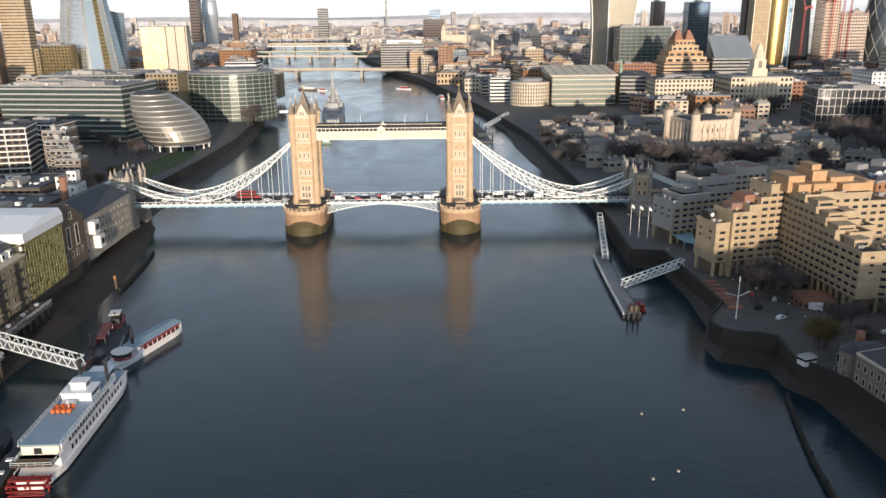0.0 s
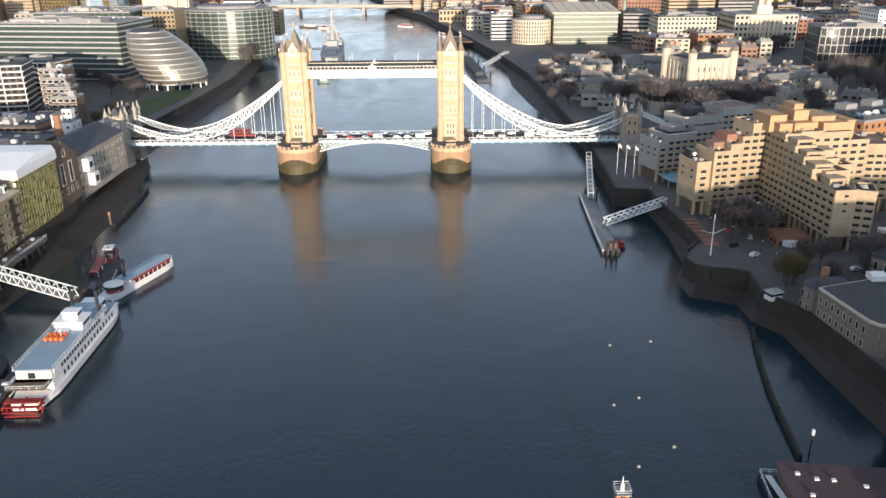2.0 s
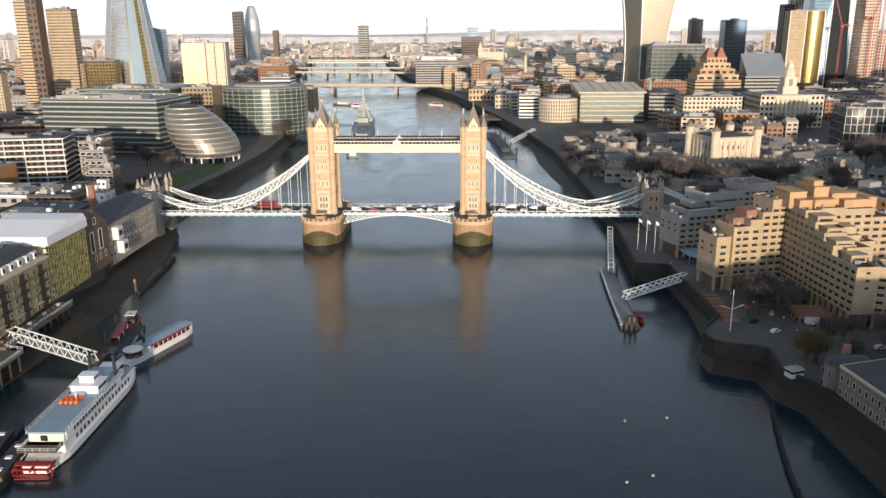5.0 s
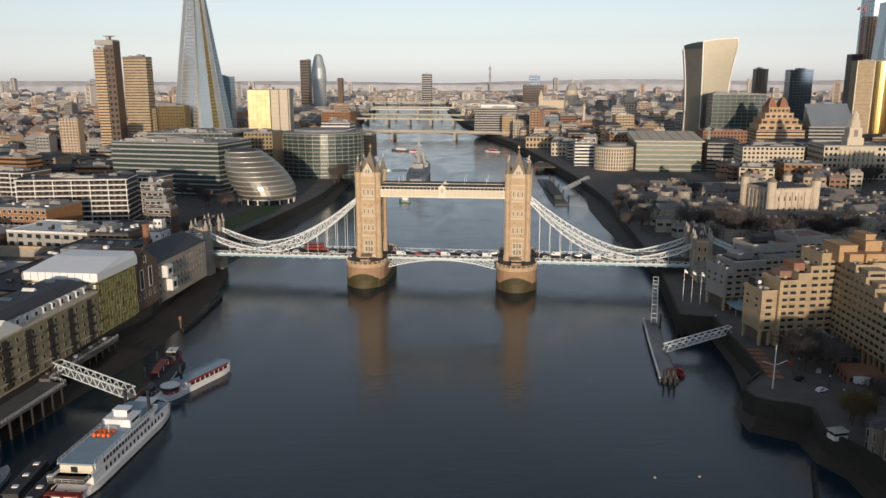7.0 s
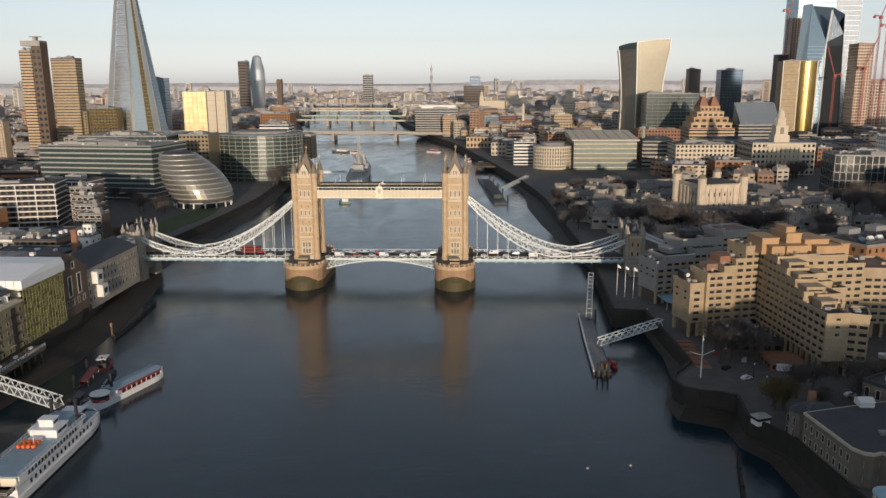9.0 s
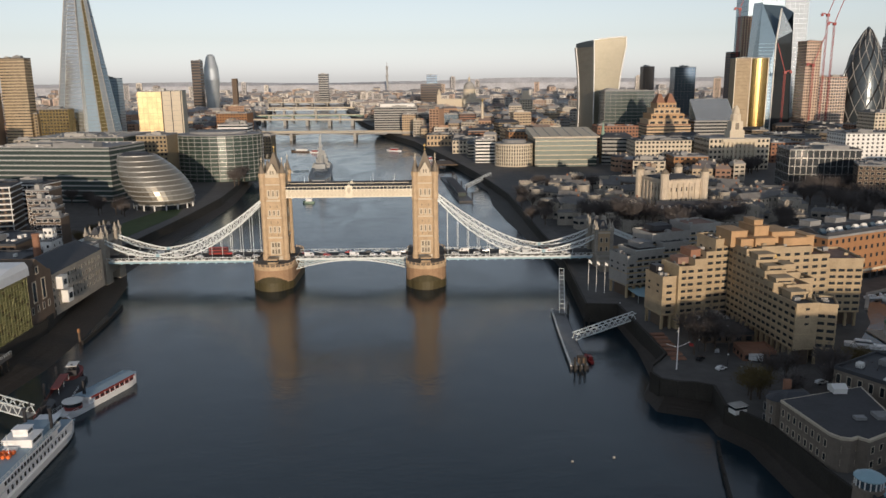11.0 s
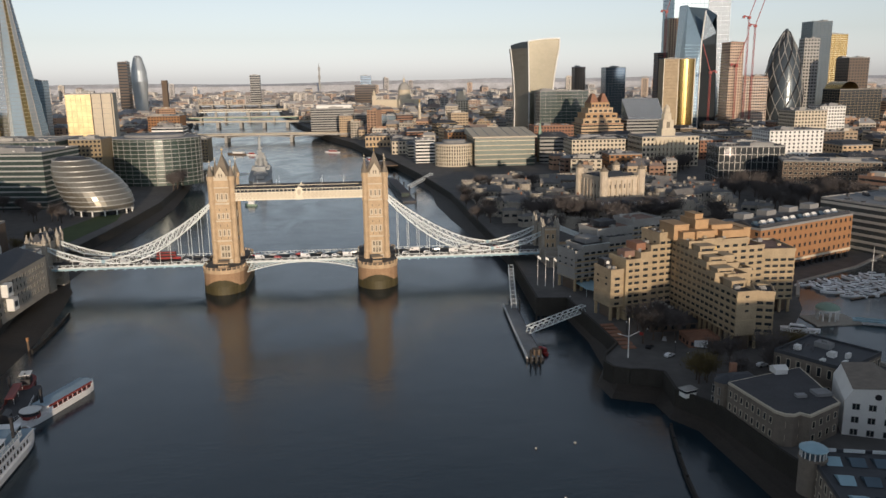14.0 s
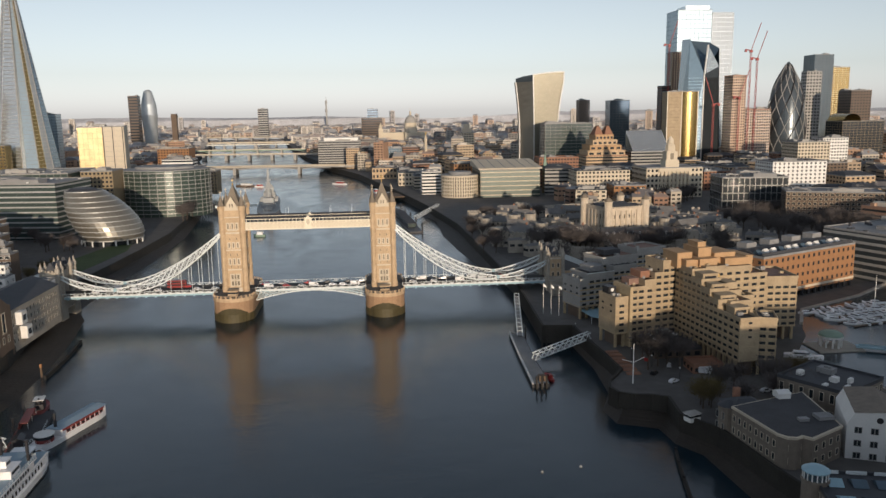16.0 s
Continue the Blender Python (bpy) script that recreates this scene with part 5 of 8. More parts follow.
# rear wing in grey concrete, the grey chosen to paint in its shade
t = hotel_wing((135.5, -76), 20, [(0, 5, 27.4), (5, 20, 29.6), (20, 34, 32)], 15, wall=CONC_G)
part("roof_hut", Shape().box(8, 16, 3, 12, 30.6, 33.4), ROOF_G, t)
part("canopy_rail", Shape().box(4, 20, -0.6, -0.3, 30.4, 30.8), STEEL_W, t)
t = hotel_wing((150, -64), 20, [(0, 22, 35.4), (22, 40, 38)], 16, wall=CONC_G)
part("roof_hut", Shape().box(4, 14, 4, 12, 36.4, 39), ROOF_D, t)
block("hotel_podium", "low brown podium with terrace roof", 150, 170, -140, -112, 11.5, BRICK_D, "grid", 3.5, 4, plant=1, roof=ROOF_D)
block("entrance_lodge", "low round-roofed lodge on the quay", 158, 170, -160, -150, 11, BRICK_R, "grid", 3, 3, plant=0, roof=BRICK_R)

# warehouse and docks behind the hotel
t = block("dock_warehouse", "orange brick dockside warehouse on a colonnade", 227, 307, -44, -16, 32, BRICK_O, "grid", 4.4, 4.4, z0=13, turn=25.5, fill=0.38, tall=0.42, frame_mat=BRICK_O, plant=0)
part("roof_vault", Shape().gable(-38, 38, -9, 9, 32.2, 35), ROOF_D, t)
for k in range(12):
    part("roof_light", Shape().gable(-37 + k * 6.2, -33.5 + k * 6.2, -8.4, -4.6, 33.0, 35.2), WHITE if k % 3 else GLASS_B, t)
for k in range(4):
    part("plant_room", Shape().box(-34 + k * 19, -26 + k * 19, 1.5, 8, 33, 37.4), ROOF_G, t)
part("roof_rail", Shape().box(-39, 39, -12.5, -12, 32.9, 34.4), SLATE, t)
part("base_band", Shape().box(-40.2, 40.2, -14.3, -14.0, 12.2, 13.4), STONE_PALE, t)
for k in range(15):
    part("column", Shape().lathe(-38 + k * 5.4, -13.4, [(0.8, 7), (0.8, 13)], 8), DARK, t)
block("dock_office", "long dark glass office with pale floor bands beside the dock", 318, 400, -22, 28, 36, GLASS_D, "bands", 3.8, turn=22, glass=SILVER, tall=0.4, roof=ROOF_G, plant=4)
basin = Shape().prism([(206, -148), (216, -178), (226, -200), (420, -200), (420, -30), (330, -26), (296, -52), (250, -76), (236, -100), (228, -118)], 7.5, 8.08)
solid("dock_water", basin, WATER, "still dark water of the enclosed dock basin", "water", "structure")
for nm, x0, y0, x1, y1 in (("quay", 205, -150, 215, -180), ("quay", 236, -100, 250, -76), ("quay", 250, -76, 296, -52), ("quay", 296, -52, 330, -26), ("quay", 215, -180, 226, -202)):
    solid(nm, Shape().beam((x0, y0, 8.4), (x1, y1, 8.4), 1.6, 1.4), OLDSTONE, "stone quay edge of the dock basin", "quay", "structure")

# brick houses on the near quay
t = thing("quay_house", "grey-brown brick house with stone-edged flat roof and rounded corner", "house", "quay houses")
plan = [(146, -217.5), (149.3, -239), (151.0, -241.5), (153.4, -242.2), (155.6, -241.2), (157.5, -243.2), (170.5, -236), (174, -208.5)]
part("wall", Shape().prism(plan, 6, 17.4), BRICK_G, t)
part("coping", Shape().prism([(159 + (x - 159) * 1.02, -225 + (y + 225) * 1.02) for x, y in plan], 17.2, 17.9), STONE_PALE, t)
part("roof", Shape().prism([(159 + (x - 159) * 0.97, -225 + (y + 225) * 0.97) for x, y in plan], 17.5, 18.0), ROOF_D, t)
part("roof_hatch", Shape().box(166, 171, -232, -228, 18, 19.0).box(160, 163, -232, -230, 18, 18.8), ROOF_G, t)
part("roof_lantern", Shape().box(163, 167, -214, -210, 18, 19.6).gable(162.8, 167.2, -214.2, -209.8, 19.6, 20.6), WHITE, t)
windows(t, (146, -217.5), (149.3, -239), (10.5, 14.5), 8, 1.0, 1.9, STONE_PALE, surround=0.14)
windows(t, (151.0, -241.5), (155.6, -241.2), (10.5, 14.5), 3, 0.8, 1.8, STONE_PALE, surround=0.12)
windows(t, (157.5, -243.2), (170.5, -236), (10.5, 14.5), 4, 1.3, 1.8, STONE_PALE, surround=0.14)
TAKEN += [(140, 205, -262, -185), (135, 260, -330, -262)]
t = thing("bow_front_house", "small brick house with bowed bay and slate roof", "house", "quay houses")
part("wall", Shape().box(147, 158, -216.5, -207, 6, 16.2).lathe(147.5, -212, [(3.2, 6), (3.2, 16.2)], 12), BRICK_G, t)
part("roof", Shape().prism(rect(146.5, 158.4, -217, -206.6), 16.2, 18.4, rect(150, 155, -213, -211)).lathe(147.5, -212, [(3.5, 16.2), (0.3, 18)], 12), SLATE, t)
part("chimney", Shape().box(151, 153, -208.4, -207, 16, 20.2), BRICK_R, t)
windows(t, (143.9, -210), (145.2, -215), (9.6, 13.4), 2, 1.1, 2.3, CONC_G, surround=0.12)
block("quay_house", "brown brick house with dark hipped roof and stone coping", 176, 200, -213, -189, 19.5, BRICK_G, "grid", 4, 3.2, turn=32, frame_mat=STONE_PALE, roof=SLATE, fill=0.36, group="quay houses", plant=1)
t = thing("white_gabled_house", "white rendered gabled house with paired dark windows", "house", "quay houses", at=pose(180, -240, 0, 0, 0, -24))
part("wall", Shape().box(-9, 9, 0, 22, 6, 18.5), WHITE, t)
g = Shape().add([(-9, 0, 18.5), (9, 0, 18.5), (1.5, 0, 23), (-7, 0, 22.2), (-9, 22, 18.5), (9, 22, 18.5), (1.5, 22, 23), (-7, 22, 22.2)], [(0, 1, 2, 3), (7, 6, 5, 4), (3, 7, 4, 0)])
part("gable", g, WHITE, t)
part("roof", Shape().add([(-7.3, -0.4, 22.3), (1.5, -0.4, 23.2), (1.5, 22.4, 23.2), (-7.3, 22.4, 22.3), (9.4, -0.4, 18.6), (9.4, 22.4, 18.6)], [(0, 1, 2, 3), (1, 4, 5, 2)]), BRICK_G, t)
windows(t, (-9, 0), (9, 0), (9.2, 13.0, 17.0), 4, 0.8, 1.7, CONC_G, surround=0.12, edge=0.4)
windows(t, (-8.0, 0), (10.0, 0), (9.2, 13.0, 17.0), 4, 0.8, 1.7, CONC_G, surround=0.12, edge=0.4)
part("round_window", Shape().lathe(0, 0, [(0.9, -0.1), (0.9, 0.1)], 14), DARK, t).matrix_local = Matrix.Translation((-0.5, -0.05, 20.4)) @ Matrix.Rotation(math.pi / 2, 4, "X")
t = block("quay_block", "brown brick block with a glazed blue-grey roof", 141, 196, -305, -266, 16.5, BRICK_G, "grid", 4, 3.5, frame_mat=STONE_PALE, roof=SLATE, turn=-14, plant=0, fill=0.35, group="quay houses")
for k in range(26):
    x, y = -25 + (k % 9) * 5.7, 11 - (k // 9) * 9.5
    part("skylight", Shape().gable(x, x + 3.6, y, y + 5.2, 16.8, 18.0), GLASS_B if k % 3 else STEEL_B, t)
for k in range(8):
    part("roof_rail", Shape().box(-26 + 6.8 * k, -21 + 6.8 * k, 17.4, 17.6, 17.4, 18.3), STEEL_W, t)
part("roof_stair", Shape().box(-8, 4, -12, -4, 16.8, 19.6).box(8, 20, -16, -9, 16.8, 18.6), SLATE, t)
t = thing("roof_cupola", "pale blue glazed round cupola on the quay block roof", "cupola", at=Matrix.Translation((145, -265.5, 0)))
part("drum", Shape().lathe(0, 0, [(3.2, 8), (3.2, 17.2), (3.5, 17.3), (3.5, 17.8)], 16), BRICK_G, t)
for k in range(16):
    q = 2 * math.pi * k / 16
    part("post", Shape().box(-0.12, 0.12, -0.12, 0.12, 17.8, 19.8), WHITE, t).matrix_local = Matrix.Translation((3.0 * math.cos(q), 3.0 * math.sin(q), 0))
part("cupola_glass", Shape().lathe(0, 0, [(2.85, 17.8), (2.85, 19.8)], 16), GLASS_B, t)
part("cupola_roof", Shape().lathe(0, 0, [(3.4, 19.8), (3.4, 20.1), (2, 20.9), (0.3, 21.3)], 16), STEEL_B, t)

# Out-of-view flats, added to shade the quay houses and hotel foot
block("riverside_flats", "tall brown brick flats added out of view downstream to cast shade", 166, 196, -420, -385, 38, BRICK_D, "grid", 3.4, 4, plant=1, far=True)
block("riverside_flats", "tall brown brick flats added out of view downstream to cast shade", 198, 270, -420, -385, 48, BRICK_D, "grid", 3.4, 4, plant=2, far=True)

# ---- the old fortress ----
TAKEN.append((120, 330, 60, 300))
t = thing("stone_keep", "pale stone medieval keep with four domed corner turrets", "castle keep", at=Matrix.Translation((223, 148, 0)) @ Matrix.Rotation(radians(18), 4, "Z"))
part("wall", Shape().box(-17, 17, -16, 16, 8, 35), KEEP, t)
for pa, pb in (((-17, -16), (17, -16)), ((17, -16), (17, 16)), ((17, 16), (-17, 16)), ((-17, 16), (-17, -16))):
    part("battlement", Shape().crenel(pa, pb, 35, 1.5, 0.8, 14), KEEP, t)
part("roof", Shape().gable(-15, 15, -14, 0, 35, 37.6).gable(-15, 15, 0, 14, 35, 37.6), SLATE, t)
for x in (-17, 17):
    for y in (-16, 16):
        tu = part("turret", Shape().lathe(x, y, [(3.0, 8), (3.0, 40), (3.3, 40.2), (3.3, 41)], 10), KEEP, t)
        part("turret_dome", Shape().lathe(x, y, [(2.9, 41), (2.8, 42), (1.8, 43.4), (0.5, 44.2), (0.15, 46)], 10), SPIRE, tu)
for a, b in (((-17, -16), (17, -16)), ((-17, 16), (-17, -16)), ((17, -16), (17, 16))):
    for z in (14, 21, 29):
        windows(t, a, b, (z,), 6, 1.0, 3.0, KEEP, surround=0.25, edge=4)
    for k in range(7):
        d = Vector(b) - Vector(a)
        p = Vector(a) + d * (k + 0.5) / 7 + d.normalized().orthogonal() * 0
        part("buttress", Shape().box(p.x - 0.95, p.x + 0.95, p.y - 0.95, p.y + 0.95, 8, 33.5), KEEP, t)


def rampart(points, z, w=2.6):
    t = thing("curtain_wall", "grey ragstone castle curtain wall with battlements", "castle wall", "castle walls")
    for (xa, ya), (xb, yb) in zip(points, points[1:]):
        part("wall", Shape().beam((xa, ya, z / 2 + 3.5), (xb, yb, z / 2 + 3.5), w, z - 7), OLDSTONE, t)
        d = Vector((xb - xa, yb - ya))
        part("battlement", Shape().crenel((xa, ya), (xb, yb), z, 1.2, w, max(2, int(d.length / 3))), OLDSTONE, t)


rampart([(132, 150), (152, 108), (172, 82), (205, 70), (262, 66)], 15)
rampart([(128, 262), (126, 225), (130, 190), (132, 150)], 14)
rampart([(168, 205), (166, 150), (185, 115), (262, 100), (300, 120)], 17)
rampart([(128, 262), (180, 300), (250, 320), (310, 300)], 16)
for x, y, r, z in ((132, 150, 6, 19), (152, 108, 5, 18), (128, 262, 6, 18), (166, 150, 5, 22), (185, 115, 6, 22), (205, 70, 5, 18), (130, 200, 5, 20), (150, 180, 5, 25), (262, 100, 6, 22), (168, 205, 5, 22), (264, 150, 4, 23), (256, 178, 4, 25), (300, 120, 6, 22), (180, 300, 6, 20), (250, 318, 5, 20)):
    t = thing("wall_tower", "squat grey stone castle wall tower", "castle tower", "castle towers", at=Matrix.Translation((x, y, 0)))
    if r > 5:
        part("wall", Shape().box(-r, r, -r, r, 7, z), OLDSTONE, t)
        for s_ in (-1, 1):
            part("battlement", Shape().crenel((-r, s_ * r), (r, s_ * r), z, 1.3, 0.6, 4), OLDSTONE, t)
    else:
        part("wall", Shape().lathe(0, 0, [(r, 7), (r, z), (r + 0.3, z + 0.2), (r + 0.3, z + 1.3)], 14), OLDSTONE, t)
        part("roof", Shape().lathe(0, 0, [(r - 0.5, z + 1.0), (0.2, z + 2.4)], 14), SLATE, t)
    windows(t, (-r, -r - 0.05), (r, -r - 0.05), (z - 4, z - 8), 2, 0.7, 1.6, STONE_PALE) if r > 5 else None
t = block("barracks", "long castle barracks with black roof and white dormers", 202, 256, 104, 116, 18, OLDSTONE, "grid", 4, 4, turn=-4, plant=0, roof=SLATE)
part("pitched_roof", Shape().gable(-27.5, 27.5, -6.5, 6.5, 18.3, 24), SLATE, t)
for k in range(11):
    part("dormer", Shape().box(-24.5 + k * 4.8, -23 + k * 4.8, -5.4, -2, 19.2, 21.2), WHITE, t)
t = thing("castle_river_gate", "long pale stone castle river gatehouse with battlements and round corner towers", "castle gatehouse", "castle towers", at=pose(148, 132, 0, 0, 0, -38))
part("wall", Shape().box(-19, 19, -6, 6, 6, 19), OLDSTONE, t)
for pa, pb in (((-19, -6), (19, -6)), ((19, -6), (19, 6)), ((19, 6), (-19, 6)), ((-19, 6), (-19, -6))):
    part("battlement", Shape().crenel(pa, pb, 19, 1.3, 0.6, 10), OLDSTONE, t)
part("roof", Shape().gable(-17, 17, -4.5, 4.5, 19, 22), LEAD_G, t)
for x in (-19, 19):
    part("corner_tower", Shape().lathe(x, -6, [(4.2, 6), (4.2, 21), (4.5, 21.2), (4.5, 22.4)], 14), OLDSTONE, t)
windows(t, (-15, -6), (15, -6), (11, 15.5), 6, 0.9, 2.2, STONE_PALE, surround=0.25)
rh = random.Random(5)
for k, (x, y) in enumerate(((146, 140), (150, 220), (170, 240), (196, 230), (270, 190), (285, 150), (290, 210), (240, 220), (275, 128), (215, 262), (160, 270), (205, 195), (310, 170), (182, 160), (255, 205), (268, 160), (300, 190), (300, 235), (270, 255), (188, 132), (150, 165), (325, 205))):
    w, d, z = rh.uniform(14, 26), rh.uniform(9, 14), rh.uniform(15, 20)
    t = block("castle_house", "old stone house with slate roof inside the castle walls", x - w / 2, x + w / 2, y - d / 2, y + d / 2, z, rh.choice((OLDSTONE, KEEP, BRICK_D, OLDSTONE)), "grid", 3.6, 3.6, turn=rh.uniform(-30, 30), plant=0, frame_mat=STONE_PALE, roof=LEAD_G, group="castle houses", fill=0.35, far=True)
    part("pitched_roof", Shape().gable(-w / 2 - 0.3, w / 2 + 0.3, -d / 2 - 0.3, d / 2 + 0.3, z + 0.2, z + 4.5), LEAD_G, t)
    part("chimney", Shape().box(w * 0.3, w * 0.3 + 1.2, -0.6, 0.6, z, z + 6), BRICK_R, t)

# ---- north bank river front and city ----
block("river_office", "pale stepped river-front office with terraces", 97, 121, 520, 560, 36, WHITE, "bands", 3.8)
ring = ring_ellipse(141, 492, 23, 22, 24)
t = thing("round_office", "rounded pale stone office with deep upright windows", "office building")
TAKEN.append((116, 166, 466, 520))
part("wall", Shape().prism(ring, 7, 34), STONE_PALE, t)
for z in (9, 13, 17, 21, 25, 29):
    for k in range(13, 24):
        (xa, ya), (xb, yb) = ring[k], ring[(k + 1) % 24]
        windows(t, (xa, ya), (xb, yb), (z + 1.8,), 2, 1.3, 2.7, STONE_PALE, surround=0.2)
part("roof", Shape().prism(ring_ellipse(141, 492, 22, 21, 24), 34, 34.6).prism(ring_ellipse(141, 492, 14, 13, 20), 34.6, 38), ROOF_G, t)
t = block("green_glass_office", "broad glass office with a wide pale sloping roof", 163, 234, 470, 545, 40, GLASS_Q, "bands", 5, glass=STONE_PALE, tall=0.2, plant=0)
part("sloping_roof", Shape().add([(-38, -40, 41), (38, -40, 41), (38, 38, 41), (-38, 38, 41), (-38, -40, 42.4), (38, -40, 42.4), (38, 38, 48.5), (-38, 38, 48.5)], [(4, 5, 6, 7), (0, 1, 5, 4), (1, 2, 6, 5), (2, 3, 7, 6), (3, 0, 4, 7), (3, 2, 1, 0)]), STONE_PALE, t, "wide pale sloping roof")
for k in range(6):
    part("roof_seam", Shape().beam((-30 + 12 * k, -39, 42.7), (-30 + 12 * k, 37, 48.6), 0.7, 0.5), CONC_G, t)
block("market_hall", "stone fish market hall with arched river front", 36, 79, 760, 800, 25, STONE, "grid", 6, 5, roof=SLATE)
block("custom_house", "long pale stone customs building on the quay", 72, 110, 640, 720, 26, STONE_PALE, "grid", 5, 4.5, roof=SLATE)
t = block("banded_office", "large office with grey horizontal terraces", -64, 16, 1050, 1110, 56, CONC_G, "bands", 4.2, tall=0.45)
part("setback", Shape().box(-30, 35, -10, 28, 56, 62), WHITE, t)
block("glass_office", "dark glass office on the river", 17, 60, 1030, 1080, 44, GLASS, "curtain", 4, 5)
block("stone_office", "tall pale stone river office", -10, 14, 1000, 1040, 45, STONE, "grid", 4, 4)
block("glass_office", "dark glass office on the river", 62, 92, 990, 1040, 44, GLASS_B, "curtain", 4, 5)
block("brick_office", "dark red brick office block", 93, 123, 980, 1020, 46, BRICK_R, "bands", 4)
t = thing("memorial_column", "tall fluted stone column with a gilded urn", "monument", at=Matrix.Translation((131, 930, 0)))
part("pedestal", Shape().box(-4, 4, -4, 4, 7, 20), STONE, t)
part("shaft", Shape().lathe(0, 0, [(2.6, 20), (2.3, 62), (3.2, 62.5), (3.2, 64), (1.6, 64.2), (1.6, 68)], 16), STONE_PALE, t)
part("urn", Shape().lathe(0, 0, [(0.6, 68), (1.8, 71), (0.3, 74)], 10), GOLD, t)
t = block("domed_stone_tower", "pale stone tower with stepped crown", 236, 264, 1300, 1330, 60, STONE_PALE, "grid", 5, 5, plant=0)
part("crown", Shape().box(-10, 10, -10, 10, 60, 70).box(-6, 6, -6, 6, 70, 80), STONE_PALE, t)
t = thing("cathedral", "great domed stone cathedral with twin west towers", "cathedral", at=Matrix.Translation((150, 1830, 0)))
TAKEN.append((30, 210, 1800, 1880))
part("nave", Shape().box(-92, 40, -16, 16, 7, 50).box(-18, 18, -38, 38, 7, 50), STONE_PALE, t)
part("drum", Shape().lathe(0, 0, [(19, 50), (19, 62), (17, 63), (17, 76), (18, 77)], 24), STONE_PALE, t)
part("dome", Shape().lathe(0, 0, [(16.5, 77), (15.8, 84), (12.5, 91), (7, 96), (3, 98)], 24), CONC_G, t)
part("lantern", Shape().lathe(0, 0, [(3, 98), (2.6, 106), (3, 106.5), (0.6, 111), (0.3, 119)], 12), STONE_PALE, t)
for y in (-13, 13):
    part("west_tower", Shape().box(-92, -80, y - 6, y + 6, 7, 62).lathe(-86, y, [(5, 62), (4, 70), (0.4, 78)], 10), STONE_PALE, t)

BRONZE = mat("bronze_tower_glass", (0.25, 0.23, 0.175), 0.34, 0.4, 0.15, 0.03)
t = thing("flared_glass_tower", "tower that flares towards its curved top, bronze glass front", "skyscraper")
TAKEN.append((262, 350, 780, 860))


def flare(z):
    q = (z - 8) / 158
    return 276 + 3 * math.sin(q * 3) - 7.5 * q ** 2, 336 - 5 * math.sin(q * 3.1) + 9.5 * q ** 2


rows = [8 + 145 * k / 16 for k in range(17)]
crown = lambda q: 153 + 14.5 * math.sin(math.pi / 2 * min(1, 0.18 + 0.82 * q)) ** 0.8
for k in range(16):
    (a0, b0), (a1, b1) = flare(rows[k]), flare(rows[k + 1])
    lo, hi = rows[k], rows[k + 1]
    c0, c1 = a0 + (b0 - a0) * 0.30, a1 + (b1 - a1) * 0.30
    part("front_glazing", Shape().add([(c0, 792, lo), (b0, 797, lo), (b1, 797, hi), (c1, 792, hi), (b0, 840, lo), (b1, 840, hi), (a0, 840, lo), (a1, 840, hi)], [(0, 1, 2, 3), (1, 4, 5, 2), (4, 6, 7, 5)]), BRONZE, t)
    part("side_louvres", Shape().add([(a0, 826, lo), (c0, 792, lo), (c1, 792, hi), (a1, 826, hi), (a0, 840, lo), (a1, 840, hi)], [(0, 1, 2, 3), (4, 0, 3, 5)]), GLASS_H, t, "dark louvred flank")
a1, b1 = flare(153)
cap = Shape()
n = 12
for k in range(n + 1):
    q = k / n
    x = a1 + (b1 - a1) * (0.30 + 0.70 * q)
    cap.v += [(x, 792 + 5 * q, 153), (x, 792 + 5 * q, crown(0.3 + 0.7 * q)), (x, 840, crown(0.3 + 0.7 * q)), (x, 840, 153)]
for k in range(n):
    o = 4 * k
    cap.f += [(o, o + 4, o + 5, o + 1), (o + 1, o + 5, o + 6, o + 2), (o + 2, o + 6, o + 7, o + 3)]
o = 4 * n
cap.f += [(o, o + 3, o + 2, o + 1), (0, 1, 2, 3)]
cap.s = [0] * len(cap.f)
part("crown_glazing", cap, BRONZE, t)
fl = Shape()
for k in range(9):
    q = k / 8
    x, y = a1 + (b1 - a1) * 0.30 * q, 826 - 34 * q
    z = 153 + (crown(0.3) - 153) * math.sin(math.pi * (0.12 + 0.38 * q)) ** 0.6
    fl.v += [(x, y, 153), (x, y, z), (x + 3, 840, z), (x + 3, 840, 153)]
for k in range(8):
    o = 4 * k
    fl.f += [(o, o + 4, o + 5, o + 1), (o + 1, o + 5, o + 6, o + 2)]
fl.s = [0] * len(fl.f)
part("flank_arch", fl, GLASS_D, t)
part("rim", Shape().sweep([(a1 + (b1 - a1) * (0.3 + 0.7 * k / 12), 791.6 + 5 * k / 12, crown(0.3 + 0.7 * k / 12)) for k in range(13)], 1.4), WHITE, t)
for k in range(1, 16):
    for j in (0.0, 0.33, 0.66):
        z = rows[k] + j * 9.06
        a, b = flare(z)
        c = a + (b - a) * 0.30
        part("floor_edge", Shape().beam((c, 791.7, z), (b, 796.7, z), 0.3, 0.3), BRONZE, t)
for k in range(9):
    q = 0.30 + 0.70 * k / 8
    line = []
    for z in rows + [0]:
        a, b = flare(z or 153)
        line.append((a + (b - a) * q, 791.5 + 5 * k / 8, z or crown(q)))
    part("fin", Shape().sweep(line, 1.5 if k in (0, 8) else 0.16), WHITE if k in (0, 8) else BRONZE, t)
part("fin", Shape().sweep([(flare(z)[0], 825.6, z) for z in rows], 1.4), WHITE, t)

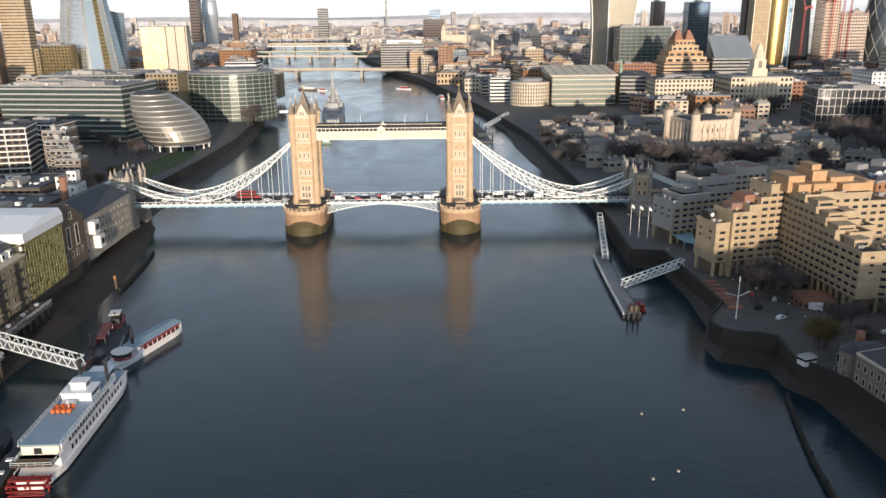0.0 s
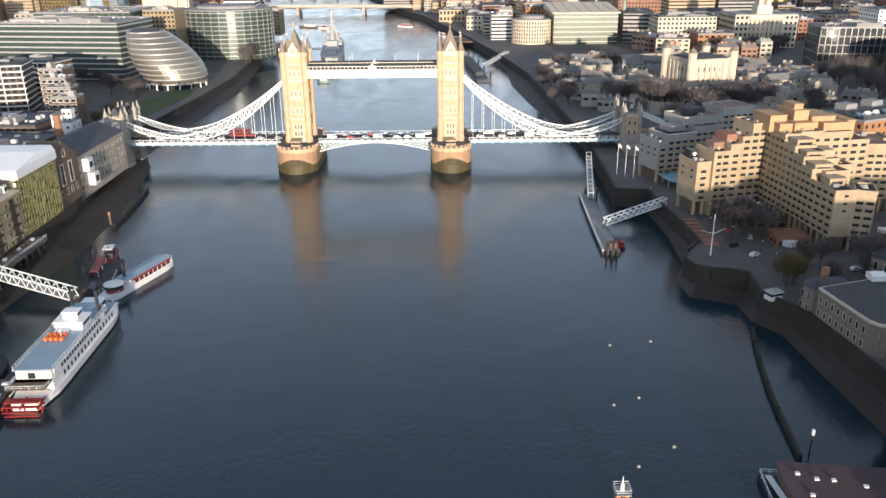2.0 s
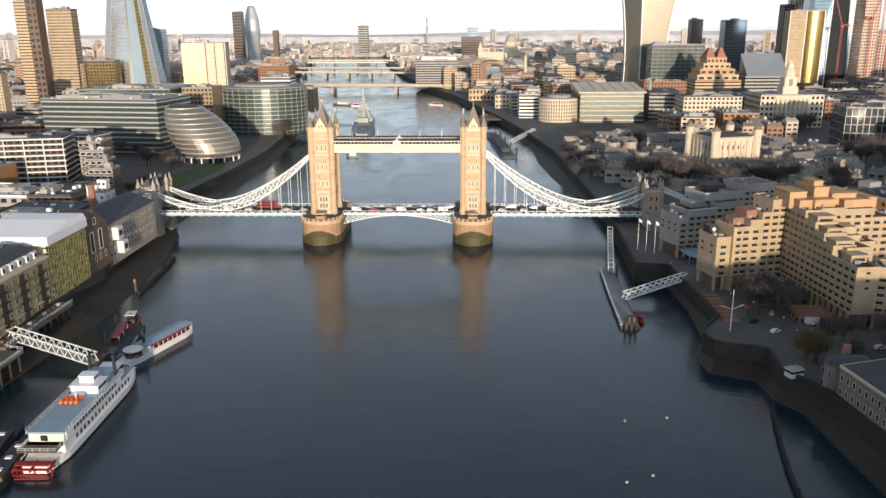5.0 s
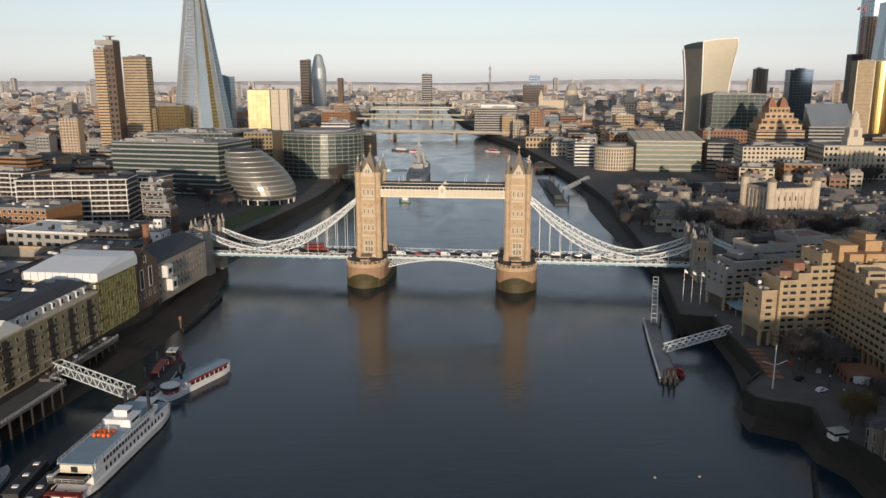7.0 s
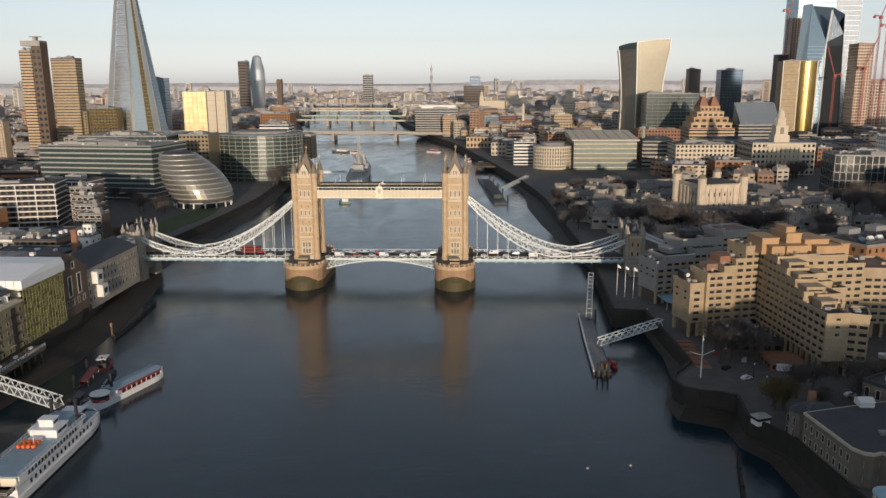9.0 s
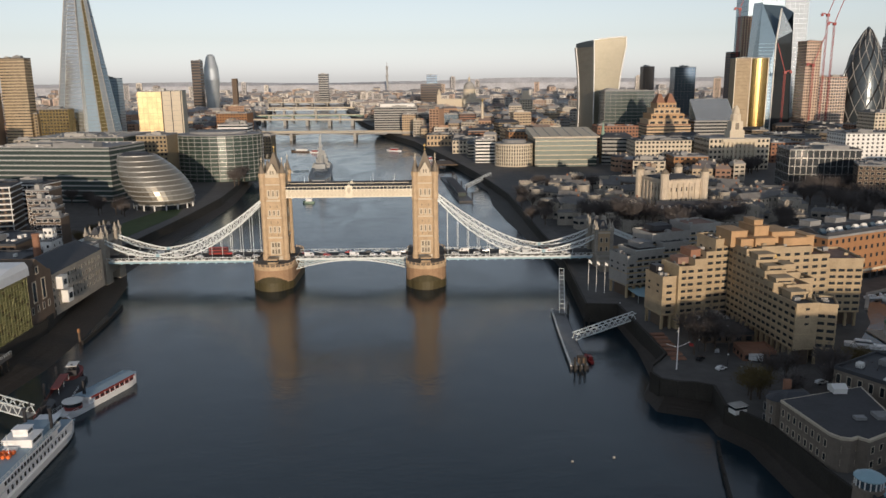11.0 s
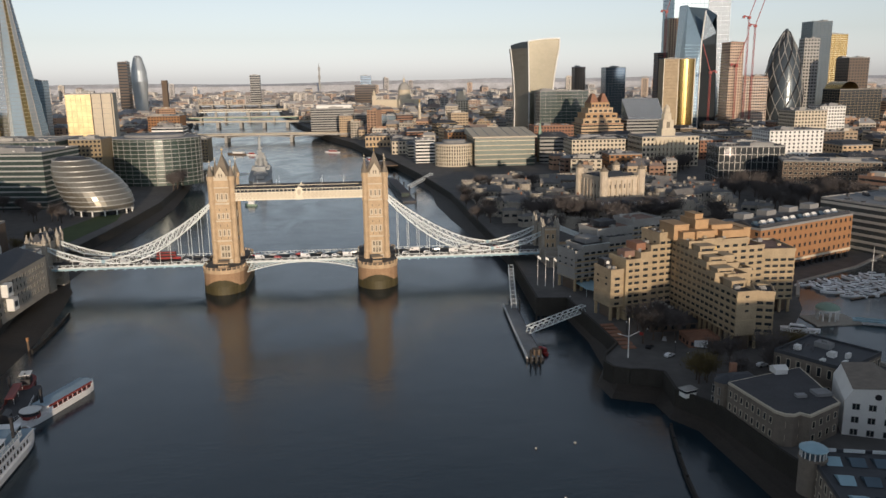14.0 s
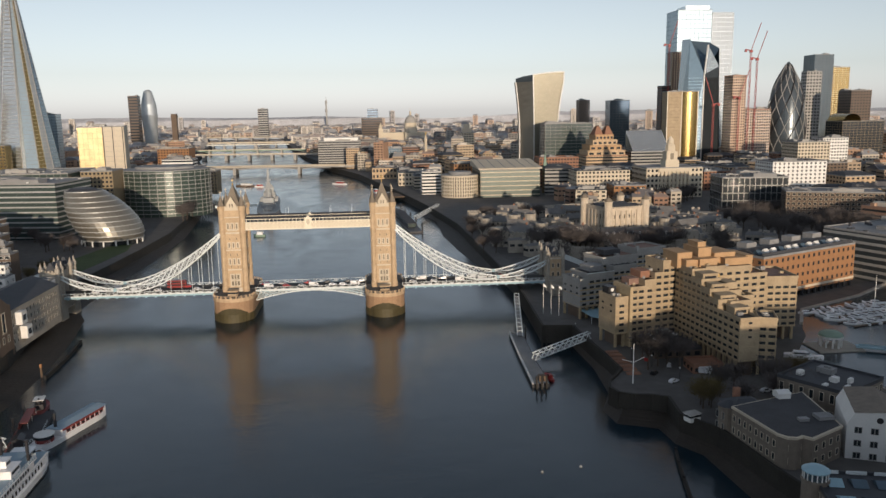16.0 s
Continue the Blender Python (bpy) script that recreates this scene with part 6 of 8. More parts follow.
t = thing("curved_diamond_tower", "bullet-shaped glass tower with spiral dark bands", "skyscraper", at=Matrix.Translation((693, 760, 0)))
TAKEN.append((645, 720, 725, 800))
gp = lambda z: 29.5 * (math.sin(math.pi * min(1, 0.27 + 0.36 * (z - 8) / 85)) if z < 75 else max(0.02, (1 - ((z - 75) / 102.5) ** 1.9)) ** 0.78 * 0.995)
zs = [8 + 169 * k / 40 for k in range(41)]
part("glass_skin", Shape().lathe(0, 0, [(gp(z), z) for z in zs], 48), GLASS_D, t)
for d in (1, -1):
    for k in range(12):
        turn = lambda z: 2 * math.pi * k / 12 + d * (z - 8) / 169 * 2.6
        s = Shape().sweep([(1.01 * gp(z) * math.cos(turn(z)), 1.01 * gp(z) * math.sin(turn(z)), z) for z in zs[:-1]], 3.6 if d > 0 and k % 2 else 0.9, 0.7)
        part("spiral_band" if d > 0 and k % 2 else "diagonal_rib", s, DARK if d > 0 and k % 2 else CONC_G, t)

t = block("gold_office", "office with a curved polished gold glass wall", 489, 538, 735, 757, 133, CONC_T, "none", 30, 12, plant=1)
part("curved_bay", Shape().lathe(11, -9, [(12.5, 8), (12.5, 132.4)], 24, sy=0.55), GLASS_GOLD, t, "curved gold glass bay")
for x in (-24.4, -1.6, 23.6):
    part("edge_rib", Shape().box(x - 0.5, x + 0.5, -11.6, -10.9, 8, 133), CREAM, t)
for k in range(24):
    part("floor_joint", Shape().box(-24, -2, -11.15, -11, 14 + 5 * k, 14.25 + 5 * k), BRICK_D, t)
t = block("tower_under_construction", "concrete core and scaffolding of a tower being built", 560, 590, 905, 928, 203, BRICK_R, "bands", 4, roof=DARK, plant=0)
for k in range(9):
    part("column", Shape().box(-18 + k * 4.4, -17 + k * 4.4, -20.8, -20, 8, 203), CONCRETE, t)
t = block("scaffold_stack", "open steel scaffold floors of a tower being built", 542, 560, 900, 922, 146, DARK, "bands", 4, glass=BRICK_R, tall=0.2, plant=0)
t = block("blue_glass_tower", "tallest pale blue glass skyscraper with stepped top", 600, 664, 985, 1040, 283, GLASS_T, "curtain", 8, 8, frame_mat=GLASS_B, plant=0)
part("upper_block", Shape().box(-15, 30, -20, 22, 283, 292), GLASS_S, t)
block("blue_glass_tower", "pale bright glass skyscraper flank", 665, 706, 985, 1030, 278, GLASS_P, "curtain", 8, 8, frame_mat=GLASS_S, plant=0)
t = thing("angular_glass_tower", "sharply angled blue glass tower with a folded white facet", "skyscraper")
TAKEN.append((520, 600, 755, 820))
s = Shape().add([(530, 762, 8), (556, 760, 8), (592, 772, 8), (592, 815, 8), (530, 815, 8), (536, 770, 214), (560, 768, 160), (588, 780, 200), (585, 812, 212), (540, 812, 216)], [(0, 1, 6, 5), (2, 3, 8, 7), (3, 4, 9, 8), (4, 0, 5, 9), (5, 6, 9), (6, 8, 9), (6, 7, 8)])
part("glass_body", s, GLASS_B, t)
part("dark_facet", Shape().add([(556, 759.8, 8), (592, 771.8, 8), (588, 779.8, 172), (560, 767.8, 160)], [(0, 1, 2, 3)]), GLASS, t)
part("white_facet", Shape().add([(560, 767.6, 160), (588, 779.6, 172), (588, 779.8, 174), (566, 772, 205)], [(0, 1, 2), (0, 2, 3)]), GLASS_S, t)
part("edge_rib", Shape().beam((556, 759.5, 8), (560, 767.5, 160), 1.6).beam((560, 767.5, 160), (566, 771.8, 205), 1.6), WHITE, t)
for k in range(38):
    z = 14 + 5 * k
    part("floor_edge", Shape().beam((530 + 6 * (z - 8) / 206, 761.6 + 8 * (z - 8) / 206, z), (556 + 4 * min(1, (z - 8) / 152), 759.6 + 8 * min(1, (z - 8) / 152), z), 0.4), STEEL_B, t) if z < 158 else None
block("concrete_frame", "pink concrete frame tower under construction", 594, 616, 740, 770, 156, PINK, "grid", 4.2, 3.6, frame_mat=PINK, roof=BRICK_R, fill=0.55, plant=1)
block("concrete_frame", "pink concrete frame block under construction", 616, 658, 740, 770, 104, PINK, "grid", 4.2, 3.6, frame_mat=WHITE, roof=BRICK_R, fill=0.66, tall=0.62, plant=2)
for x, y, z, r in ((552, 898, 212, 60), (618, 735, 190, 70), (630, 738, 178, 60), (560, 730, 110, -70), (603, 735, 120, 75)):
    t = thing("tower_crane", "red luffing tower crane on a building site", "crane", "tower cranes", at=Matrix.Translation((x, y, 0)))
    m = Shape()
    for dx in (-1, 1):
        for dy in (-1, 1):
            m.beam((dx, dy, 8), (dx, dy, z), 0.34)
    for k in range(int((z - 8) / 4)):
        m.beam((-1, -1, 8 + 4 * k), (1, -1, 12 + 4 * k), 0.3)
    part("mast", m, RED, t)
    part("cab", Shape().box(-2, 2, -2, 2, z, z + 4), RED, t)
    part("jib", Shape().beam((0, 0, z + 3), (14 if r > 0 else -14, 0, z + 44), 0.9), RED, t)
    part("counter_jib", Shape().beam((0, 0, z + 3), (-9 if r > 0 else 9, 0, z + 5), 1.4).box(-10 if r > 0 else 7, -7 if r > 0 else 10, -1.5, 1.5, z + 1, z + 4), RED, t)
block("office_tower", "dark slab of a tall bank tower", 905, 944, 1050, 1090, 206, GLASS_D, "curtain", 4, 7, frame_mat=GLASS_B)
# Gold of the sunlit wall is put into the glass colour here.
block("office_tower", "tall tower with a glass wall coloured gold for sunlight", 946, 985, 1060, 1095, 182, GLASS_GOLD, "curtain", 4, 7, frame_mat=CREAM)
block("office_tower", "white-edged tower behind the rounded one", 862, 892, 1000, 1020, 172, CONC_G, "grid", 6, 6)
block("office_tower", "dark brown glass office tower", 890, 928, 900, 940, 134, BRICK_D, "grid", 5, 5)
t = block("vaulted_office", "dark office with a barrel-vaulted gold roof", 752, 819, 700, 745, 84, GLASS, "curtain", 4, 6, frame_mat=BRICK_Y, plant=0)
v = Shape()
for k in range(10):
    a, b = math.pi * k / 10, math.pi * (k + 1) / 10
    v.add([(-18 - 14 * math.cos(q), y, 84 + 12 * math.sin(q)) for q in (a, b) for y in (-22, 22)], [(0, 2, 3, 1)])
part("vault", v, GLASS_GOLD, t)
block("white_office", "white gridded stone office block", 638, 674, 560, 590, 66, WHITE, "grid", 4, 4)
block("tan_office", "tan stone office with curved gables", 581, 624, 520, 560, 63, STONE_PALE, "grid", 4, 4)
block("white_office", "plain white modern office block", 474, 536, 380, 420, 49, WHITE, "grid", 3.8, 5, fill=0.4)
block("framed_office", "glass office in a white projecting frame", 366, 426, 258, 300, 44, GLASS, "grid", 7, 5, frame_mat=SILVER, turn=-9, fill=0.9, tall=0.9, plant=4)
block("dark_office", "dark long office with rows of pale windows", 398, 475, 190, 225, 36, BRICK_D, "grid", 3.8, 4.2, turn=-22, frame_mat=STONE_PALE, far=True)
t = block("stone_headquarters", "curved stone headquarters with a tiered tower", 346, 412, 420, 470, 42, STONE_PALE, "grid", 5, 4.5, plant=0)
part("tower_stage", Shape().box(-8, 8, -17, -1, 42, 50).box(-6.4, 6.4, -15.4, -2.6, 50, 60), STONE_PALE, t)
part("tower_niche", Shape().box(-2, 2, -15.5, -15.38, 51, 58), LEADED, t)
part("tower_top", Shape().lathe(0, -9, [(6, 60), (5.6, 67), (4.2, 68), (3.8, 73), (0.8, 77)], 8), STONE_PALE, t)
for k in range(8):
    part("column", Shape().lathe(-16 + k * 4.6, -26, [(1.1, 20), (0.95, 38)], 10), STONE_PALE, t)
part("pediment", Shape().box(-19, 19, -27.4, -25, 38, 41), STONE_PALE, t)
block("stone_terrace", "long stone office facing the gardens", 268, 330, 430, 470, 40, STONE_PALE, "grid", 4.4, 4.2, roof=SLATE)
t = block("pyramid_office", "stepped brown stone office with terraced tiers and twin gables", 326, 384, 600, 650, 46, STONE, "bands", 4, roof=BRICK_R, plant=0, tall=0.4)
for x0, x1, y0, z0, z1 in ((-26, 26, -22, 46, 53), (-22, 22, -18, 53, 60), (-17, 17, -14, 60, 67), (-12, 13, -10, 67, 74)):
    tier = part("terrace_tier", Shape().box(x0, x1, y0, 22, z0, z1).box(x0 - 0.5, x1 + 0.5, y0 - 0.5, 22.5, z1 - 0.8, z1 + 0.3), BRICK_TAN if z0 % 2 else STONE, t)
    for k in range(5):
        w = (x1 - x0) / 5
        part("tier_window", Shape().box(x0 + w * (k + 0.2), x0 + w * (k + 0.8), y0 - 0.12, y0, z0 + 1.6, z0 + 4.6), GLASS, tier)
for x in (-7, 7):
    part("gable_peak", Shape().prism(rect(x - 6, x + 6, -8, 16), 74, 86, rect(x - 1.5, x + 1.5, -2, 6)), BRICK_R, t)
block("glass_office", "low green glass office block", 296, 368, 720, 760, 88, GLASS_G, "curtain", 5, 8)
block("stone_office", "stone office with gabled attic", 254, 306, 565, 600, 47, BRICK_R, "grid", 4, 4, roof=BRICK_R)
block("office_tower", "brown slab tower with small windows", 557, 584, 1500, 1530, 130, BRICK_D, "grid", 5, 6)
block("glass_tower", "blue-grey glass tower with floor lines", 512, 552, 1100, 1130, 124, GLASS_B, "curtain", 5, 6)
t = block("sloping_glass_office", "office with a sloping grey glass roof", 392, 450, 610, 660, 50, CONC_G, "bands", 4, plant=0)
part("sloped_glass", Shape().add([(-26, -24, 50), (26, -24, 50), (26, 10, 78), (-26, 10, 78), (-26, 10, 50), (26, 10, 50)], [(0, 1, 2, 3), (1, 5, 2), (0, 3, 4), (3, 2, 5, 4)]), GLASS_S, t)
t = thing("church", "brick church with a green copper spire", "church", at=Matrix.Translation((258, 505, 0)))
part("nave", Shape().box(-8, 22, -8, 8, 7, 20).gable(-8, 22, -8.4, 8.4, 20, 25), BRICK_Y, t)
part("tower", Shape().box(-13, -7, -3, 3, 7, 36), BRICK_Y, t)
part("spire", Shape().lathe(-10, 0, [(3.2, 36), (2, 40), (2, 44), (0.2, 58)], 8), COPPER, t)
# distant towers up the river
t = thing("curved_glass_tower", "bulging glass tower far up the south bank", "skyscraper")
part("glass_skin", Shape().lathe(-597, 1900, [(17, 8), (19, 60), (23, 110), (21, 140), (12, 176), (6, 181)], 20, sy=0.7), GLASS_P, t)
block("distant_tower", "brown slab tower far up the south bank", -654, -628, 1900, 1930, 164, BRICK_D, "bands", 8)
t = thing("power_station_chimney", "tall square brick chimney of an old power station", "chimney")
part("shaft", Shape().box(-439, -427, 1500, 1512, 8, 112).box(-440, -426, 1499, 1513, 104, 107), BRICK_D, t)
block("distant_tower", "pale office slab on the skyline", -430, -390, 2900, 2930, 128, CONC_G, "bands", 9)
t = thing("telecom_tower", "slim round communications tower on the skyline", "tower")
part("shaft", Shape().lathe(-235, 4500, [(5, 8), (5, 110), (7.5, 111), (7.5, 130), (4, 131), (4, 160), (6.5, 161), (6.5, 178), (2, 180), (0.8, 205)], 16), CONC_G, t)
block("distant_tower", "glass office slab on the skyline", 25, 62, 2300, 2330, 118, GLASS_B, "bands", 8)
block("distant_tower", "dark broad office on the skyline", 5, 75, 2250, 2280, 88, BRICK_D, "bands", 8)

# ---- bridges up the river ----


def far_bridge(name, label, x0, y0, x1, y1, z, n, arch, material, w=14):
    t = thing(name, label, "bridge")
    d = Vector((x1 - x0, y1 - y0, 0))
    part("deck", Shape().beam((x0, y0, z), (x1, y1, z), w, 2.0), material, t)
    for sg in (-1, 1):
        e = d.normalized().cross(Vector((0, 0, 1))) * sg * w / 2
        part("parapet", Shape().beam((x0 + e.x, y0 + e.y, z + 1.5), (x1 + e.x, y1 + e.y, z + 1.5), 0.5, 1.2), STONE_PALE, t)
    for k in range(1, n + 1):
        p = Vector((x0, y0, 0)) + d * k / (n + 1)
        part("pier", Shape().beam((p.x - 0.01, p.y - w / 2 - 3, 4.0), (p.x, p.y + w / 2 + 3, 4.0), 6.5 if not arch else 5, 2 * z - 8.0), CONC_G, t)
    if arch:
        for k in range(n + 1):
            line = []
            for j in range(11):
                p = Vector((x0, y0, 0)) + d * (k + j / 10) / (n + 1)
                line.append((p.x, p.y, z - 1 - arch * (j / 5 - 1) ** 2))
            part("arch", Shape().sweep(line, w, 1.0), material, t)


far_bridge("road_bridge", "flat pale concrete road bridge over the river", -330, 1030, 20, 1010, 13, 2, 3, CONC_G, 30)
far_bridge("rail_bridge", "railway bridge on rows of round piers", -420, 1500, -90, 1440, 13, 5, 0, CONC_G, 24)
far_bridge("arch_bridge", "pale green iron arch bridge", -460, 1720, -140, 1690, 13, 4, 5, COPPER, 16)
far_bridge("arch_bridge", "arched stone bridge far up the river", -560, 2250, -210, 2210, 14, 4, 6, STONE_PALE, 20)
far_bridge("foot_bridge", "slim footbridge far up the river", -520, 2060, -220, 2040, 14, 2, 0, STEEL_W, 6)
far_bridge("arch_bridge", "wide arch bridge at the bend of the river", -640, 2860, -320, 2800, 13, 4, 6, CONC_G, 26)

# ---- city fabric ----


def shore(pts, y):
    for (xa, ya), (xb, yb) in zip(pts, pts[1:]):
        if min(ya, yb) <= y <= max(ya, yb) and ya != yb:
            return xa + (xb - xa) * (y - ya) / (yb - ya)
    return pts[0][0]


def free(x, y, r):
    if -900 < y < 2970:
        if shore(SOUTH, y) - r - 10 < x < shore(NORTH, y) + r + 10:
            return False
    if abs(y) < 14 + r and abs(x) < 335:
        return False
    return not any(a - r < x < b + r and c - r < y < d + r for a, b, c, d in TAKEN)


TAKEN += [(-150, -125, 60, 240), (-240, -140, 30, 180), (190, 430, -205, -20), (104, 130, -110, 420)]
rc = random.Random(11)
WALLS = [STONE, STONE_PALE, BRICK_Y, BRICK_R, BRICK_D, CONC_G, BRICK_R, BRICK_O, OLDSTONE, STONE, BRICK_D]
LABELS = {STONE: "tan stone city office", STONE_PALE: "pale stone city office", BRICK_Y: "yellow brick building", BRICK_R: "red brick building", BRICK_D: "dark brick building", CONC_G: "grey concrete office", WHITE: "white rendered office", BRICK_O: "orange brick building", OLDSTONE: "grey stone building"}


def near_fill(x0, x1, y0, y1, step, lo, hi, prob=0.85):
    y = y0
    while y < y1:
        x = x0
        while x < x1:
            px, py = x + rc.uniform(-4, 4), y + rc.uniform(-4, 4)
            w, d = rc.uniform(0.5, 0.85) * step, rc.uniform(0.45, 0.8) * step
            if rc.random() < prob and free(px, py, max(w, d) / 2):
                m = rc.choice(WALLS)
                z = rc.uniform(lo, hi)
                style = "grid" if rc.random() < 0.6 else "bands"
                t = block("city_building", LABELS[m] + (" with rows of windows" if style == "grid" else " with window bands") + " and a flat roof", px - w / 2, px + w / 2, py - d / 2, py + d / 2, z, m, style, rc.uniform(3.6, 4.4), rc.uniform(4.6, 6), turn=rc.uniform(-14, 14), roof=rc.choice((ROOF_G, ROOF_D, SLATE, ROOF_G)), frame_mat=rc.choice((m, m, m, STONE_PALE)), group="city buildings", plant=rc.choice((1, 2, 3)), sides="f" if px < 40 else "fl", tall=0.45, far=True)
                if rc.random() < 0.35:
                    part("pitched_roof", Shape().prism(rect(-w / 2, w / 2, -d / 2, d / 2), z + 0.9, z + 4, rect(-w / 3, w / 3, -d / 5, d / 5)), SLATE, t)
            x += step
        y += step


near_fill(-470, -215, 180, 430, 44, 18, 34)
near_fill(-480, -240, -260, 180, 44, 16, 26, 0.9)
near_fill(-470, -170, 430, 700, 52, 22, 42)
near_fill(260, 640, 240, 420, 52, 20, 36, 0.7)
near_fill(110, 620, 500, 760, 50, 24, 46)
near_fill(440, 560, -30, 200, 54, 18, 26, 0.5)


# Far walls and roofs are lightened in base colour to suggest haze.
CITY_FAR = ramp_mat("haze_pale_walls", [(0.5, 0.45, 0.39), (0.45, 0.36, 0.29), (0.58, 0.54, 0.49), (0.42, 0.4, 0.39), (0.62, 0.58, 0.53), (0.48, 0.37, 0.3)])
CITYROOF_FAR = ramp_mat("haze_pale_roofs", [(0.3, 0.29, 0.29), (0.36, 0.31, 0.28), (0.42, 0.41, 0.4), (0.25, 0.25, 0.26)])


def fabric(name, label, cells, mats=(CITY, CITYROOF, GLASS)):
    """Distant streets: boxes with roofs and dark window strips, one mesh."""
    s = Shape()
    v, f, idx = s.v, s.f, s.s
    for x, y, w, d, z, turn, kind in cells:
        c, q = math.cos(turn), math.sin(turn)
        P = lambda a, b, h: (x + a * c - b * q, y + a * q + b * c, h)
        a, b = w / 2, d / 2
        o = len(v)
        v += [P(-a, -b, 6), P(a, -b, 6), P(a, b, 6), P(-a, b, 6), P(-a, -b, z), P(a, -b, z), P(a, b, z), P(-a, b, z)]
        f += [(o, o + 1, o + 5, o + 4), (o + 1, o + 2, o + 6, o + 5), (o + 2, o + 3, o + 7, o + 6), (o + 3, o, o + 4, o + 7)]
        idx += [0] * 4
        o = len(v)
        if kind:
            h = z + min(w, d) * 0.28
            v += [P(-a - 0.3, -b - 0.3, z), P(a + 0.3, -b - 0.3, z), P(a + 0.3, b + 0.3, z), P(-a - 0.3, b + 0.3, z), P(-a * 0.8, 0, h), P(a * 0.8, 0, h)]
            f += [(o, o + 1, o + 5, o + 4), (o + 2, o + 3, o + 4, o + 5), (o + 1, o + 2, o + 5), (o + 3, o, o + 4)]
            idx += [1] * 4
        else:
            v += [P(-a, -b, z), P(a, -b, z), P(a, b, z), P(-a, b, z)]
            f += [(o, o + 1, o + 2, o + 3)]
            idx += [1]
            o = len(v)
            e, g = a * 0.5, b * 0.5
            v += [P(-e, -g, z), P(e * 0.6, -g, z), P(e * 0.6, g, z), P(-e, g, z), P(-e, -g, z + 3), P(e * 0.6, -g, z + 3), P(e * 0.6, g, z + 3), P(-e, g, z + 3)]
            f += [(o, o + 1, o + 5, o + 4), (o + 1, o + 2, o + 6, o + 5), (o + 3, o, o + 4, o + 7), (o + 4, o + 5, o + 6, o + 7)]
            idx += [0] * 4
        if y < 2300:
            # chimneys, tanks and roof huts
            for k in range(3):
                u, t, e = math.sin(x * 3.1 + k * 2.3), math.cos(y * 1.7 + k * 4.1), 0.6 + 0.5 * abs(math.sin(x + y + k))
                o, hb, ht = len(v), z - 0.5, z + (min(w, d) * 0.28 + 1.2 if kind else 1.6 + 1.6 * abs(t))
                ca, cb = a * 0.75 * u, b * (0.25 if kind else 0.75) * t
                if not kind:
                    e *= 2.2
                v += [P(ca - e, cb - e, hb), P(ca + e, cb - e, hb), P(ca + e, cb + e, hb), P(ca - e, cb + e, hb), P(ca - e, cb - e, ht), P(ca + e, cb - e, ht), P(ca + e, cb + e, ht), P(ca - e, cb + e, ht)]
                f += [(o, o + 1, o + 5, o + 4), (o + 1, o + 2, o + 6, o + 5), (o + 3, o, o + 4, o + 7), (o + 4, o + 5, o + 6, o + 7)]
                idx += [0] * 4
        n = max(2, int((z - 8) / 4.2))
        for k in range(1, n):
            h = 8 + (z - 8) * k / n
            m = max(1, int(w / 4.4)) if y < 1400 else max(1, int(w / 7)) if y < 1900 else 1
            for j in range(m):
                xa, xb = -a + w * (j + 0.18) / m, -a + w * (j + 0.8) / m
                o = len(v)
                v += [P(xa, -b - 0.15, h), P(xb, -b - 0.15, h), P(xb, -b - 0.15, h + 1.8), P(xa, -b - 0.15, h + 1.8)]
                f.append((o, o + 1, o + 2, o + 3))
                idx.append(2)
            o = len(v)
            v += [P(-a - 0.15, b * 0.9, h), P(-a - 0.15, -b * 0.9, h), P(-a - 0.15, -b * 0.9, h + 1.8), P(-a - 0.15, b * 0.9, h + 1.8)]
            f.append((o, o + 1, o + 2, o + 3))
            idx.append(2)
    s.k = 1
    solid(name, s, mats, label, "distant buildings", "stuff")


south_cells, north_cells = [], []
y = 640.0
while y < 4650:
    step = 30 + (y - 600) * 0.0085
    half = (y + 430) * 0.80 + 60
    x = -half
    while x < half:
        px, py = x + rc.uniform(-0.3, 0.3) * step, y + rc.uniform(-0.3, 0.3) * step
        w, d = rc.uniform(0.45, 0.95) * step, rc.uniform(0.4, 0.8) * step
        if free(px, py, max(w, d) * 0.55) and rc.random() < 0.93:
            z = 8 + rc.uniform(9, 24) * (1.25 if px > 0 and y < 1900 else 1.0)
            u = rc.random()
            if u > 0.95:
                z += rc.uniform(8, 30)
            if u > 0.992 and y > 1900:
                z, w, d = z + rc.uniform(25, 60), 24, 22
            (south_cells if px < -150 else north_cells).append((px, py, w, d, z, rc.uniform(-0.5, 0.5), rc.random() < 0.5))
        x += step
    y += step
for _ in range(160):
    px, py = rc.uniform(-2900, -520), rc.uniform(-150, 640)
    if free(px, py, 20) and abs(px) < (py + 430) * 0.95 + 60:
        south_cells.append((px, py, rc.uniform(18, 45), rc.uniform(14, 30), 8 + rc.uniform(8, 22), rc.uniform(-0.4, 0.4), rc.random() < 0.5))
for _ in range(420):
    px, py = rc.uniform(430, 1500), rc.uniform(60, 640)
    if free(px, py, 18) and px < (py + 430) * 0.9 + 60:
        north_cells.append((px, py, rc.uniform(18, 42), rc.uniform(14, 30), 8 + rc.uniform(12, 30), rc.uniform(-0.4, 0.4), rc.random() < 0.5))
fabric("city_fabric_south", "dense distant brick and stone streets south of the river", [c for c in south_cells if c[1] < 1700])
fabric("city_fabric_west", "far streets of terraces, coloured paler to carry haze", [c for c in south_cells + north_cells if c[1] >= 1700], (CITY_FAR, CITYROOF_FAR, GLASS))
fabric("city_fabric_north", "dense distant brick and stone streets north of the river", [c for c in north_cells if c[1] < 1700])
rl = random.Random(21)
hill_cells, lodge_cells = [], []
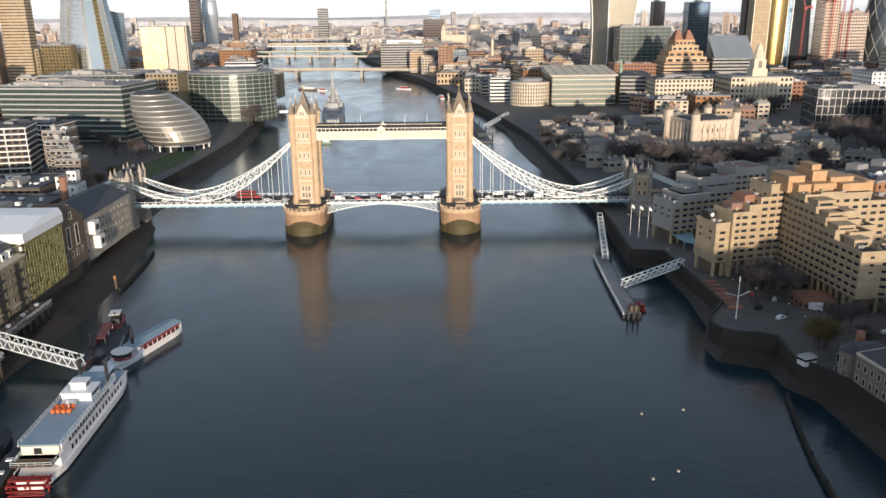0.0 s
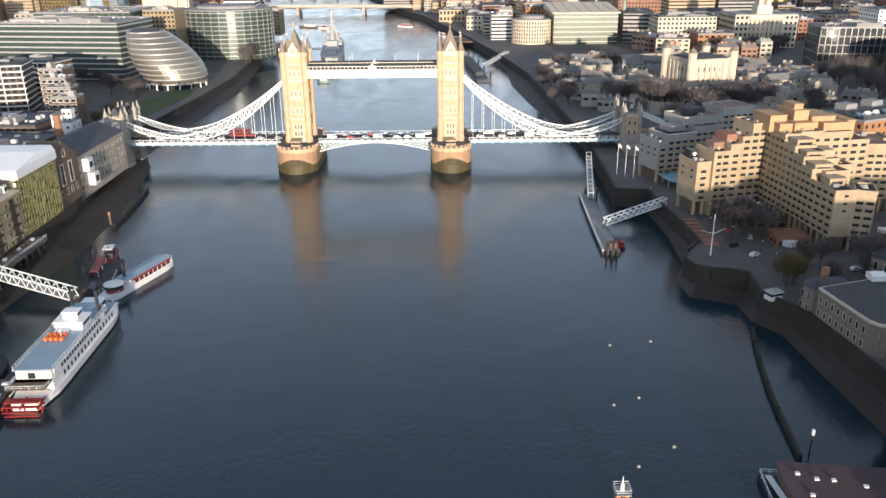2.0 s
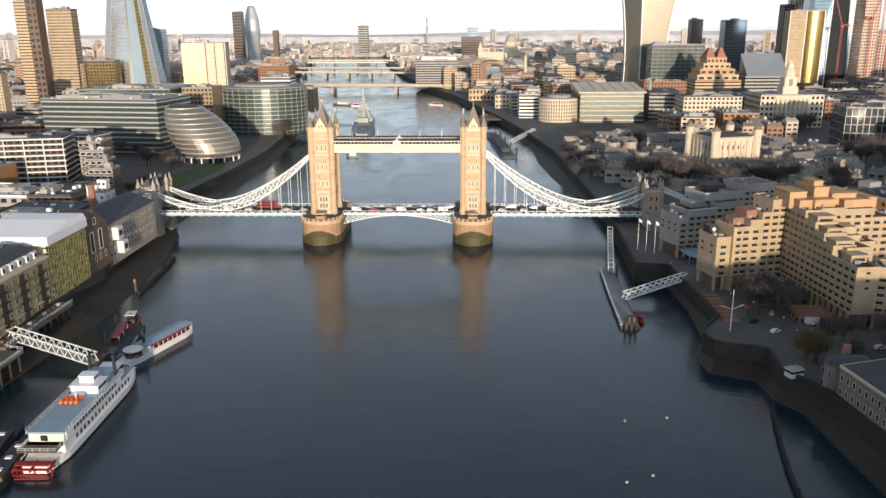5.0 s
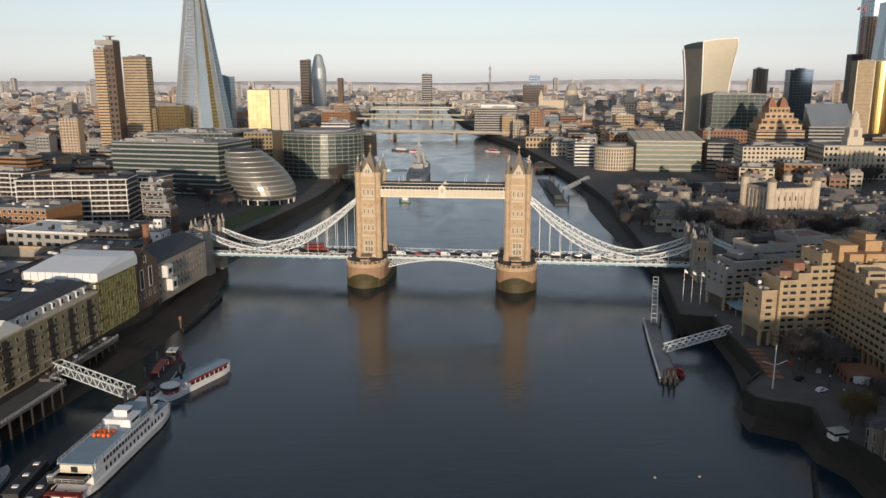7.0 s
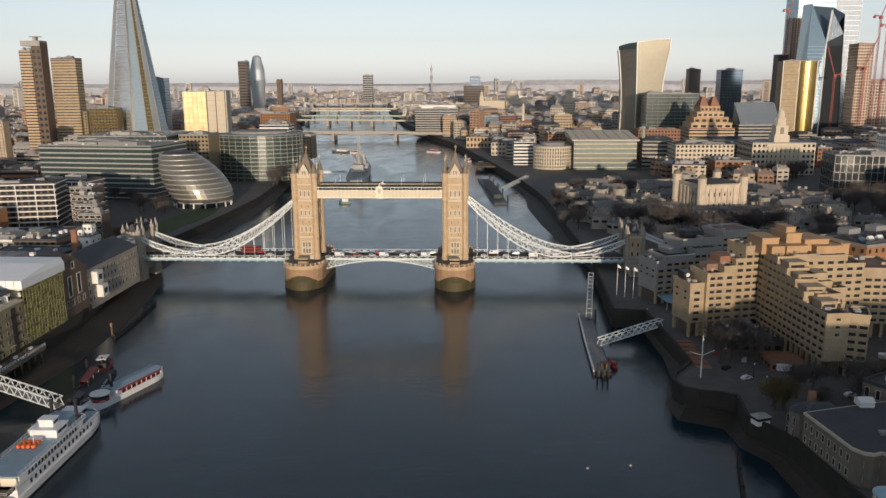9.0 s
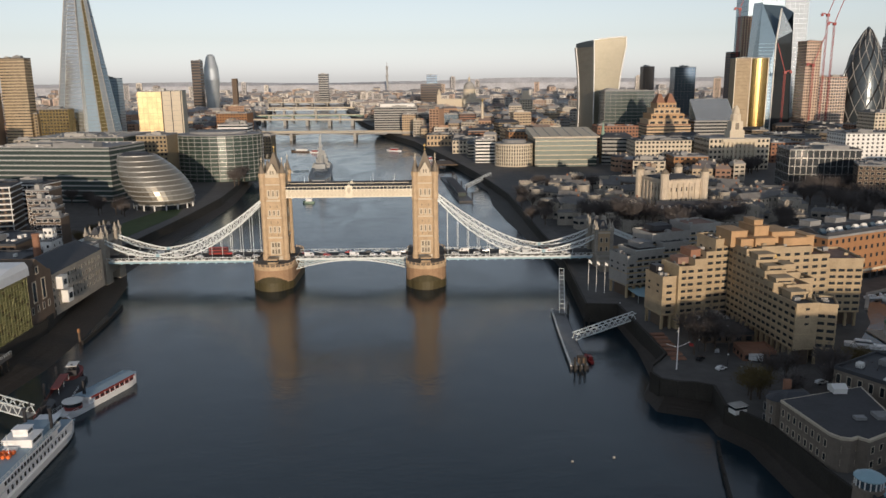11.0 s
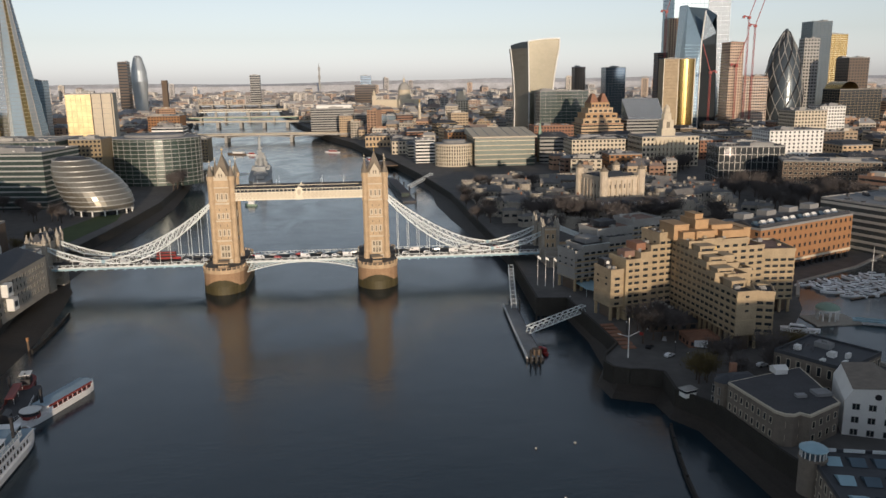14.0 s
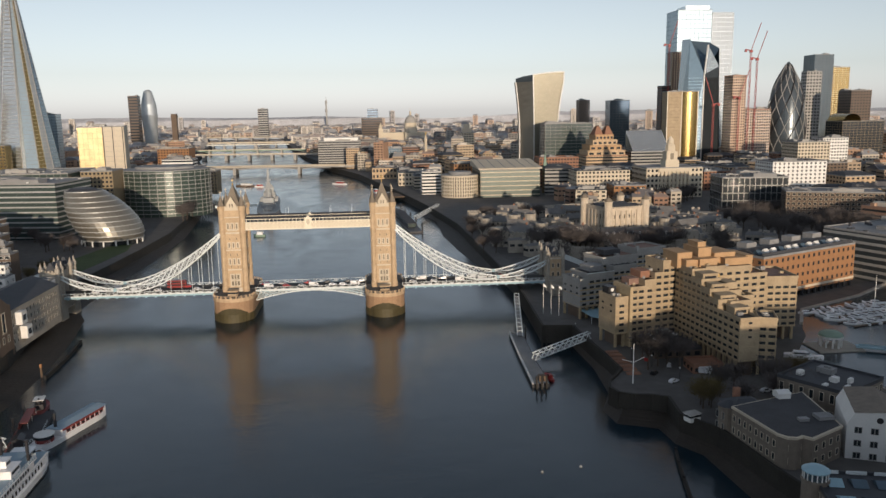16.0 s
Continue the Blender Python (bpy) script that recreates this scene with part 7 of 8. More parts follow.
for _ in range(260):
    px, py = rl.uniform(240, 345), rl.uniform(322, 430)
    w, d = rl.uniform(11, 24), rl.uniform(9, 18)
    if free(px, py, max(w, d) * 0.5) and all(abs(px - c[0]) > (w + c[2]) * 0.55 or abs(py - c[1]) > (d + c[3]) * 0.6 for c in hill_cells):
        hill_cells.append((px, py, w, d, rl.uniform(16, 27), rl.uniform(-0.3, 0.3), rl.random() < 0.6))
fabric("hill_streets", "old brick and stone streets on the hill behind the castle", hill_cells)
for _ in range(500):
    px, py = rl.uniform(136, 325), rl.uniform(84, 296)
    w, d = rl.uniform(7, 17), rl.uniform(6, 10)
    if (px - 223) ** 2 + (py - 148) ** 2 > 34 ** 2 and all(abs(px - c[0]) > (w + c[2]) * 0.62 or abs(py - c[1]) > (d + c[3]) * 0.7 for c in lodge_cells) and not (198 < px < 260 and 98 < py < 122):
        lodge_cells.append((px, py, w, d, rl.uniform(12.5, 19), rl.uniform(-0.6, 0.6), rl.random() < 0.65))
fabric("castle_lodgings", "low grey stone lodgings and stores inside the castle", lodge_cells[:70], (OLDSTONE, LEAD_G, GLASS))
# unseen streets added behind the viewpoint, to shade the near water and quays
back = []
for _ in range(420):
    px, py = rc.uniform(-700, 700), rc.uniform(-1500, -330)
    if (px < -155 or px > 172) and free(px, py, 8):
        back.append((px, py, rc.uniform(20, 40), rc.uniform(16, 30), 8 + rc.uniform(18, 32), rc.uniform(-0.3, 0.3), rc.random() < 0.5))
for k in range(9):
    back.append((158 + k * 24, -332 + k * 3, 22, 32, 34 + (k * 7 % 5), -0.1, False))
    back.append((162 + k * 24, -452, 22, 34, 33 + (k * 5 % 7), -0.1, True))
fabric("city_fabric_east", "brick streets added out of view on both banks to cast shade", back)
# far hills that close the view
hill = Shape()
N = 90
for k in range(N + 1):
    q = math.pi * (0.12 + 0.76 * k / N)
    top = 78 + 26 * noise.noise((k * 0.11, 2.0, 0.0)) + 16 * max(0, 0.5 - abs(k / N - 0.3) * 3)
    for z, r in ((6, 4780), (70, 4840), (top + 14, 4900)):
        hill.v.append((40 + r * math.cos(q), -200 + r * math.sin(q), z))
for k in range(N):
    for j in range(2):
        o = 3 * k + j
        hill.f.append((o, o + 1, o + 4, o + 3))
        hill.s.append(0)
# Haze over the hills is painted as this pale grey base.
HILL = mat("haze_pale_hills", (0.48, 0.48, 0.5), 1.0, 0, 0.4, 0.015)
solid("backdrop", hill, HILL, "low wooded hills on the horizon, coloured pale for haze", "hills", "structure")

# ---- trees ----


def tree_model(seed, h, spread, twig, density=1000):
    r = random.Random(seed)
    t = thing("tree", "bare winter tree with a rounded twiggy crown", "tree", "bare trees")
    s = Shape()
    s.lathe(0, 0, [(0.035 * h, -0.3), (0.025 * h, 0.12 * h), (0.018 * h, 0.4 * h)], 7)
    ends = []
    for k in range(9):
        q, z0 = 2 * math.pi * k / 9 + r.uniform(-0.3, 0.3), h * r.uniform(0.22, 0.42)
        e = Vector((spread * r.uniform(0.45, 0.8) * math.cos(q), spread * r.uniform(0.45, 0.8) * math.sin(q), h * r.uniform(0.55, 0.9)))
        mid = Vector((e.x * 0.45, e.y * 0.45, (z0 + e.z) / 2 + 0.04 * h))
        s.beam((0, 0, z0), mid, 0.016 * h).beam(mid, e, 0.009 * h)
        ends += [mid, e]
        for _ in range(3):
            b = mid + Vector((r.uniform(-1, 1), r.uniform(-1, 1), r.uniform(0.1, 1))) * spread * 0.45
            s.beam(mid, b, 0.007 * h)
            ends.append(b)
    part("trunk", s, BARK, t)
    c = Shape()
    for _ in range(density):
        e = r.choice(ends)
        p = e + Vector((r.gauss(0, 1), r.gauss(0, 1), r.gauss(0.1, 0.8))) * spread * 0.24
        d = Vector((p.x * 0.5 + r.uniform(-1, 1) * spread * 0.4, p.y * 0.5 + r.uniform(-1, 1) * spread * 0.4, abs(r.gauss(0.5, 0.5)) * spread)).normalized()
        ln, w = r.uniform(0.07, 0.17) * h, r.uniform(0.005, 0.012) * h
        sd = d.orthogonal().normalized() * w
        tip = p + d * ln
        f1 = p + d * ln * 0.4 + sd * 9 + d * ln * 0.3
        c.add([p - sd, p + sd, tip], [(0, 1, 2)])
        c.add([p + d * ln * 0.3, p + d * ln * 0.36 + sd * 0.5, f1], [(0, 1, 2)])
    part("crown", c, twig, t)
    return t


models = [tree_model(1, 15, 6.5, TWIG), tree_model(2, 12, 5.2, TWIG), tree_model(3, 9, 4.4, TWIG_G)]
spots = []
rt = random.Random(8)


def grove(k, x0, x1, y0, y1, n):
    for _ in range(n):
        spots.append((k, rt.uniform(x0, x1), rt.uniform(y0, y1)))


grove(0, 150, 172, 96, 120, 6)
grove(1, 126, 136, 128, 150, 3)
grove(0, 200, 290, 75, 98, 14)
grove(1, 135, 200, 255, 290, 10)
grove(0, 172, 200, 95, 128, 12)
grove(1, 114, 124, 100, 250, 5)
grove(1, 122, 150, 165, 200, 6)
grove(0, 150, 200, 30, 60, 8)
grove(0, 330, 400, 375, 412, 16)
grove(0, 330, 440, 90, 240, 70)
grove(1, 262, 330, 20, 60, 14)
grove(1, 280, 330, 330, 400, 10)
grove(1, 142, 158, -158, -134, 7)
grove(2, 140, 152, -198, -184, 4)
grove(2, 182, 200, -184, -172, 7)
grove(1, 155, 185, -200, -180, 8)
grove(1, -215, -175, 140, 180, 5)
grove(1, -290, -225, 190, 225, 6)
grove(2, -185, -165, 60, 120, 5)
grove(0, -150, -145, 300, 400, 4)
used = set()
for k, x, y in spots:
    m = pose(x, y, 8.0, 0, 0, rt.uniform(0, 360)) @ Matrix.Diagonal((1, 1, 1, 1))
    if k in used:
        o = copy_thing(models[k], m)
    else:
        o = models[k]
        o.matrix_basis = m
        used.add(k)
    o.scale = (rt.uniform(0.85, 1.2),) * 3

# ---- boats, piers and quayside things ----


def hull_shape(length, beam, z0, z1, bow=0.22, stern=0.6, sheer=0.8, n=14, flare=1.12):
    """Along +y, the stern at -length/2."""
    s = Shape()
    rows = []
    for k in range(n + 1):
        t = k / n
        w = beam / 2 * min(1, stern + (1 - stern) * min(1, t / 0.15)) * (1 if t < 1 - bow else math.sqrt(max(0.0008, 1 - ((t - 1 + bow) / bow) ** 1.7)))
        y = (t - 0.5) * length
        zt = z1 + sheer * max(0, t - 0.6) ** 2 * 6
        rows.append([(-w, y, zt), (-w / flare, y, z0), (w / flare, y, z0), (w, y, zt)])
    v = [p for r in rows for p in r]
    f = []
    for k in range(n):
        o = 4 * k
        f += [(o, o + 1, o + 5, o + 4), (o + 1, o + 2, o + 6, o + 5), (o + 2, o + 3, o + 7, o + 6), (o + 3, o, o + 4, o + 7)]
    f += [(3, 2, 1, 0), (4 * n, 4 * n + 1, 4 * n + 2, 4 * n + 3)]
    return s.add(v, f)


def railing(parent, points, h=1.1, gap=2.0, material=None, name="railing"):
    s = Shape()
    for a, b in zip(points, points[1:]):
        a, b = Vector(a), Vector(b)
        up = Vector((0, 0, h))
        s.beam(a + up, b + up, 0.1).beam(a + up * 0.5, b + up * 0.5, 0.07)
        n = max(1, int((b - a).length / gap))
        for k in range(n + 1):
            p = a + (b - a) * k / n
            s.beam(p, p + up, 0.09)
    part(name, s, material or STEEL_W, parent)


# paddle cruiser
t = thing("paddle_cruiser", "large white river cruiser with blue-grey roof and red stern paddle", "river boat", "river boats", at=pose(-73.5, -220.5, 0, 0, 0, 1.5) @ Matrix.Diagonal((0.96, 0.94, 1, 1)))
part("hull", hull_shape(66, 11.5, -0.6, 2.8), HULL_W, t)
part("waterline", hull_shape(65.8, 11.35, -0.62, 0.35, sheer=0), DARK, t)
part("lower_cabin", Shape().box(-5.3, 5.3, -26, 24, 2.8, 5.4), HULL_W, t)
part("upper_cabin", Shape().box(-5.1, 5.1, -24, 14, 5.5, 8.0), HULL_W, t)
for x in (-5.75, 5.75):
    part("rubbing_band", Shape().box(x - 0.1, x + 0.1, -29, 22, 2.4, 2.75), HULL_W, t)
    part("bulwark", Shape().box(x * 0.97 - 0.06, x * 0.97 + 0.06, -27, 24, 5.55, 6.3), HULL_W, t)
    part("roof_edge", Shape().box(x * 0.98 - 0.06, x * 0.98 + 0.06, -25, 15, 7.75, 8.3), HULL_W, t)
part("deck_edge", Shape().box(-5.6, 5.6, -27, 26, 5.4, 5.55), DECKBLUE, t)
part("roof_deck", Shape().box(-5.6, 5.6, -25, 15, 8.0, 8.25), DECKBLUE, t, "blue-grey painted roof deck")
for z, y0, y1, n in ((4.2, -20, 20, 16), (6.8, -20, 10, 16)):
    windows(t, (5.3 if z < 5 else 5.1, y0), (5.3 if z < 5 else 5.1, y1), (z,), n, 0.85, 1.2, DARK, surround=0.03)
    windows(t, (-5.3 if z < 5 else -5.1, y1), (-5.3 if z < 5 else -5.1, y0), (z,), n, 0.85, 1.2, DARK, surround=0.03)
part("stern_saloon", Shape().box(-4.9, 4.9, -25.2, -24.1, 5.6, 7.9), CREAM, t)
part("stern_door", Shape().box(-1.6, 0.4, -25.3, -25.2, 5.8, 7.5), GLASS, t)
part("stern_deck", Shape().box(-5.2, 5.2, -31, -25.3, 5.35, 5.55), TIMBER, t)
railing(t, [(-5.2, -25.3, 5.55), (-5.2, -31, 5.55), (5.2, -31, 5.55), (5.2, -25.3, 5.55)])
railing(t, [(5.5, -25, 8.25), (5.5, 15, 8.25), (-5.5, 15, 8.25), (-5.5, -25, 8.25)])
for k in range(10):
    q = 2 * math.pi * k / 10
    part("paddle_board", Shape().box(-4.6, 4.6, -33.4 + 2.2 * math.cos(q) - 0.5, -33.4 + 2.2 * math.cos(q) + 0.5, 1.6 + 2.2 * math.sin(q) - 0.12, 1.6 + 2.2 * math.sin(q) + 0.12), RED, t, "red paddle board")
for x in (-4.7, 0, 4.7):
    part("wheel_arm", Shape().beam((x, -31, 3.2), (x, -35.6, 2.4), 0.4, 0.6).beam((x, -33.4, -0.4), (x, -33.4, 3.8), 0.3), RED, t)
part("wheelhouse", Shape().box(-3, 3, 16, 21, 5.5, 9.0).box(-3.4, 3.4, 15.6, 21.4, 9.0, 9.25), HULL_W, t)
part("wheelhouse_glass", Shape().box(-3.05, 3.05, 15.95, 21.05, 7.4, 8.5), GLASS, t)
part("forward_roof", Shape().box(-3.6, 3.6, 2, 14, 8.25, 10.3).box(-3.9, 3.9, 1.6, 14.4, 10.3, 10.5), (DECKBLUE), t)
for x in (-3.9, 3.9):
    part("funnel", Shape().lathe(x, 13, [(0.55, 8), (0.5, 14), (0.75, 14.2), (0.75, 14.8)], 10), DARK, t)
part("mast", Shape().lathe(0, -6, [(0.12, 8.2), (0.06, 15)], 6).beam((-1.6, -6, 12.5), (1.6, -6, 12.5), 0.1), STEEL_W, t)
for k in range(8):
    x, y = -3.8 + (k % 4) * 1.5, -7.5 + (k // 4) * 2.6
    part("life_raft", Shape().lathe(0, 0, [(0.5, -0.7), (0.6, -0.5), (0.6, 0.5), (0.5, 0.7)], 8), ORANGE, t, "orange life raft canister").matrix_local = Matrix.Translation((x, y, 8.9)) @ Matrix.Rotation(math.pi / 2, 4, "X")
part("bridge_house", Shape().box(-4.2, 4.2, -0.6, 6.2, 8.25, 10.6).box(-4.6, 4.6, -1.0, 6.6, 10.6, 10.8).box(-2.2, 2.2, 1.6, 5.0, 10.8, 12.8).box(-2.5, 2.5, 1.3, 5.3, 12.8, 13.0), HULL_W, t, "white two-tier bridge house")
part("bridge_glass", Shape().box(-4.24, 4.24, 0.2, 5.6, 9.2, 10.1).box(-2.24, 2.24, 1.9, 4.7, 11.4, 12.3), GLASS, t)
part("tender", Shape().box(-3.2, 0.6, -3.4, -1.8, 8.4, 9.2), HULL_W, t)
part("fore_deck", Shape().prism([(-4.6, 24), (4.6, 24), (3.2, 29), (0, 31.6), (-3.2, 29)], 3.2, 3.9), TIMBER, t)

# smaller cruiser
t = thing("river_cruiser", "old white passenger cruiser with blue-grey canopy and maroon wheelhouse", "river boat", "river boats", at=pose(-73.5, -167, 0, 0, 0, -18.5))
part("hull", hull_shape(38, 7.4, -0.5, 1.9, sheer=1.4), HULL_W, t)
part("cabin", Shape().box(-3.2, 3.2, -8, 15, 1.9, 4.1), HULL_W, t)
part("side_band", Shape().box(-3.3, 3.3, -7.5, 14.5, 3.6, 4.3), MAROON, t)
part("canopy", Shape().gable(-3.3, 3.3, -8.5, 16, 4.3, 4.8, "y"), DECKBLUE, t)
windows(t, (3.2, -6), (3.2, 14), (2.9,), 8, 1.5, 0.95, MAROON, surround=0.2)
part("wheelhouse", Shape().lathe(0, -12.5, [(3.0, 1.9), (3.0, 3.0)], 14), MAROON, t, "maroon rounded wheelhouse")
part("wheelhouse_glass", Shape().lathe(0, -12.5, [(2.9, 3.0), (2.9, 4.3)], 14), GLASS, t)
part("wheelhouse_roof", Shape().lathe(0, -12.5, [(3.4, 4.3), (3.4, 4.6), (1, 5.0)], 16), WHITE, t)
part("funnel", Shape().lathe(0, -7, [(0.55, 4.4), (0.5, 9.6), (0.7, 9.8)], 10), DARK, t)
part("fore_deck", Shape().prism([(-2.9, 15), (2.9, 15), (0.4, 19.2), (-0.4, 19.2)], 2.2, 2.5), TIMBER, t)
railing(t, [(-3.5, -18, 1.9), (-3.5, -14, 1.9)])
railing(t, [(3.5, -18, 1.9), (3.5, -14, 1.9)])

# landing stage with a tug
t = thing("landing_stage", "grey steel floating landing stage with rails", "pontoon", at=pose(-86.5, -168, 0, 0, 0, 12))
part("float", Shape().box(-4.6, 4.6, -19, 19, -0.5, 1.3), DARK, t)
part("deck", Shape().box(-4.4, 4.4, -18.8, 18.8, 1.3, 1.45), ROOF_D, t)
railing(t, [(-4.3, -18.5, 1.45), (-4.3, 18.5, 1.45)], material=MAROON)
part("waiting_shelter", Shape().box(-4.2, -1.2, 2, 17, 3.6, 3.8).box(-4.2, -4.05, 2, 17, 1.45, 3.6), MAROON, t, "maroon-roofed waiting shelter")
for y in (2.3, 9.5, 16.7):
    part("shelter_post", Shape().box(-1.4, -1.25, y - 0.1, y + 0.1, 1.45, 3.6), STEEL_W, t)
railing(t, [(4.3, -18.5, 1.45), (4.3, 6, 1.45)])
part("ticket_hut", Shape().box(-3, 0.5, -15, -10, 1.45, 4.0).gable(-3.3, 0.8, -15.3, -9.7, 4.0, 4.9, "y"), DARK, t)
for y in (-17, 0, 17):
    part("mooring_post", Shape().lathe(-5.4, y, [(0.45, -1), (0.45, 6.5), (0.1, 7)], 8), DARK, t)
t = thing("tug", "small dark red tug with a white-roofed cabin", "tug boat", "river boats", at=pose(-92, -146, 0, 0, 0, 12))
part("hull", hull_shape(14, 5, -0.4, 1.6, sheer=1), MAROON, t)
part("cabin", Shape().box(-1.6, 1.6, -3, 2, 1.5, 3.8).box(-1.2, 1.2, -0.5, 1.8, 3.8, 5.4), DARK, t)
part("cabin_roof", Shape().box(-1.9, 1.9, -3.2, 2.2, 5.4, 5.6), WHITE, t)
part("funnel", Shape().lathe(0, -2, [(0.4, 3.8), (0.35, 6)], 8), DARK, t)
for nm, lb, x, y, l, w, m1, m2, a in (("barge", "dark green moored houseboat barge", -81.5, -246, 30, 5.2, DARK, TWIG_G, 8), ("barge", "black moored barge with white rail", -89.5, -240, 32, 5.6, DARK, ROOF_D, 10), ("barge", "dark blue and red moored barge", -97, -250, 28, 5, NAVY, BRICK_R, 10), ("barge", "black moored barge with red cabin", -104, -244, 26, 5, DARK, BRICK_R, 8)):
    t = thing(nm, lb, "barge", "moored barges", at=pose(x, y, 0, 0, 0, a))
    part("hull", hull_shape(l, w, -0.4, 1.5, sheer=0.8), m1, t)
    part("cabin", Shape().box(-w * 0.36, w * 0.36, -l * 0.38, l * 0.2, 1.5, 2.9), m2, t)
    part("cabin_roof", Shape().box(-w * 0.4, w * 0.4, -l * 0.4, l * 0.22, 2.9, 3.1), ROOF_D, t)
    for y in (-0.3, -0.1, 0.1):
        part("hatch", Shape().box(-0.8, 0.8, y * l, y * l + 1.2, 3.1, 3.5), WHITE, t)


def truss_gangway(a, b, w, h, label):
    t = thing("gangway", label, "gangway", "gangways")
    a, b = Vector(a), Vector(b)
    d = (b - a)
    side = d.cross(Vector((0, 0, 1))).normalized() * w / 2
    up = Vector((0, 0, h))
    part("floor", Shape().beam(a, b, w, 0.25), ROOF_G, t)
    n = 10
    for sg in (-1, 1):
        p, q = a + side * sg, b + side * sg
        part("bottom_chord", Shape().beam(p, q, 0.35), STEEL_W, t)
        part("top_chord", Shape().beam(p + up, q + up, 0.35), STEEL_W, t)
        for k in range(n):
            u, v = p + (q - p) * k / n, p + (q - p) * (k + 1) / n
            m = (u + v) / 2
            part("diagonal", Shape().beam(u, m + up, 0.24).beam(m + up, v, 0.24), STEEL_W, t)
    for k in range(n + 1):
        m = a + d * k / n + up
        part("cross_tie", Shape().beam(m + side, m - side, 0.2), STEEL_W, t)


truss_gangway((-121, -177, 7.8), (-87, -188, 3.2), 3.6, 3.2, "white steel lattice gangway down to the landing stage")
truss_gangway((131.5, -107, 8.0), (103.5, -119.5, 3.2), 2.6, 2.6, "white lattice gangway between quay and floating pontoon")
truss_gangway((113, -28, 8.4), (104.6, -82, 3.0), 2.4, 2.4, "long white lattice gangway beside the quay wall")
truss_gangway((106, 396, 8.0), (78, 335, 3.5), 3.0, 2.6, "covered pale gangway of the upstream pier")

# timber jetty in front of the wharf
t = thing("riverside_jetty", "timber and concrete jetty on piles with a white rail", "jetty")
part("deck", Shape().box(-124, -111.4, -340, -187, 6.2, 7.0), PAVING, t)
part("terrace", Shape().box(-124, -117.5, -187, -141, 6.6, 8.1), PAVING, t)
railing(t, [(-117.6, -141, 8.1), (-117.6, -187, 8.1), (-111.5, -187, 7.0), (-111.5, -330, 7.0)], gap=1.6)
for k in range(26):
    part("support_post", Shape().lathe(-112.2, -189 - k * 5.5, [(0.4, -2), (0.4, 6.3)], 8), POST_D, t)
for k in range(10):
    part("support_post", Shape().lathe(-118.2, -143 - k * 4.6, [(0.4, -2), (0.4, 6.7)], 8), POST_D, t)
for k in range(12):
    part("planter", Shape().box(-121.5, -120.5, -146 - k * 3.4, -144.4 - k * 3.4, 8.1, 8.9), WHITE if k % 3 == 0 else TIMBER, t)


def groyne(points, label, z=1.6):
    t = thing("groyne", label, "groyne", "timber groynes")
    for (xa, ya), (xb, yb) in zip(points, points[1:]):
        part("baulk", Shape().beam((xa, ya, z / 2 - 0.4), (xb, yb, z / 2 - 0.4), 0.8, z + 0.8), POST_D, t)
        part("support_post", Shape().lathe(xa, ya, [(0.5, -1), (0.5, z + 0.5)], 8), POST_D, t)


groyne([(-105, -109), (-105.5, -95), (-106.5, -80), (-108, -66), (-109.5, -54)], "long dark timber groyne on the muddy foreshore")
groyne([(131, -211), (128.5, -220), (126, -230), (123, -243), (120.8, -255.5), (118, -275)], "curved dark timber groyne in the dock mouth")
t = thing("marker_post", "timber marker post with an orange top on the foreshore", "post")
part("post", Shape().lathe(-108, -105, [(0.5, -1), (0.45, 4.4)], 8), TIMBER, t)
part("topmark", Shape().box(-108.45, -107.55, -105.45, -104.55, 4.4, 6.0), BRICK_O, t)
t = thing("marker_post", "thin pale marker post in the dock mouth", "post")
part("post", Shape().lathe(121.5, -272, [(0.2, -1), (0.16, 5)], 8), DARK, t)
part("topmark", Shape().box(121.2, 121.8, -272.3, -271.7, 5, 6.4), WHITE, t)

for k, (x, y) in enumerate(((85.5, -218.6), (98.2, -216.5), (87.2, -247.7), (79.9, -251.0), (90.4, -269.4), (80.2, -276.7))):
    t = thing("mooring_buoy", "small pale grey round mooring buoy on the water", "buoy", "mooring buoys", at=Matrix.Translation((x, y, 0)))
    part("float", Shape().lathe(0, 0, [(0.2, -0.3), (0.42, 0.0), (0.42, 0.25), (0.18, 0.5)], 10), CONC_G, t)
    part("ring", Shape().box(-0.08, 0.08, -0.15, 0.15, 0.5, 0.8), DARK, t)
t = thing("navigation_dolphin", "orange timber dolphin with a white railed lantern", "navigation mark", at=Matrix.Translation((73, -290.5, 0)))
for x in (-0.9, 0.9):
    for y in (-0.9, 0.9):
        part("support_post", Shape().lathe(x, y, [(0.5, -2), (0.45, 4.2)], 8), ORANGE, t)
part("platform", Shape().box(-1.7, 1.7, -1.7, 1.7, 4.2, 4.5), ROOF_G, t)
railing(t, [(-1.6, -1.6, 4.5), (1.6, -1.6, 4.5), (1.6, 1.6, 4.5), (-1.6, 1.6, 4.5), (-1.6, -1.6, 4.5)])
part("lantern", Shape().lathe(0, 0, [(0.5, 4.5), (0.4, 6.2), (0.15, 6.4), (0.08, 8)], 8), WHITE, t)
t = thing("floating_pier_house", "floating pier building with a dark maroon flat roof and vents", "pier building", at=pose(106.8, -281.2, 0, 0, 0, -7))
part("float", Shape().box(-1, 30, -26, 0, -0.5, 1.4), DARK, t)
part("wall", Shape().box(2.5, 28, -25, -0.8, 1.4, 4.8), BRICK_D, t)
part("roof", Shape().box(2, 28.5, -25.5, -0.4, 4.8, 5.1), mat("maroon_felt", (0.075, 0.05, 0.055), 0.85, 0, 0.25, 0.3), t)
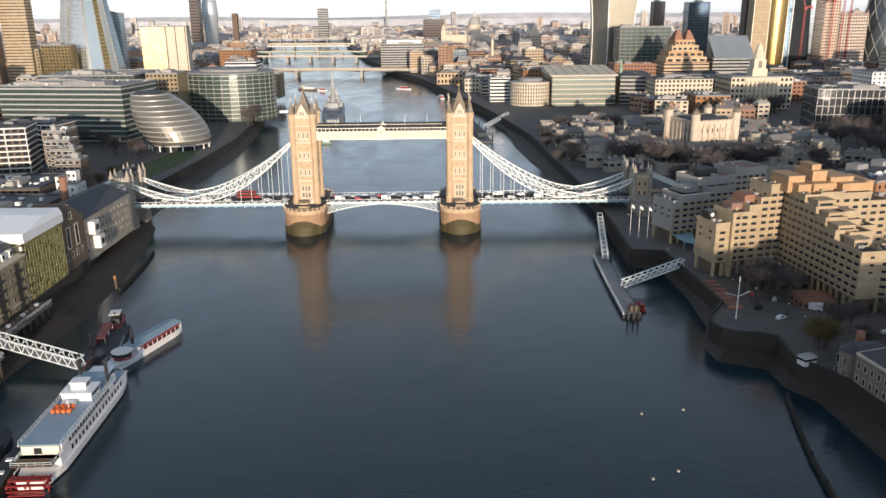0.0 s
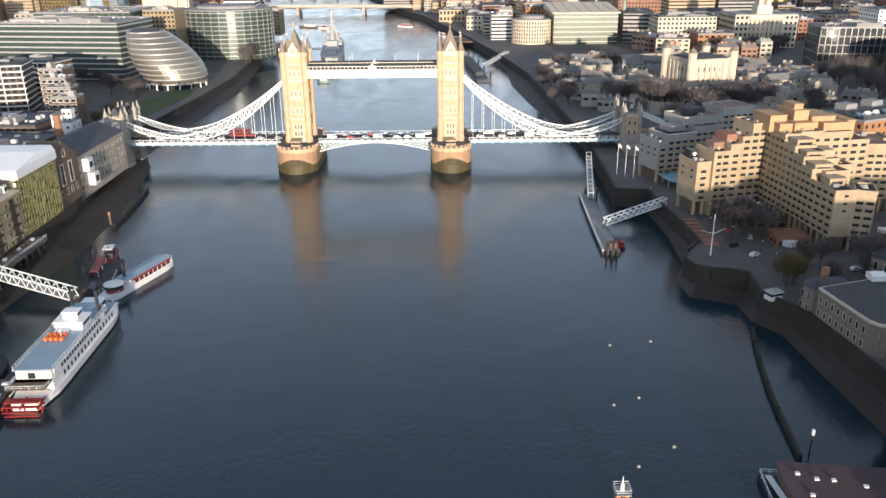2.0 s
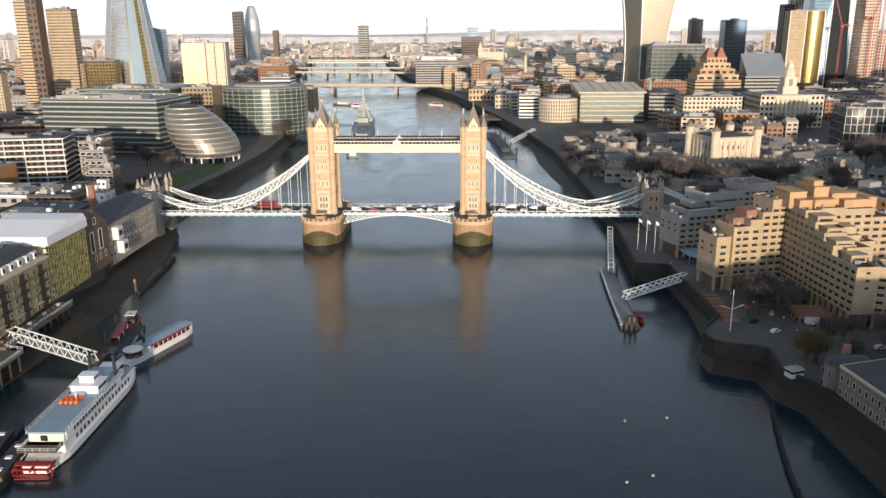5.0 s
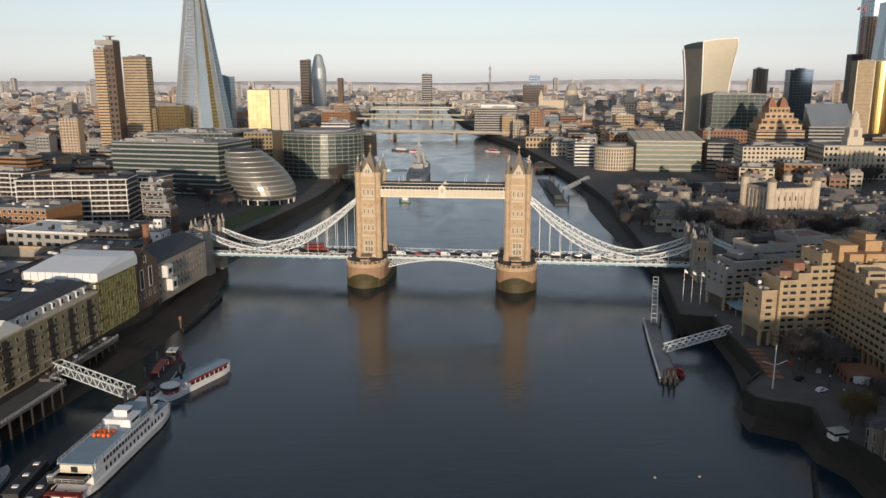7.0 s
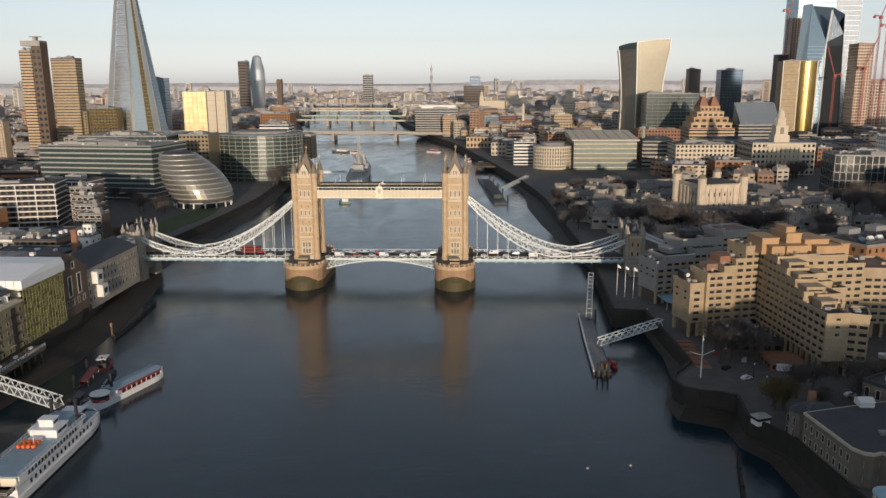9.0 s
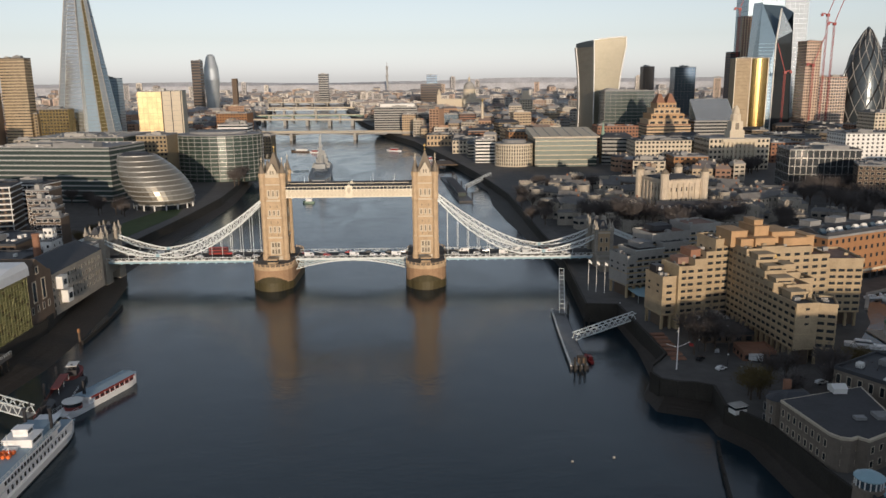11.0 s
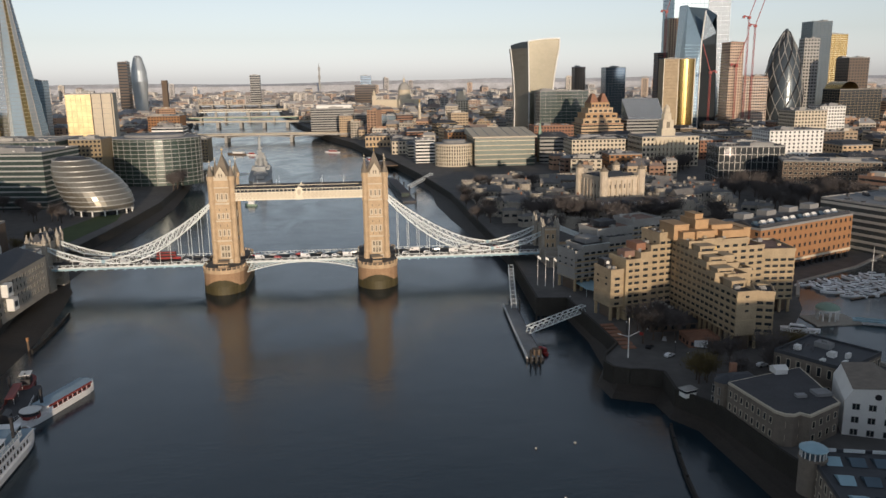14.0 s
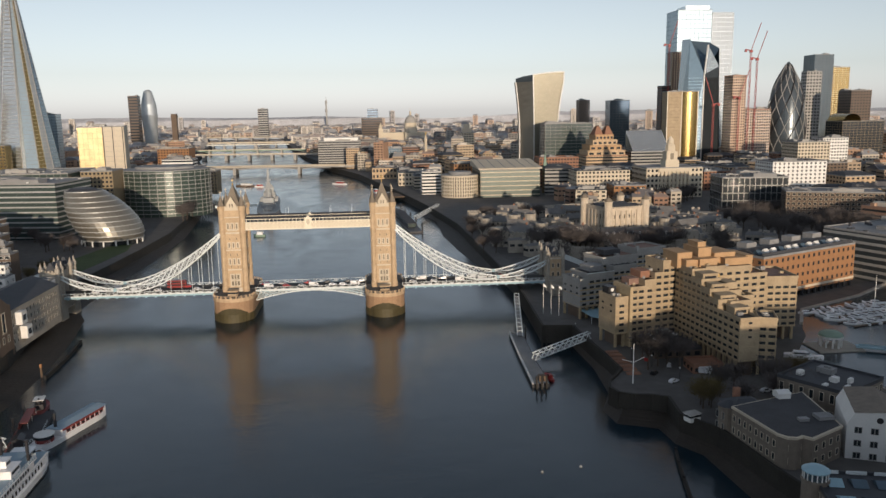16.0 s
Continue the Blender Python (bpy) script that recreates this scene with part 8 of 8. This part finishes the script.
for x, y in ((5, -5), (8.5, -6.5), (12, -6.6), (18, -8), (6, -12), (20, -14)):
    part("roof_vent", Shape().box(x, x + 0.9, y, y + 0.8, 5.1, 5.5), WHITE, t)
part("side_ramp", Shape().beam((0.8, -1, 1.6), (1.8, -14, 3.2), 1.4, 0.2), STEEL_W, t)
railing(t, [(-0.8, 0, 1.4), (28, -0.2, 1.4)])
railing(t, [(-0.8, 0, 1.4), (-0.8, -22, 1.4)])

# north pontoon
t = thing("floating_pontoon", "long narrow floating pontoon with white edge rail", "pontoon")
s = Shape().prism([(97.6, -145.5), (104.8, -145.5), (105.6, -112), (107.5, -72), (101.2, -72), (99, -112)], -0.5, 1.4)
part("float", s, DARK, t)
part("deck", Shape().prism([(98, -145), (104.4, -145), (105.2, -112), (107, -72.5), (101.6, -72.5), (99.4, -112)], 1.4, 1.55), ROOF_G, t)
railing(t, [(98, -145, 1.5), (99.2, -112, 1.5), (101.4, -72.6, 1.5)], gap=2.5)
part("kerb", Shape().beam((97.8, -145.4, 1.6), (99.1, -112, 1.6), 0.5, 0.4).beam((99.1, -112, 1.6), (101.2, -72.2, 1.6), 0.5, 0.4), WHITE, t)
for x, y in ((99, -147), (101, -147.4), (103, -147), (108.5, -76), (112, -98), (114, -98)):
    part("mooring_post", Shape().lathe(x, y, [(0.4, -1), (0.4, 5.2), (0.15, 5.6)], 8), POST_D, t)
part("winch_hut", Shape().box(101, 103.6, -143, -140, 1.5, 3.8), TIMBER, t)
t = thing("work_boat", "small red work boat moored at the pontoon", "boat", "river boats", at=pose(106.6, -136, 0, 0, 0, 8) @ Matrix.Diagonal((0.75, 0.75, 0.8, 1)))
part("hull", hull_shape(11, 3.2, -0.3, 1.1), RED, t)
part("cabin", Shape().box(-1, 1, -3, 0.5, 1.1, 3.0), RED, t)
part("cabin_glass", Shape().box(-1.04, 1.04, -2.8, 0.54, 2.0, 2.7), GLASS, t)

# quay furniture
for x, y in ((120.7, -60.8), (124, -63.8), (127.4, -66.6)):
    t = thing("flagpole", "tall white flagpole with a small pale flag", "flagpole", "quay flagpoles", at=Matrix.Translation((x, y, 8)))
    part("pole", Shape().lathe(0, 0, [(0.16, 0), (0.08, 15.5)], 8), WHITE, t)
    part("flag", Shape().add([(0.1, 0, 15.2), (0.9, 0.2, 14.6), (1.6, 0.1, 13.9), (1.5, 0.1, 12.9), (0.8, 0.25, 13.4), (0.1, 0, 13.8)], [(0, 1, 4, 5), (1, 2, 3, 4)]), WHITE, t)
t = thing("signal_mast", "white ship's mast with yards and a red flag on the quay", "mast", at=Matrix.Translation((131.5, -167, 8)))
part("mast", Shape().lathe(0, 0, [(0.28, -0.4), (0.1, 15.5)], 8), WHITE, t)
part("yard", Shape().beam((-4.2, 0, 9.6), (0, 0, 8.2), 0.16).beam((0, 0, 8.2), (4.2, 0, 10.2), 0.16), WHITE, t)
part("flag", Shape().add([(4.0, 0, 10.0), (5.6, 0.2, 9.4), (5.6, 0.2, 8.3), (4.1, 0, 8.6)], [(0, 1, 2, 3)]), RED, t)
t = thing("glass_canopy", "flat pale blue glass canopy on thin posts", "canopy")
part("roof", Shape().prism([(135.5, -66), (147, -62), (146, -75), (143, -90), (138.5, -86)], 11.8, 12.1), STEEL_B, t)
for x, y in ((136.4, -66.5), (146, -63.5), (145, -75), (142.5, -88), (139, -85)):
    part("post", Shape().lathe(x, y, [(0.15, 7.9), (0.15, 11.8)], 8), STEEL_W, t)
t = thing("stepped_terrace", "red-brown brick seating terrace along the quay", "terrace")
for k in range(7):
    part("step", Shape().box(132.6, 138, -158 + k * 4.6, -155.4 + k * 4.6, 7.9, 8.5 + 0.12 * (k % 2)), BRICK_R, t)
t = thing("quay_hut", "small white glazed hut on the low quay", "hut", at=pose(139.5, -203, 8, 0, 0, 20))
part("wall", Shape().box(-2.2, 2.2, -1.6, 1.6, -0.4, 2.3), WHITE, t)
part("window_band", Shape().box(-2.24, 2.24, -1.64, 1.64, 1.1, 1.9), GLASS, t)
part("roof", Shape().prism(rect(-2.6, 2.6, -2.0, 2.0), 2.3, 3.2, rect(-1.2, 1.2, -0.4, 0.4)), CONC_G, t)
t = thing("delivery_van", "white delivery van parked by the hotel entrance", "van", at=pose(162, -160, 8, 0, 0, 150))
part("body", Shape().box(-3, 1.6, -1.1, 1.1, 0.5, 2.9).box(1.6, 3, -1.05, 1.05, 0.5, 1.7).add([(1.6, -1.05, 1.7), (3, -1.05, 1.7), (2.2, -1, 2.7), (1.6, -1.05, 2.8), (1.6, 1.05, 1.7), (3, 1.05, 1.7), (2.2, 1, 2.7), (1.6, 1.05, 2.8)], [(0, 1, 2, 3), (7, 6, 5, 4), (1, 5, 6, 2), (2, 6, 7, 3)]), PAINTS[0], t)
for x in (-2, 2):
    for y in (-1, 1):
        part("wheel", Shape().lathe(0, 0, [(0.42, -0.15), (0.42, 0.15)], 10), TYRE, t).matrix_local = Matrix.Translation((x, y, 0.42)) @ Matrix.Rotation(math.pi / 2, 4, "X")
for k, (x, y) in enumerate(((145, -150), (150, -166), (156, -172), (166, -176), (140, -140), (127, -100), (125, -40), (134, -30), (140, -50), (150, -178))):
    t = thing("street_lamp", "slim dark quayside lamp post with a round head", "street lamp", "quay lamps", at=Matrix.Translation((x, y, 8)))
    part("post", Shape().lathe(0, 0, [(0.12, -0.2), (0.07, 4.6)], 8), DARK, t)
    part("lamp_head", Shape().lathe(0, 0, [(0.1, 4.6), (0.32, 4.9), (0.1, 5.2)], 8), WHITE, t)
for k, (x, y, a) in enumerate(((147, -168, 30), (152, -150, 70), (170, -178, 10), (176, -182, 15), (186, -186, 20), (143, -158, 50))):
    o = copy_thing(cars[k % 3], pose(x, y, 8, 0, 0, a))
    tagged(o, "parked car on the dark hotel forecourt", group="parked cars")
t = thing("garden_kiosk", "white columned round kiosk with a green dome on the dock", "kiosk", at=Matrix.Translation((229, -135, 0)))
part("base", Shape().box(-9, 11, -8, 6, 7.5, 8.6), OLDSTONE, t)
for k in range(10):
    q = 2 * math.pi * k / 10
    part("column", Shape().lathe(4.2 * math.cos(q), 4.2 * math.sin(q), [(0.4, 8.6), (0.35, 12.6)], 8), WHITE, t)
part("entablature", Shape().lathe(0, 0, [(4.9, 12.6), (4.9, 13.4)], 20), WHITE, t)
part("dome", Shape().lathe(0, 0, [(5.0, 13.4), (4.6, 14.2), (3, 15.1), (0.6, 15.5)], 20), COPPER, t)
t = thing("dock_footbridge", "dark blue low footbridge over the dock entrance", "footbridge")
part("span", Shape().beam((238, -139, 9.4), (286, -166, 9.4), 3.0, 0.7), STEEL_B, t)
part("rail", Shape().beam((238, -140.6, 10.4), (286, -167.6, 10.4), 0.15, 0.9), STEEL_B, t)


def yacht(x, y, a, l, lb, m=HULL_W):
    t = thing("yacht", lb, "yacht", "moored yachts", at=pose(x, y, 8.1, 0, 0, a))
    part("hull", hull_shape(l, l * 0.27, -0.3, 0.09 * l, bow=0.5, sheer=0.6), m, t)
    part("cabin", Shape().prism([(-l * 0.09, -l * 0.3), (l * 0.09, -l * 0.3), (l * 0.07, l * 0.2), (-l * 0.07, l * 0.2)], 0.09 * l, 0.19 * l, [(-l * 0.08, -l * 0.26), (l * 0.08, -l * 0.26), (l * 0.05, l * 0.08), (-l * 0.05, l * 0.08)]), HULL_W, t)
    part("cabin_glass", Shape().prism([(-l * 0.092, -l * 0.25), (l * 0.092, -l * 0.25), (l * 0.075, l * 0.15), (-l * 0.075, l * 0.15)], 0.125 * l, 0.16 * l), GLASS, t)


yacht(210, -147.5, 62 + 180, 15, "long white motor yacht moored beside the hotel")
ry = random.Random(3)
for k in range(34):
    row, col = k // 9, k % 9
    x, y = 250 + col * 5.6 + row * 3.0 + ry.uniform(-1, 1), -82 - row * 7.4 + col * 1.6 + ry.uniform(-1, 1)
    yacht(x, y, ry.choice((190, 200, 250, 15)) + ry.uniform(-12, 12), ry.uniform(6.5, 11), "white yacht in a crowded dock mooring")
for k in range(4):
    solid("mooring_jetty", Shape().beam((248 + 3 * k, -86.2 - 7.4 * k, 8.5), (296 + 3 * k, -72.6 - 7.4 * k, 8.5), 1.2, 0.35), TIMBER, "narrow timber mooring jetty between yachts", "jetty")
t = thing("dock_mast", "tall thin white mast in the dock", "mast", at=Matrix.Translation((283, -84, 8)))
part("mast", Shape().lathe(0, 0, [(0.25, 0), (0.1, 19)], 8), WHITE, t)
part("spreader", Shape().beam((-1.6, 0, 12), (1.6, 0, 12), 0.12), WHITE, t)

# museum cruiser warship and boats upstream
t = thing("moored_warship", "grey museum warship with gun turrets and tripod masts", "warship", at=pose(-83, 468, 0, 0, 0, 6) @ Matrix.Diagonal((1.25, 1, 1.1, 1)))
part("hull", hull_shape(187, 19.5, -0.5, 7.0, bow=0.34, stern=0.5, sheer=2.4, n=24), NAVY, t)
part("bridge_block", Shape().box(-5.5, 5.5, 18, 36, 7, 17).box(-4.2, 4.2, 22, 33, 17, 22).box(-3, 3, 25, 30, 22, 25), NAVY, t)
part("deck_house", Shape().box(-6, 6, -40, 16, 7, 11).box(-4.5, 4.5, -34, -22, 11, 16), NAVY, t)
for y in (-10, 8):
    part("funnel", Shape().lathe(0, y, [(3.0, 11), (2.6, 21), (2.8, 21.2)], 14, sy=1.3), NAVY, t)
for y in (14, -26):
    part("tripod_mast", Shape().beam((0, y, 11), (0, y, 44), 0.9).beam((-2.5, y - 4, 11), (0, y, 30), 0.5).beam((2.5, y - 4, 11), (0, y, 30), 0.5).box(-2, 2, y - 1, y + 1, 30, 31.5), NAVY, t)
for y, z in ((48, 9.5), (60, 7.5), (-54, 9.5), (-66, 7.5)):
    tr = part("gun_turret", Shape().prism([(-3.6, y - 3.5), (3.6, y - 3.5), (3.0, y + 3), (-3.0, y + 3)], z, z + 3), NAVY, t)
    for x in (-1.8, 0, 1.8):
        sg = 1 if y > 0 else -1
        part("barrel", Shape().beam((x, y + sg * 3, z + 1.8), (x, y + sg * 10, z + 2.4), 0.45), NAVY, tr)
for x in (-6.5, 6.5):
    for y in (-16, 0, 14):
        part("secondary_gun", Shape().box(x - 1.4, x + 1.4, y - 2, y + 2, 11, 13), NAVY, t)
part("boarding_bridge", Shape().beam((-10, -30, 9), (-46, -34, 9), 3, 2.4), STEEL_W, t)
t = thing("upstream_pier", "dark floating pier with a glazed waiting hall", "pier", at=pose(67, 352, 0, 0, 0, 5))
part("float", Shape().box(-6, 6, -88, 88, -0.5, 1.6), DARK, t)
part("waiting_hall", Shape().box(-3.5, 3.5, -60, 40, 1.6, 5.0), GLASS_G, t)
part("hall_roof", Shape().box(-4.5, 4.5, -62, 42, 5.0, 5.5), ROOF_D, t)
for y in (-80, -40, 0, 40, 80):
    part("mooring_post", Shape().lathe(6.8, y, [(0.7, -1), (0.7, 8)], 8), DARK, t)
t = thing("timber_wharf", "dark timber wharf platform on piles", "wharf")
part("deck", Shape().box(50, 76, 520, 570, 5.2, 6.4), TIMBER, t)
for k in range(8):
    part("support_post", Shape().lathe(51, 522 + k * 6.6, [(0.6, -1), (0.6, 5.4)], 8), TIMBER, t)
for lb, x, y, l, w, a, m in (("small green work boat on the river", -67.7, 272, 11, 4, 80, COPPER), ("white and red passenger boat on the river", -15, 772, 26, 6, 60, HULL_W), ("dark salvage tug on the river", -158, 778, 34, 9, 70, BRICK_D), ("small white launch on the river", -135, 760, 16, 5, 70, HULL_W), ("white passenger boat by the pier", 40, 640, 30, 7, 10, HULL_W), ("dark lighter moored by the quay", 58, 590, 30, 8, 10, BRICK_D)):
    t = thing("river_boat", lb, "boat", "distant boats", at=pose(x, y, 0, 0, 0, a))
    part("hull", hull_shape(l, w, -0.3, 1.8), m, t)
    part("cabin", Shape().box(-w * 0.33, w * 0.33, -l * 0.3, l * 0.2, 1.8, 4.2), HULL_W if m is not HULL_W else RED, t)
    part("roof", Shape().box(-w * 0.38, w * 0.38, -l * 0.32, l * 0.22, 4.2, 4.5), WHITE, t)
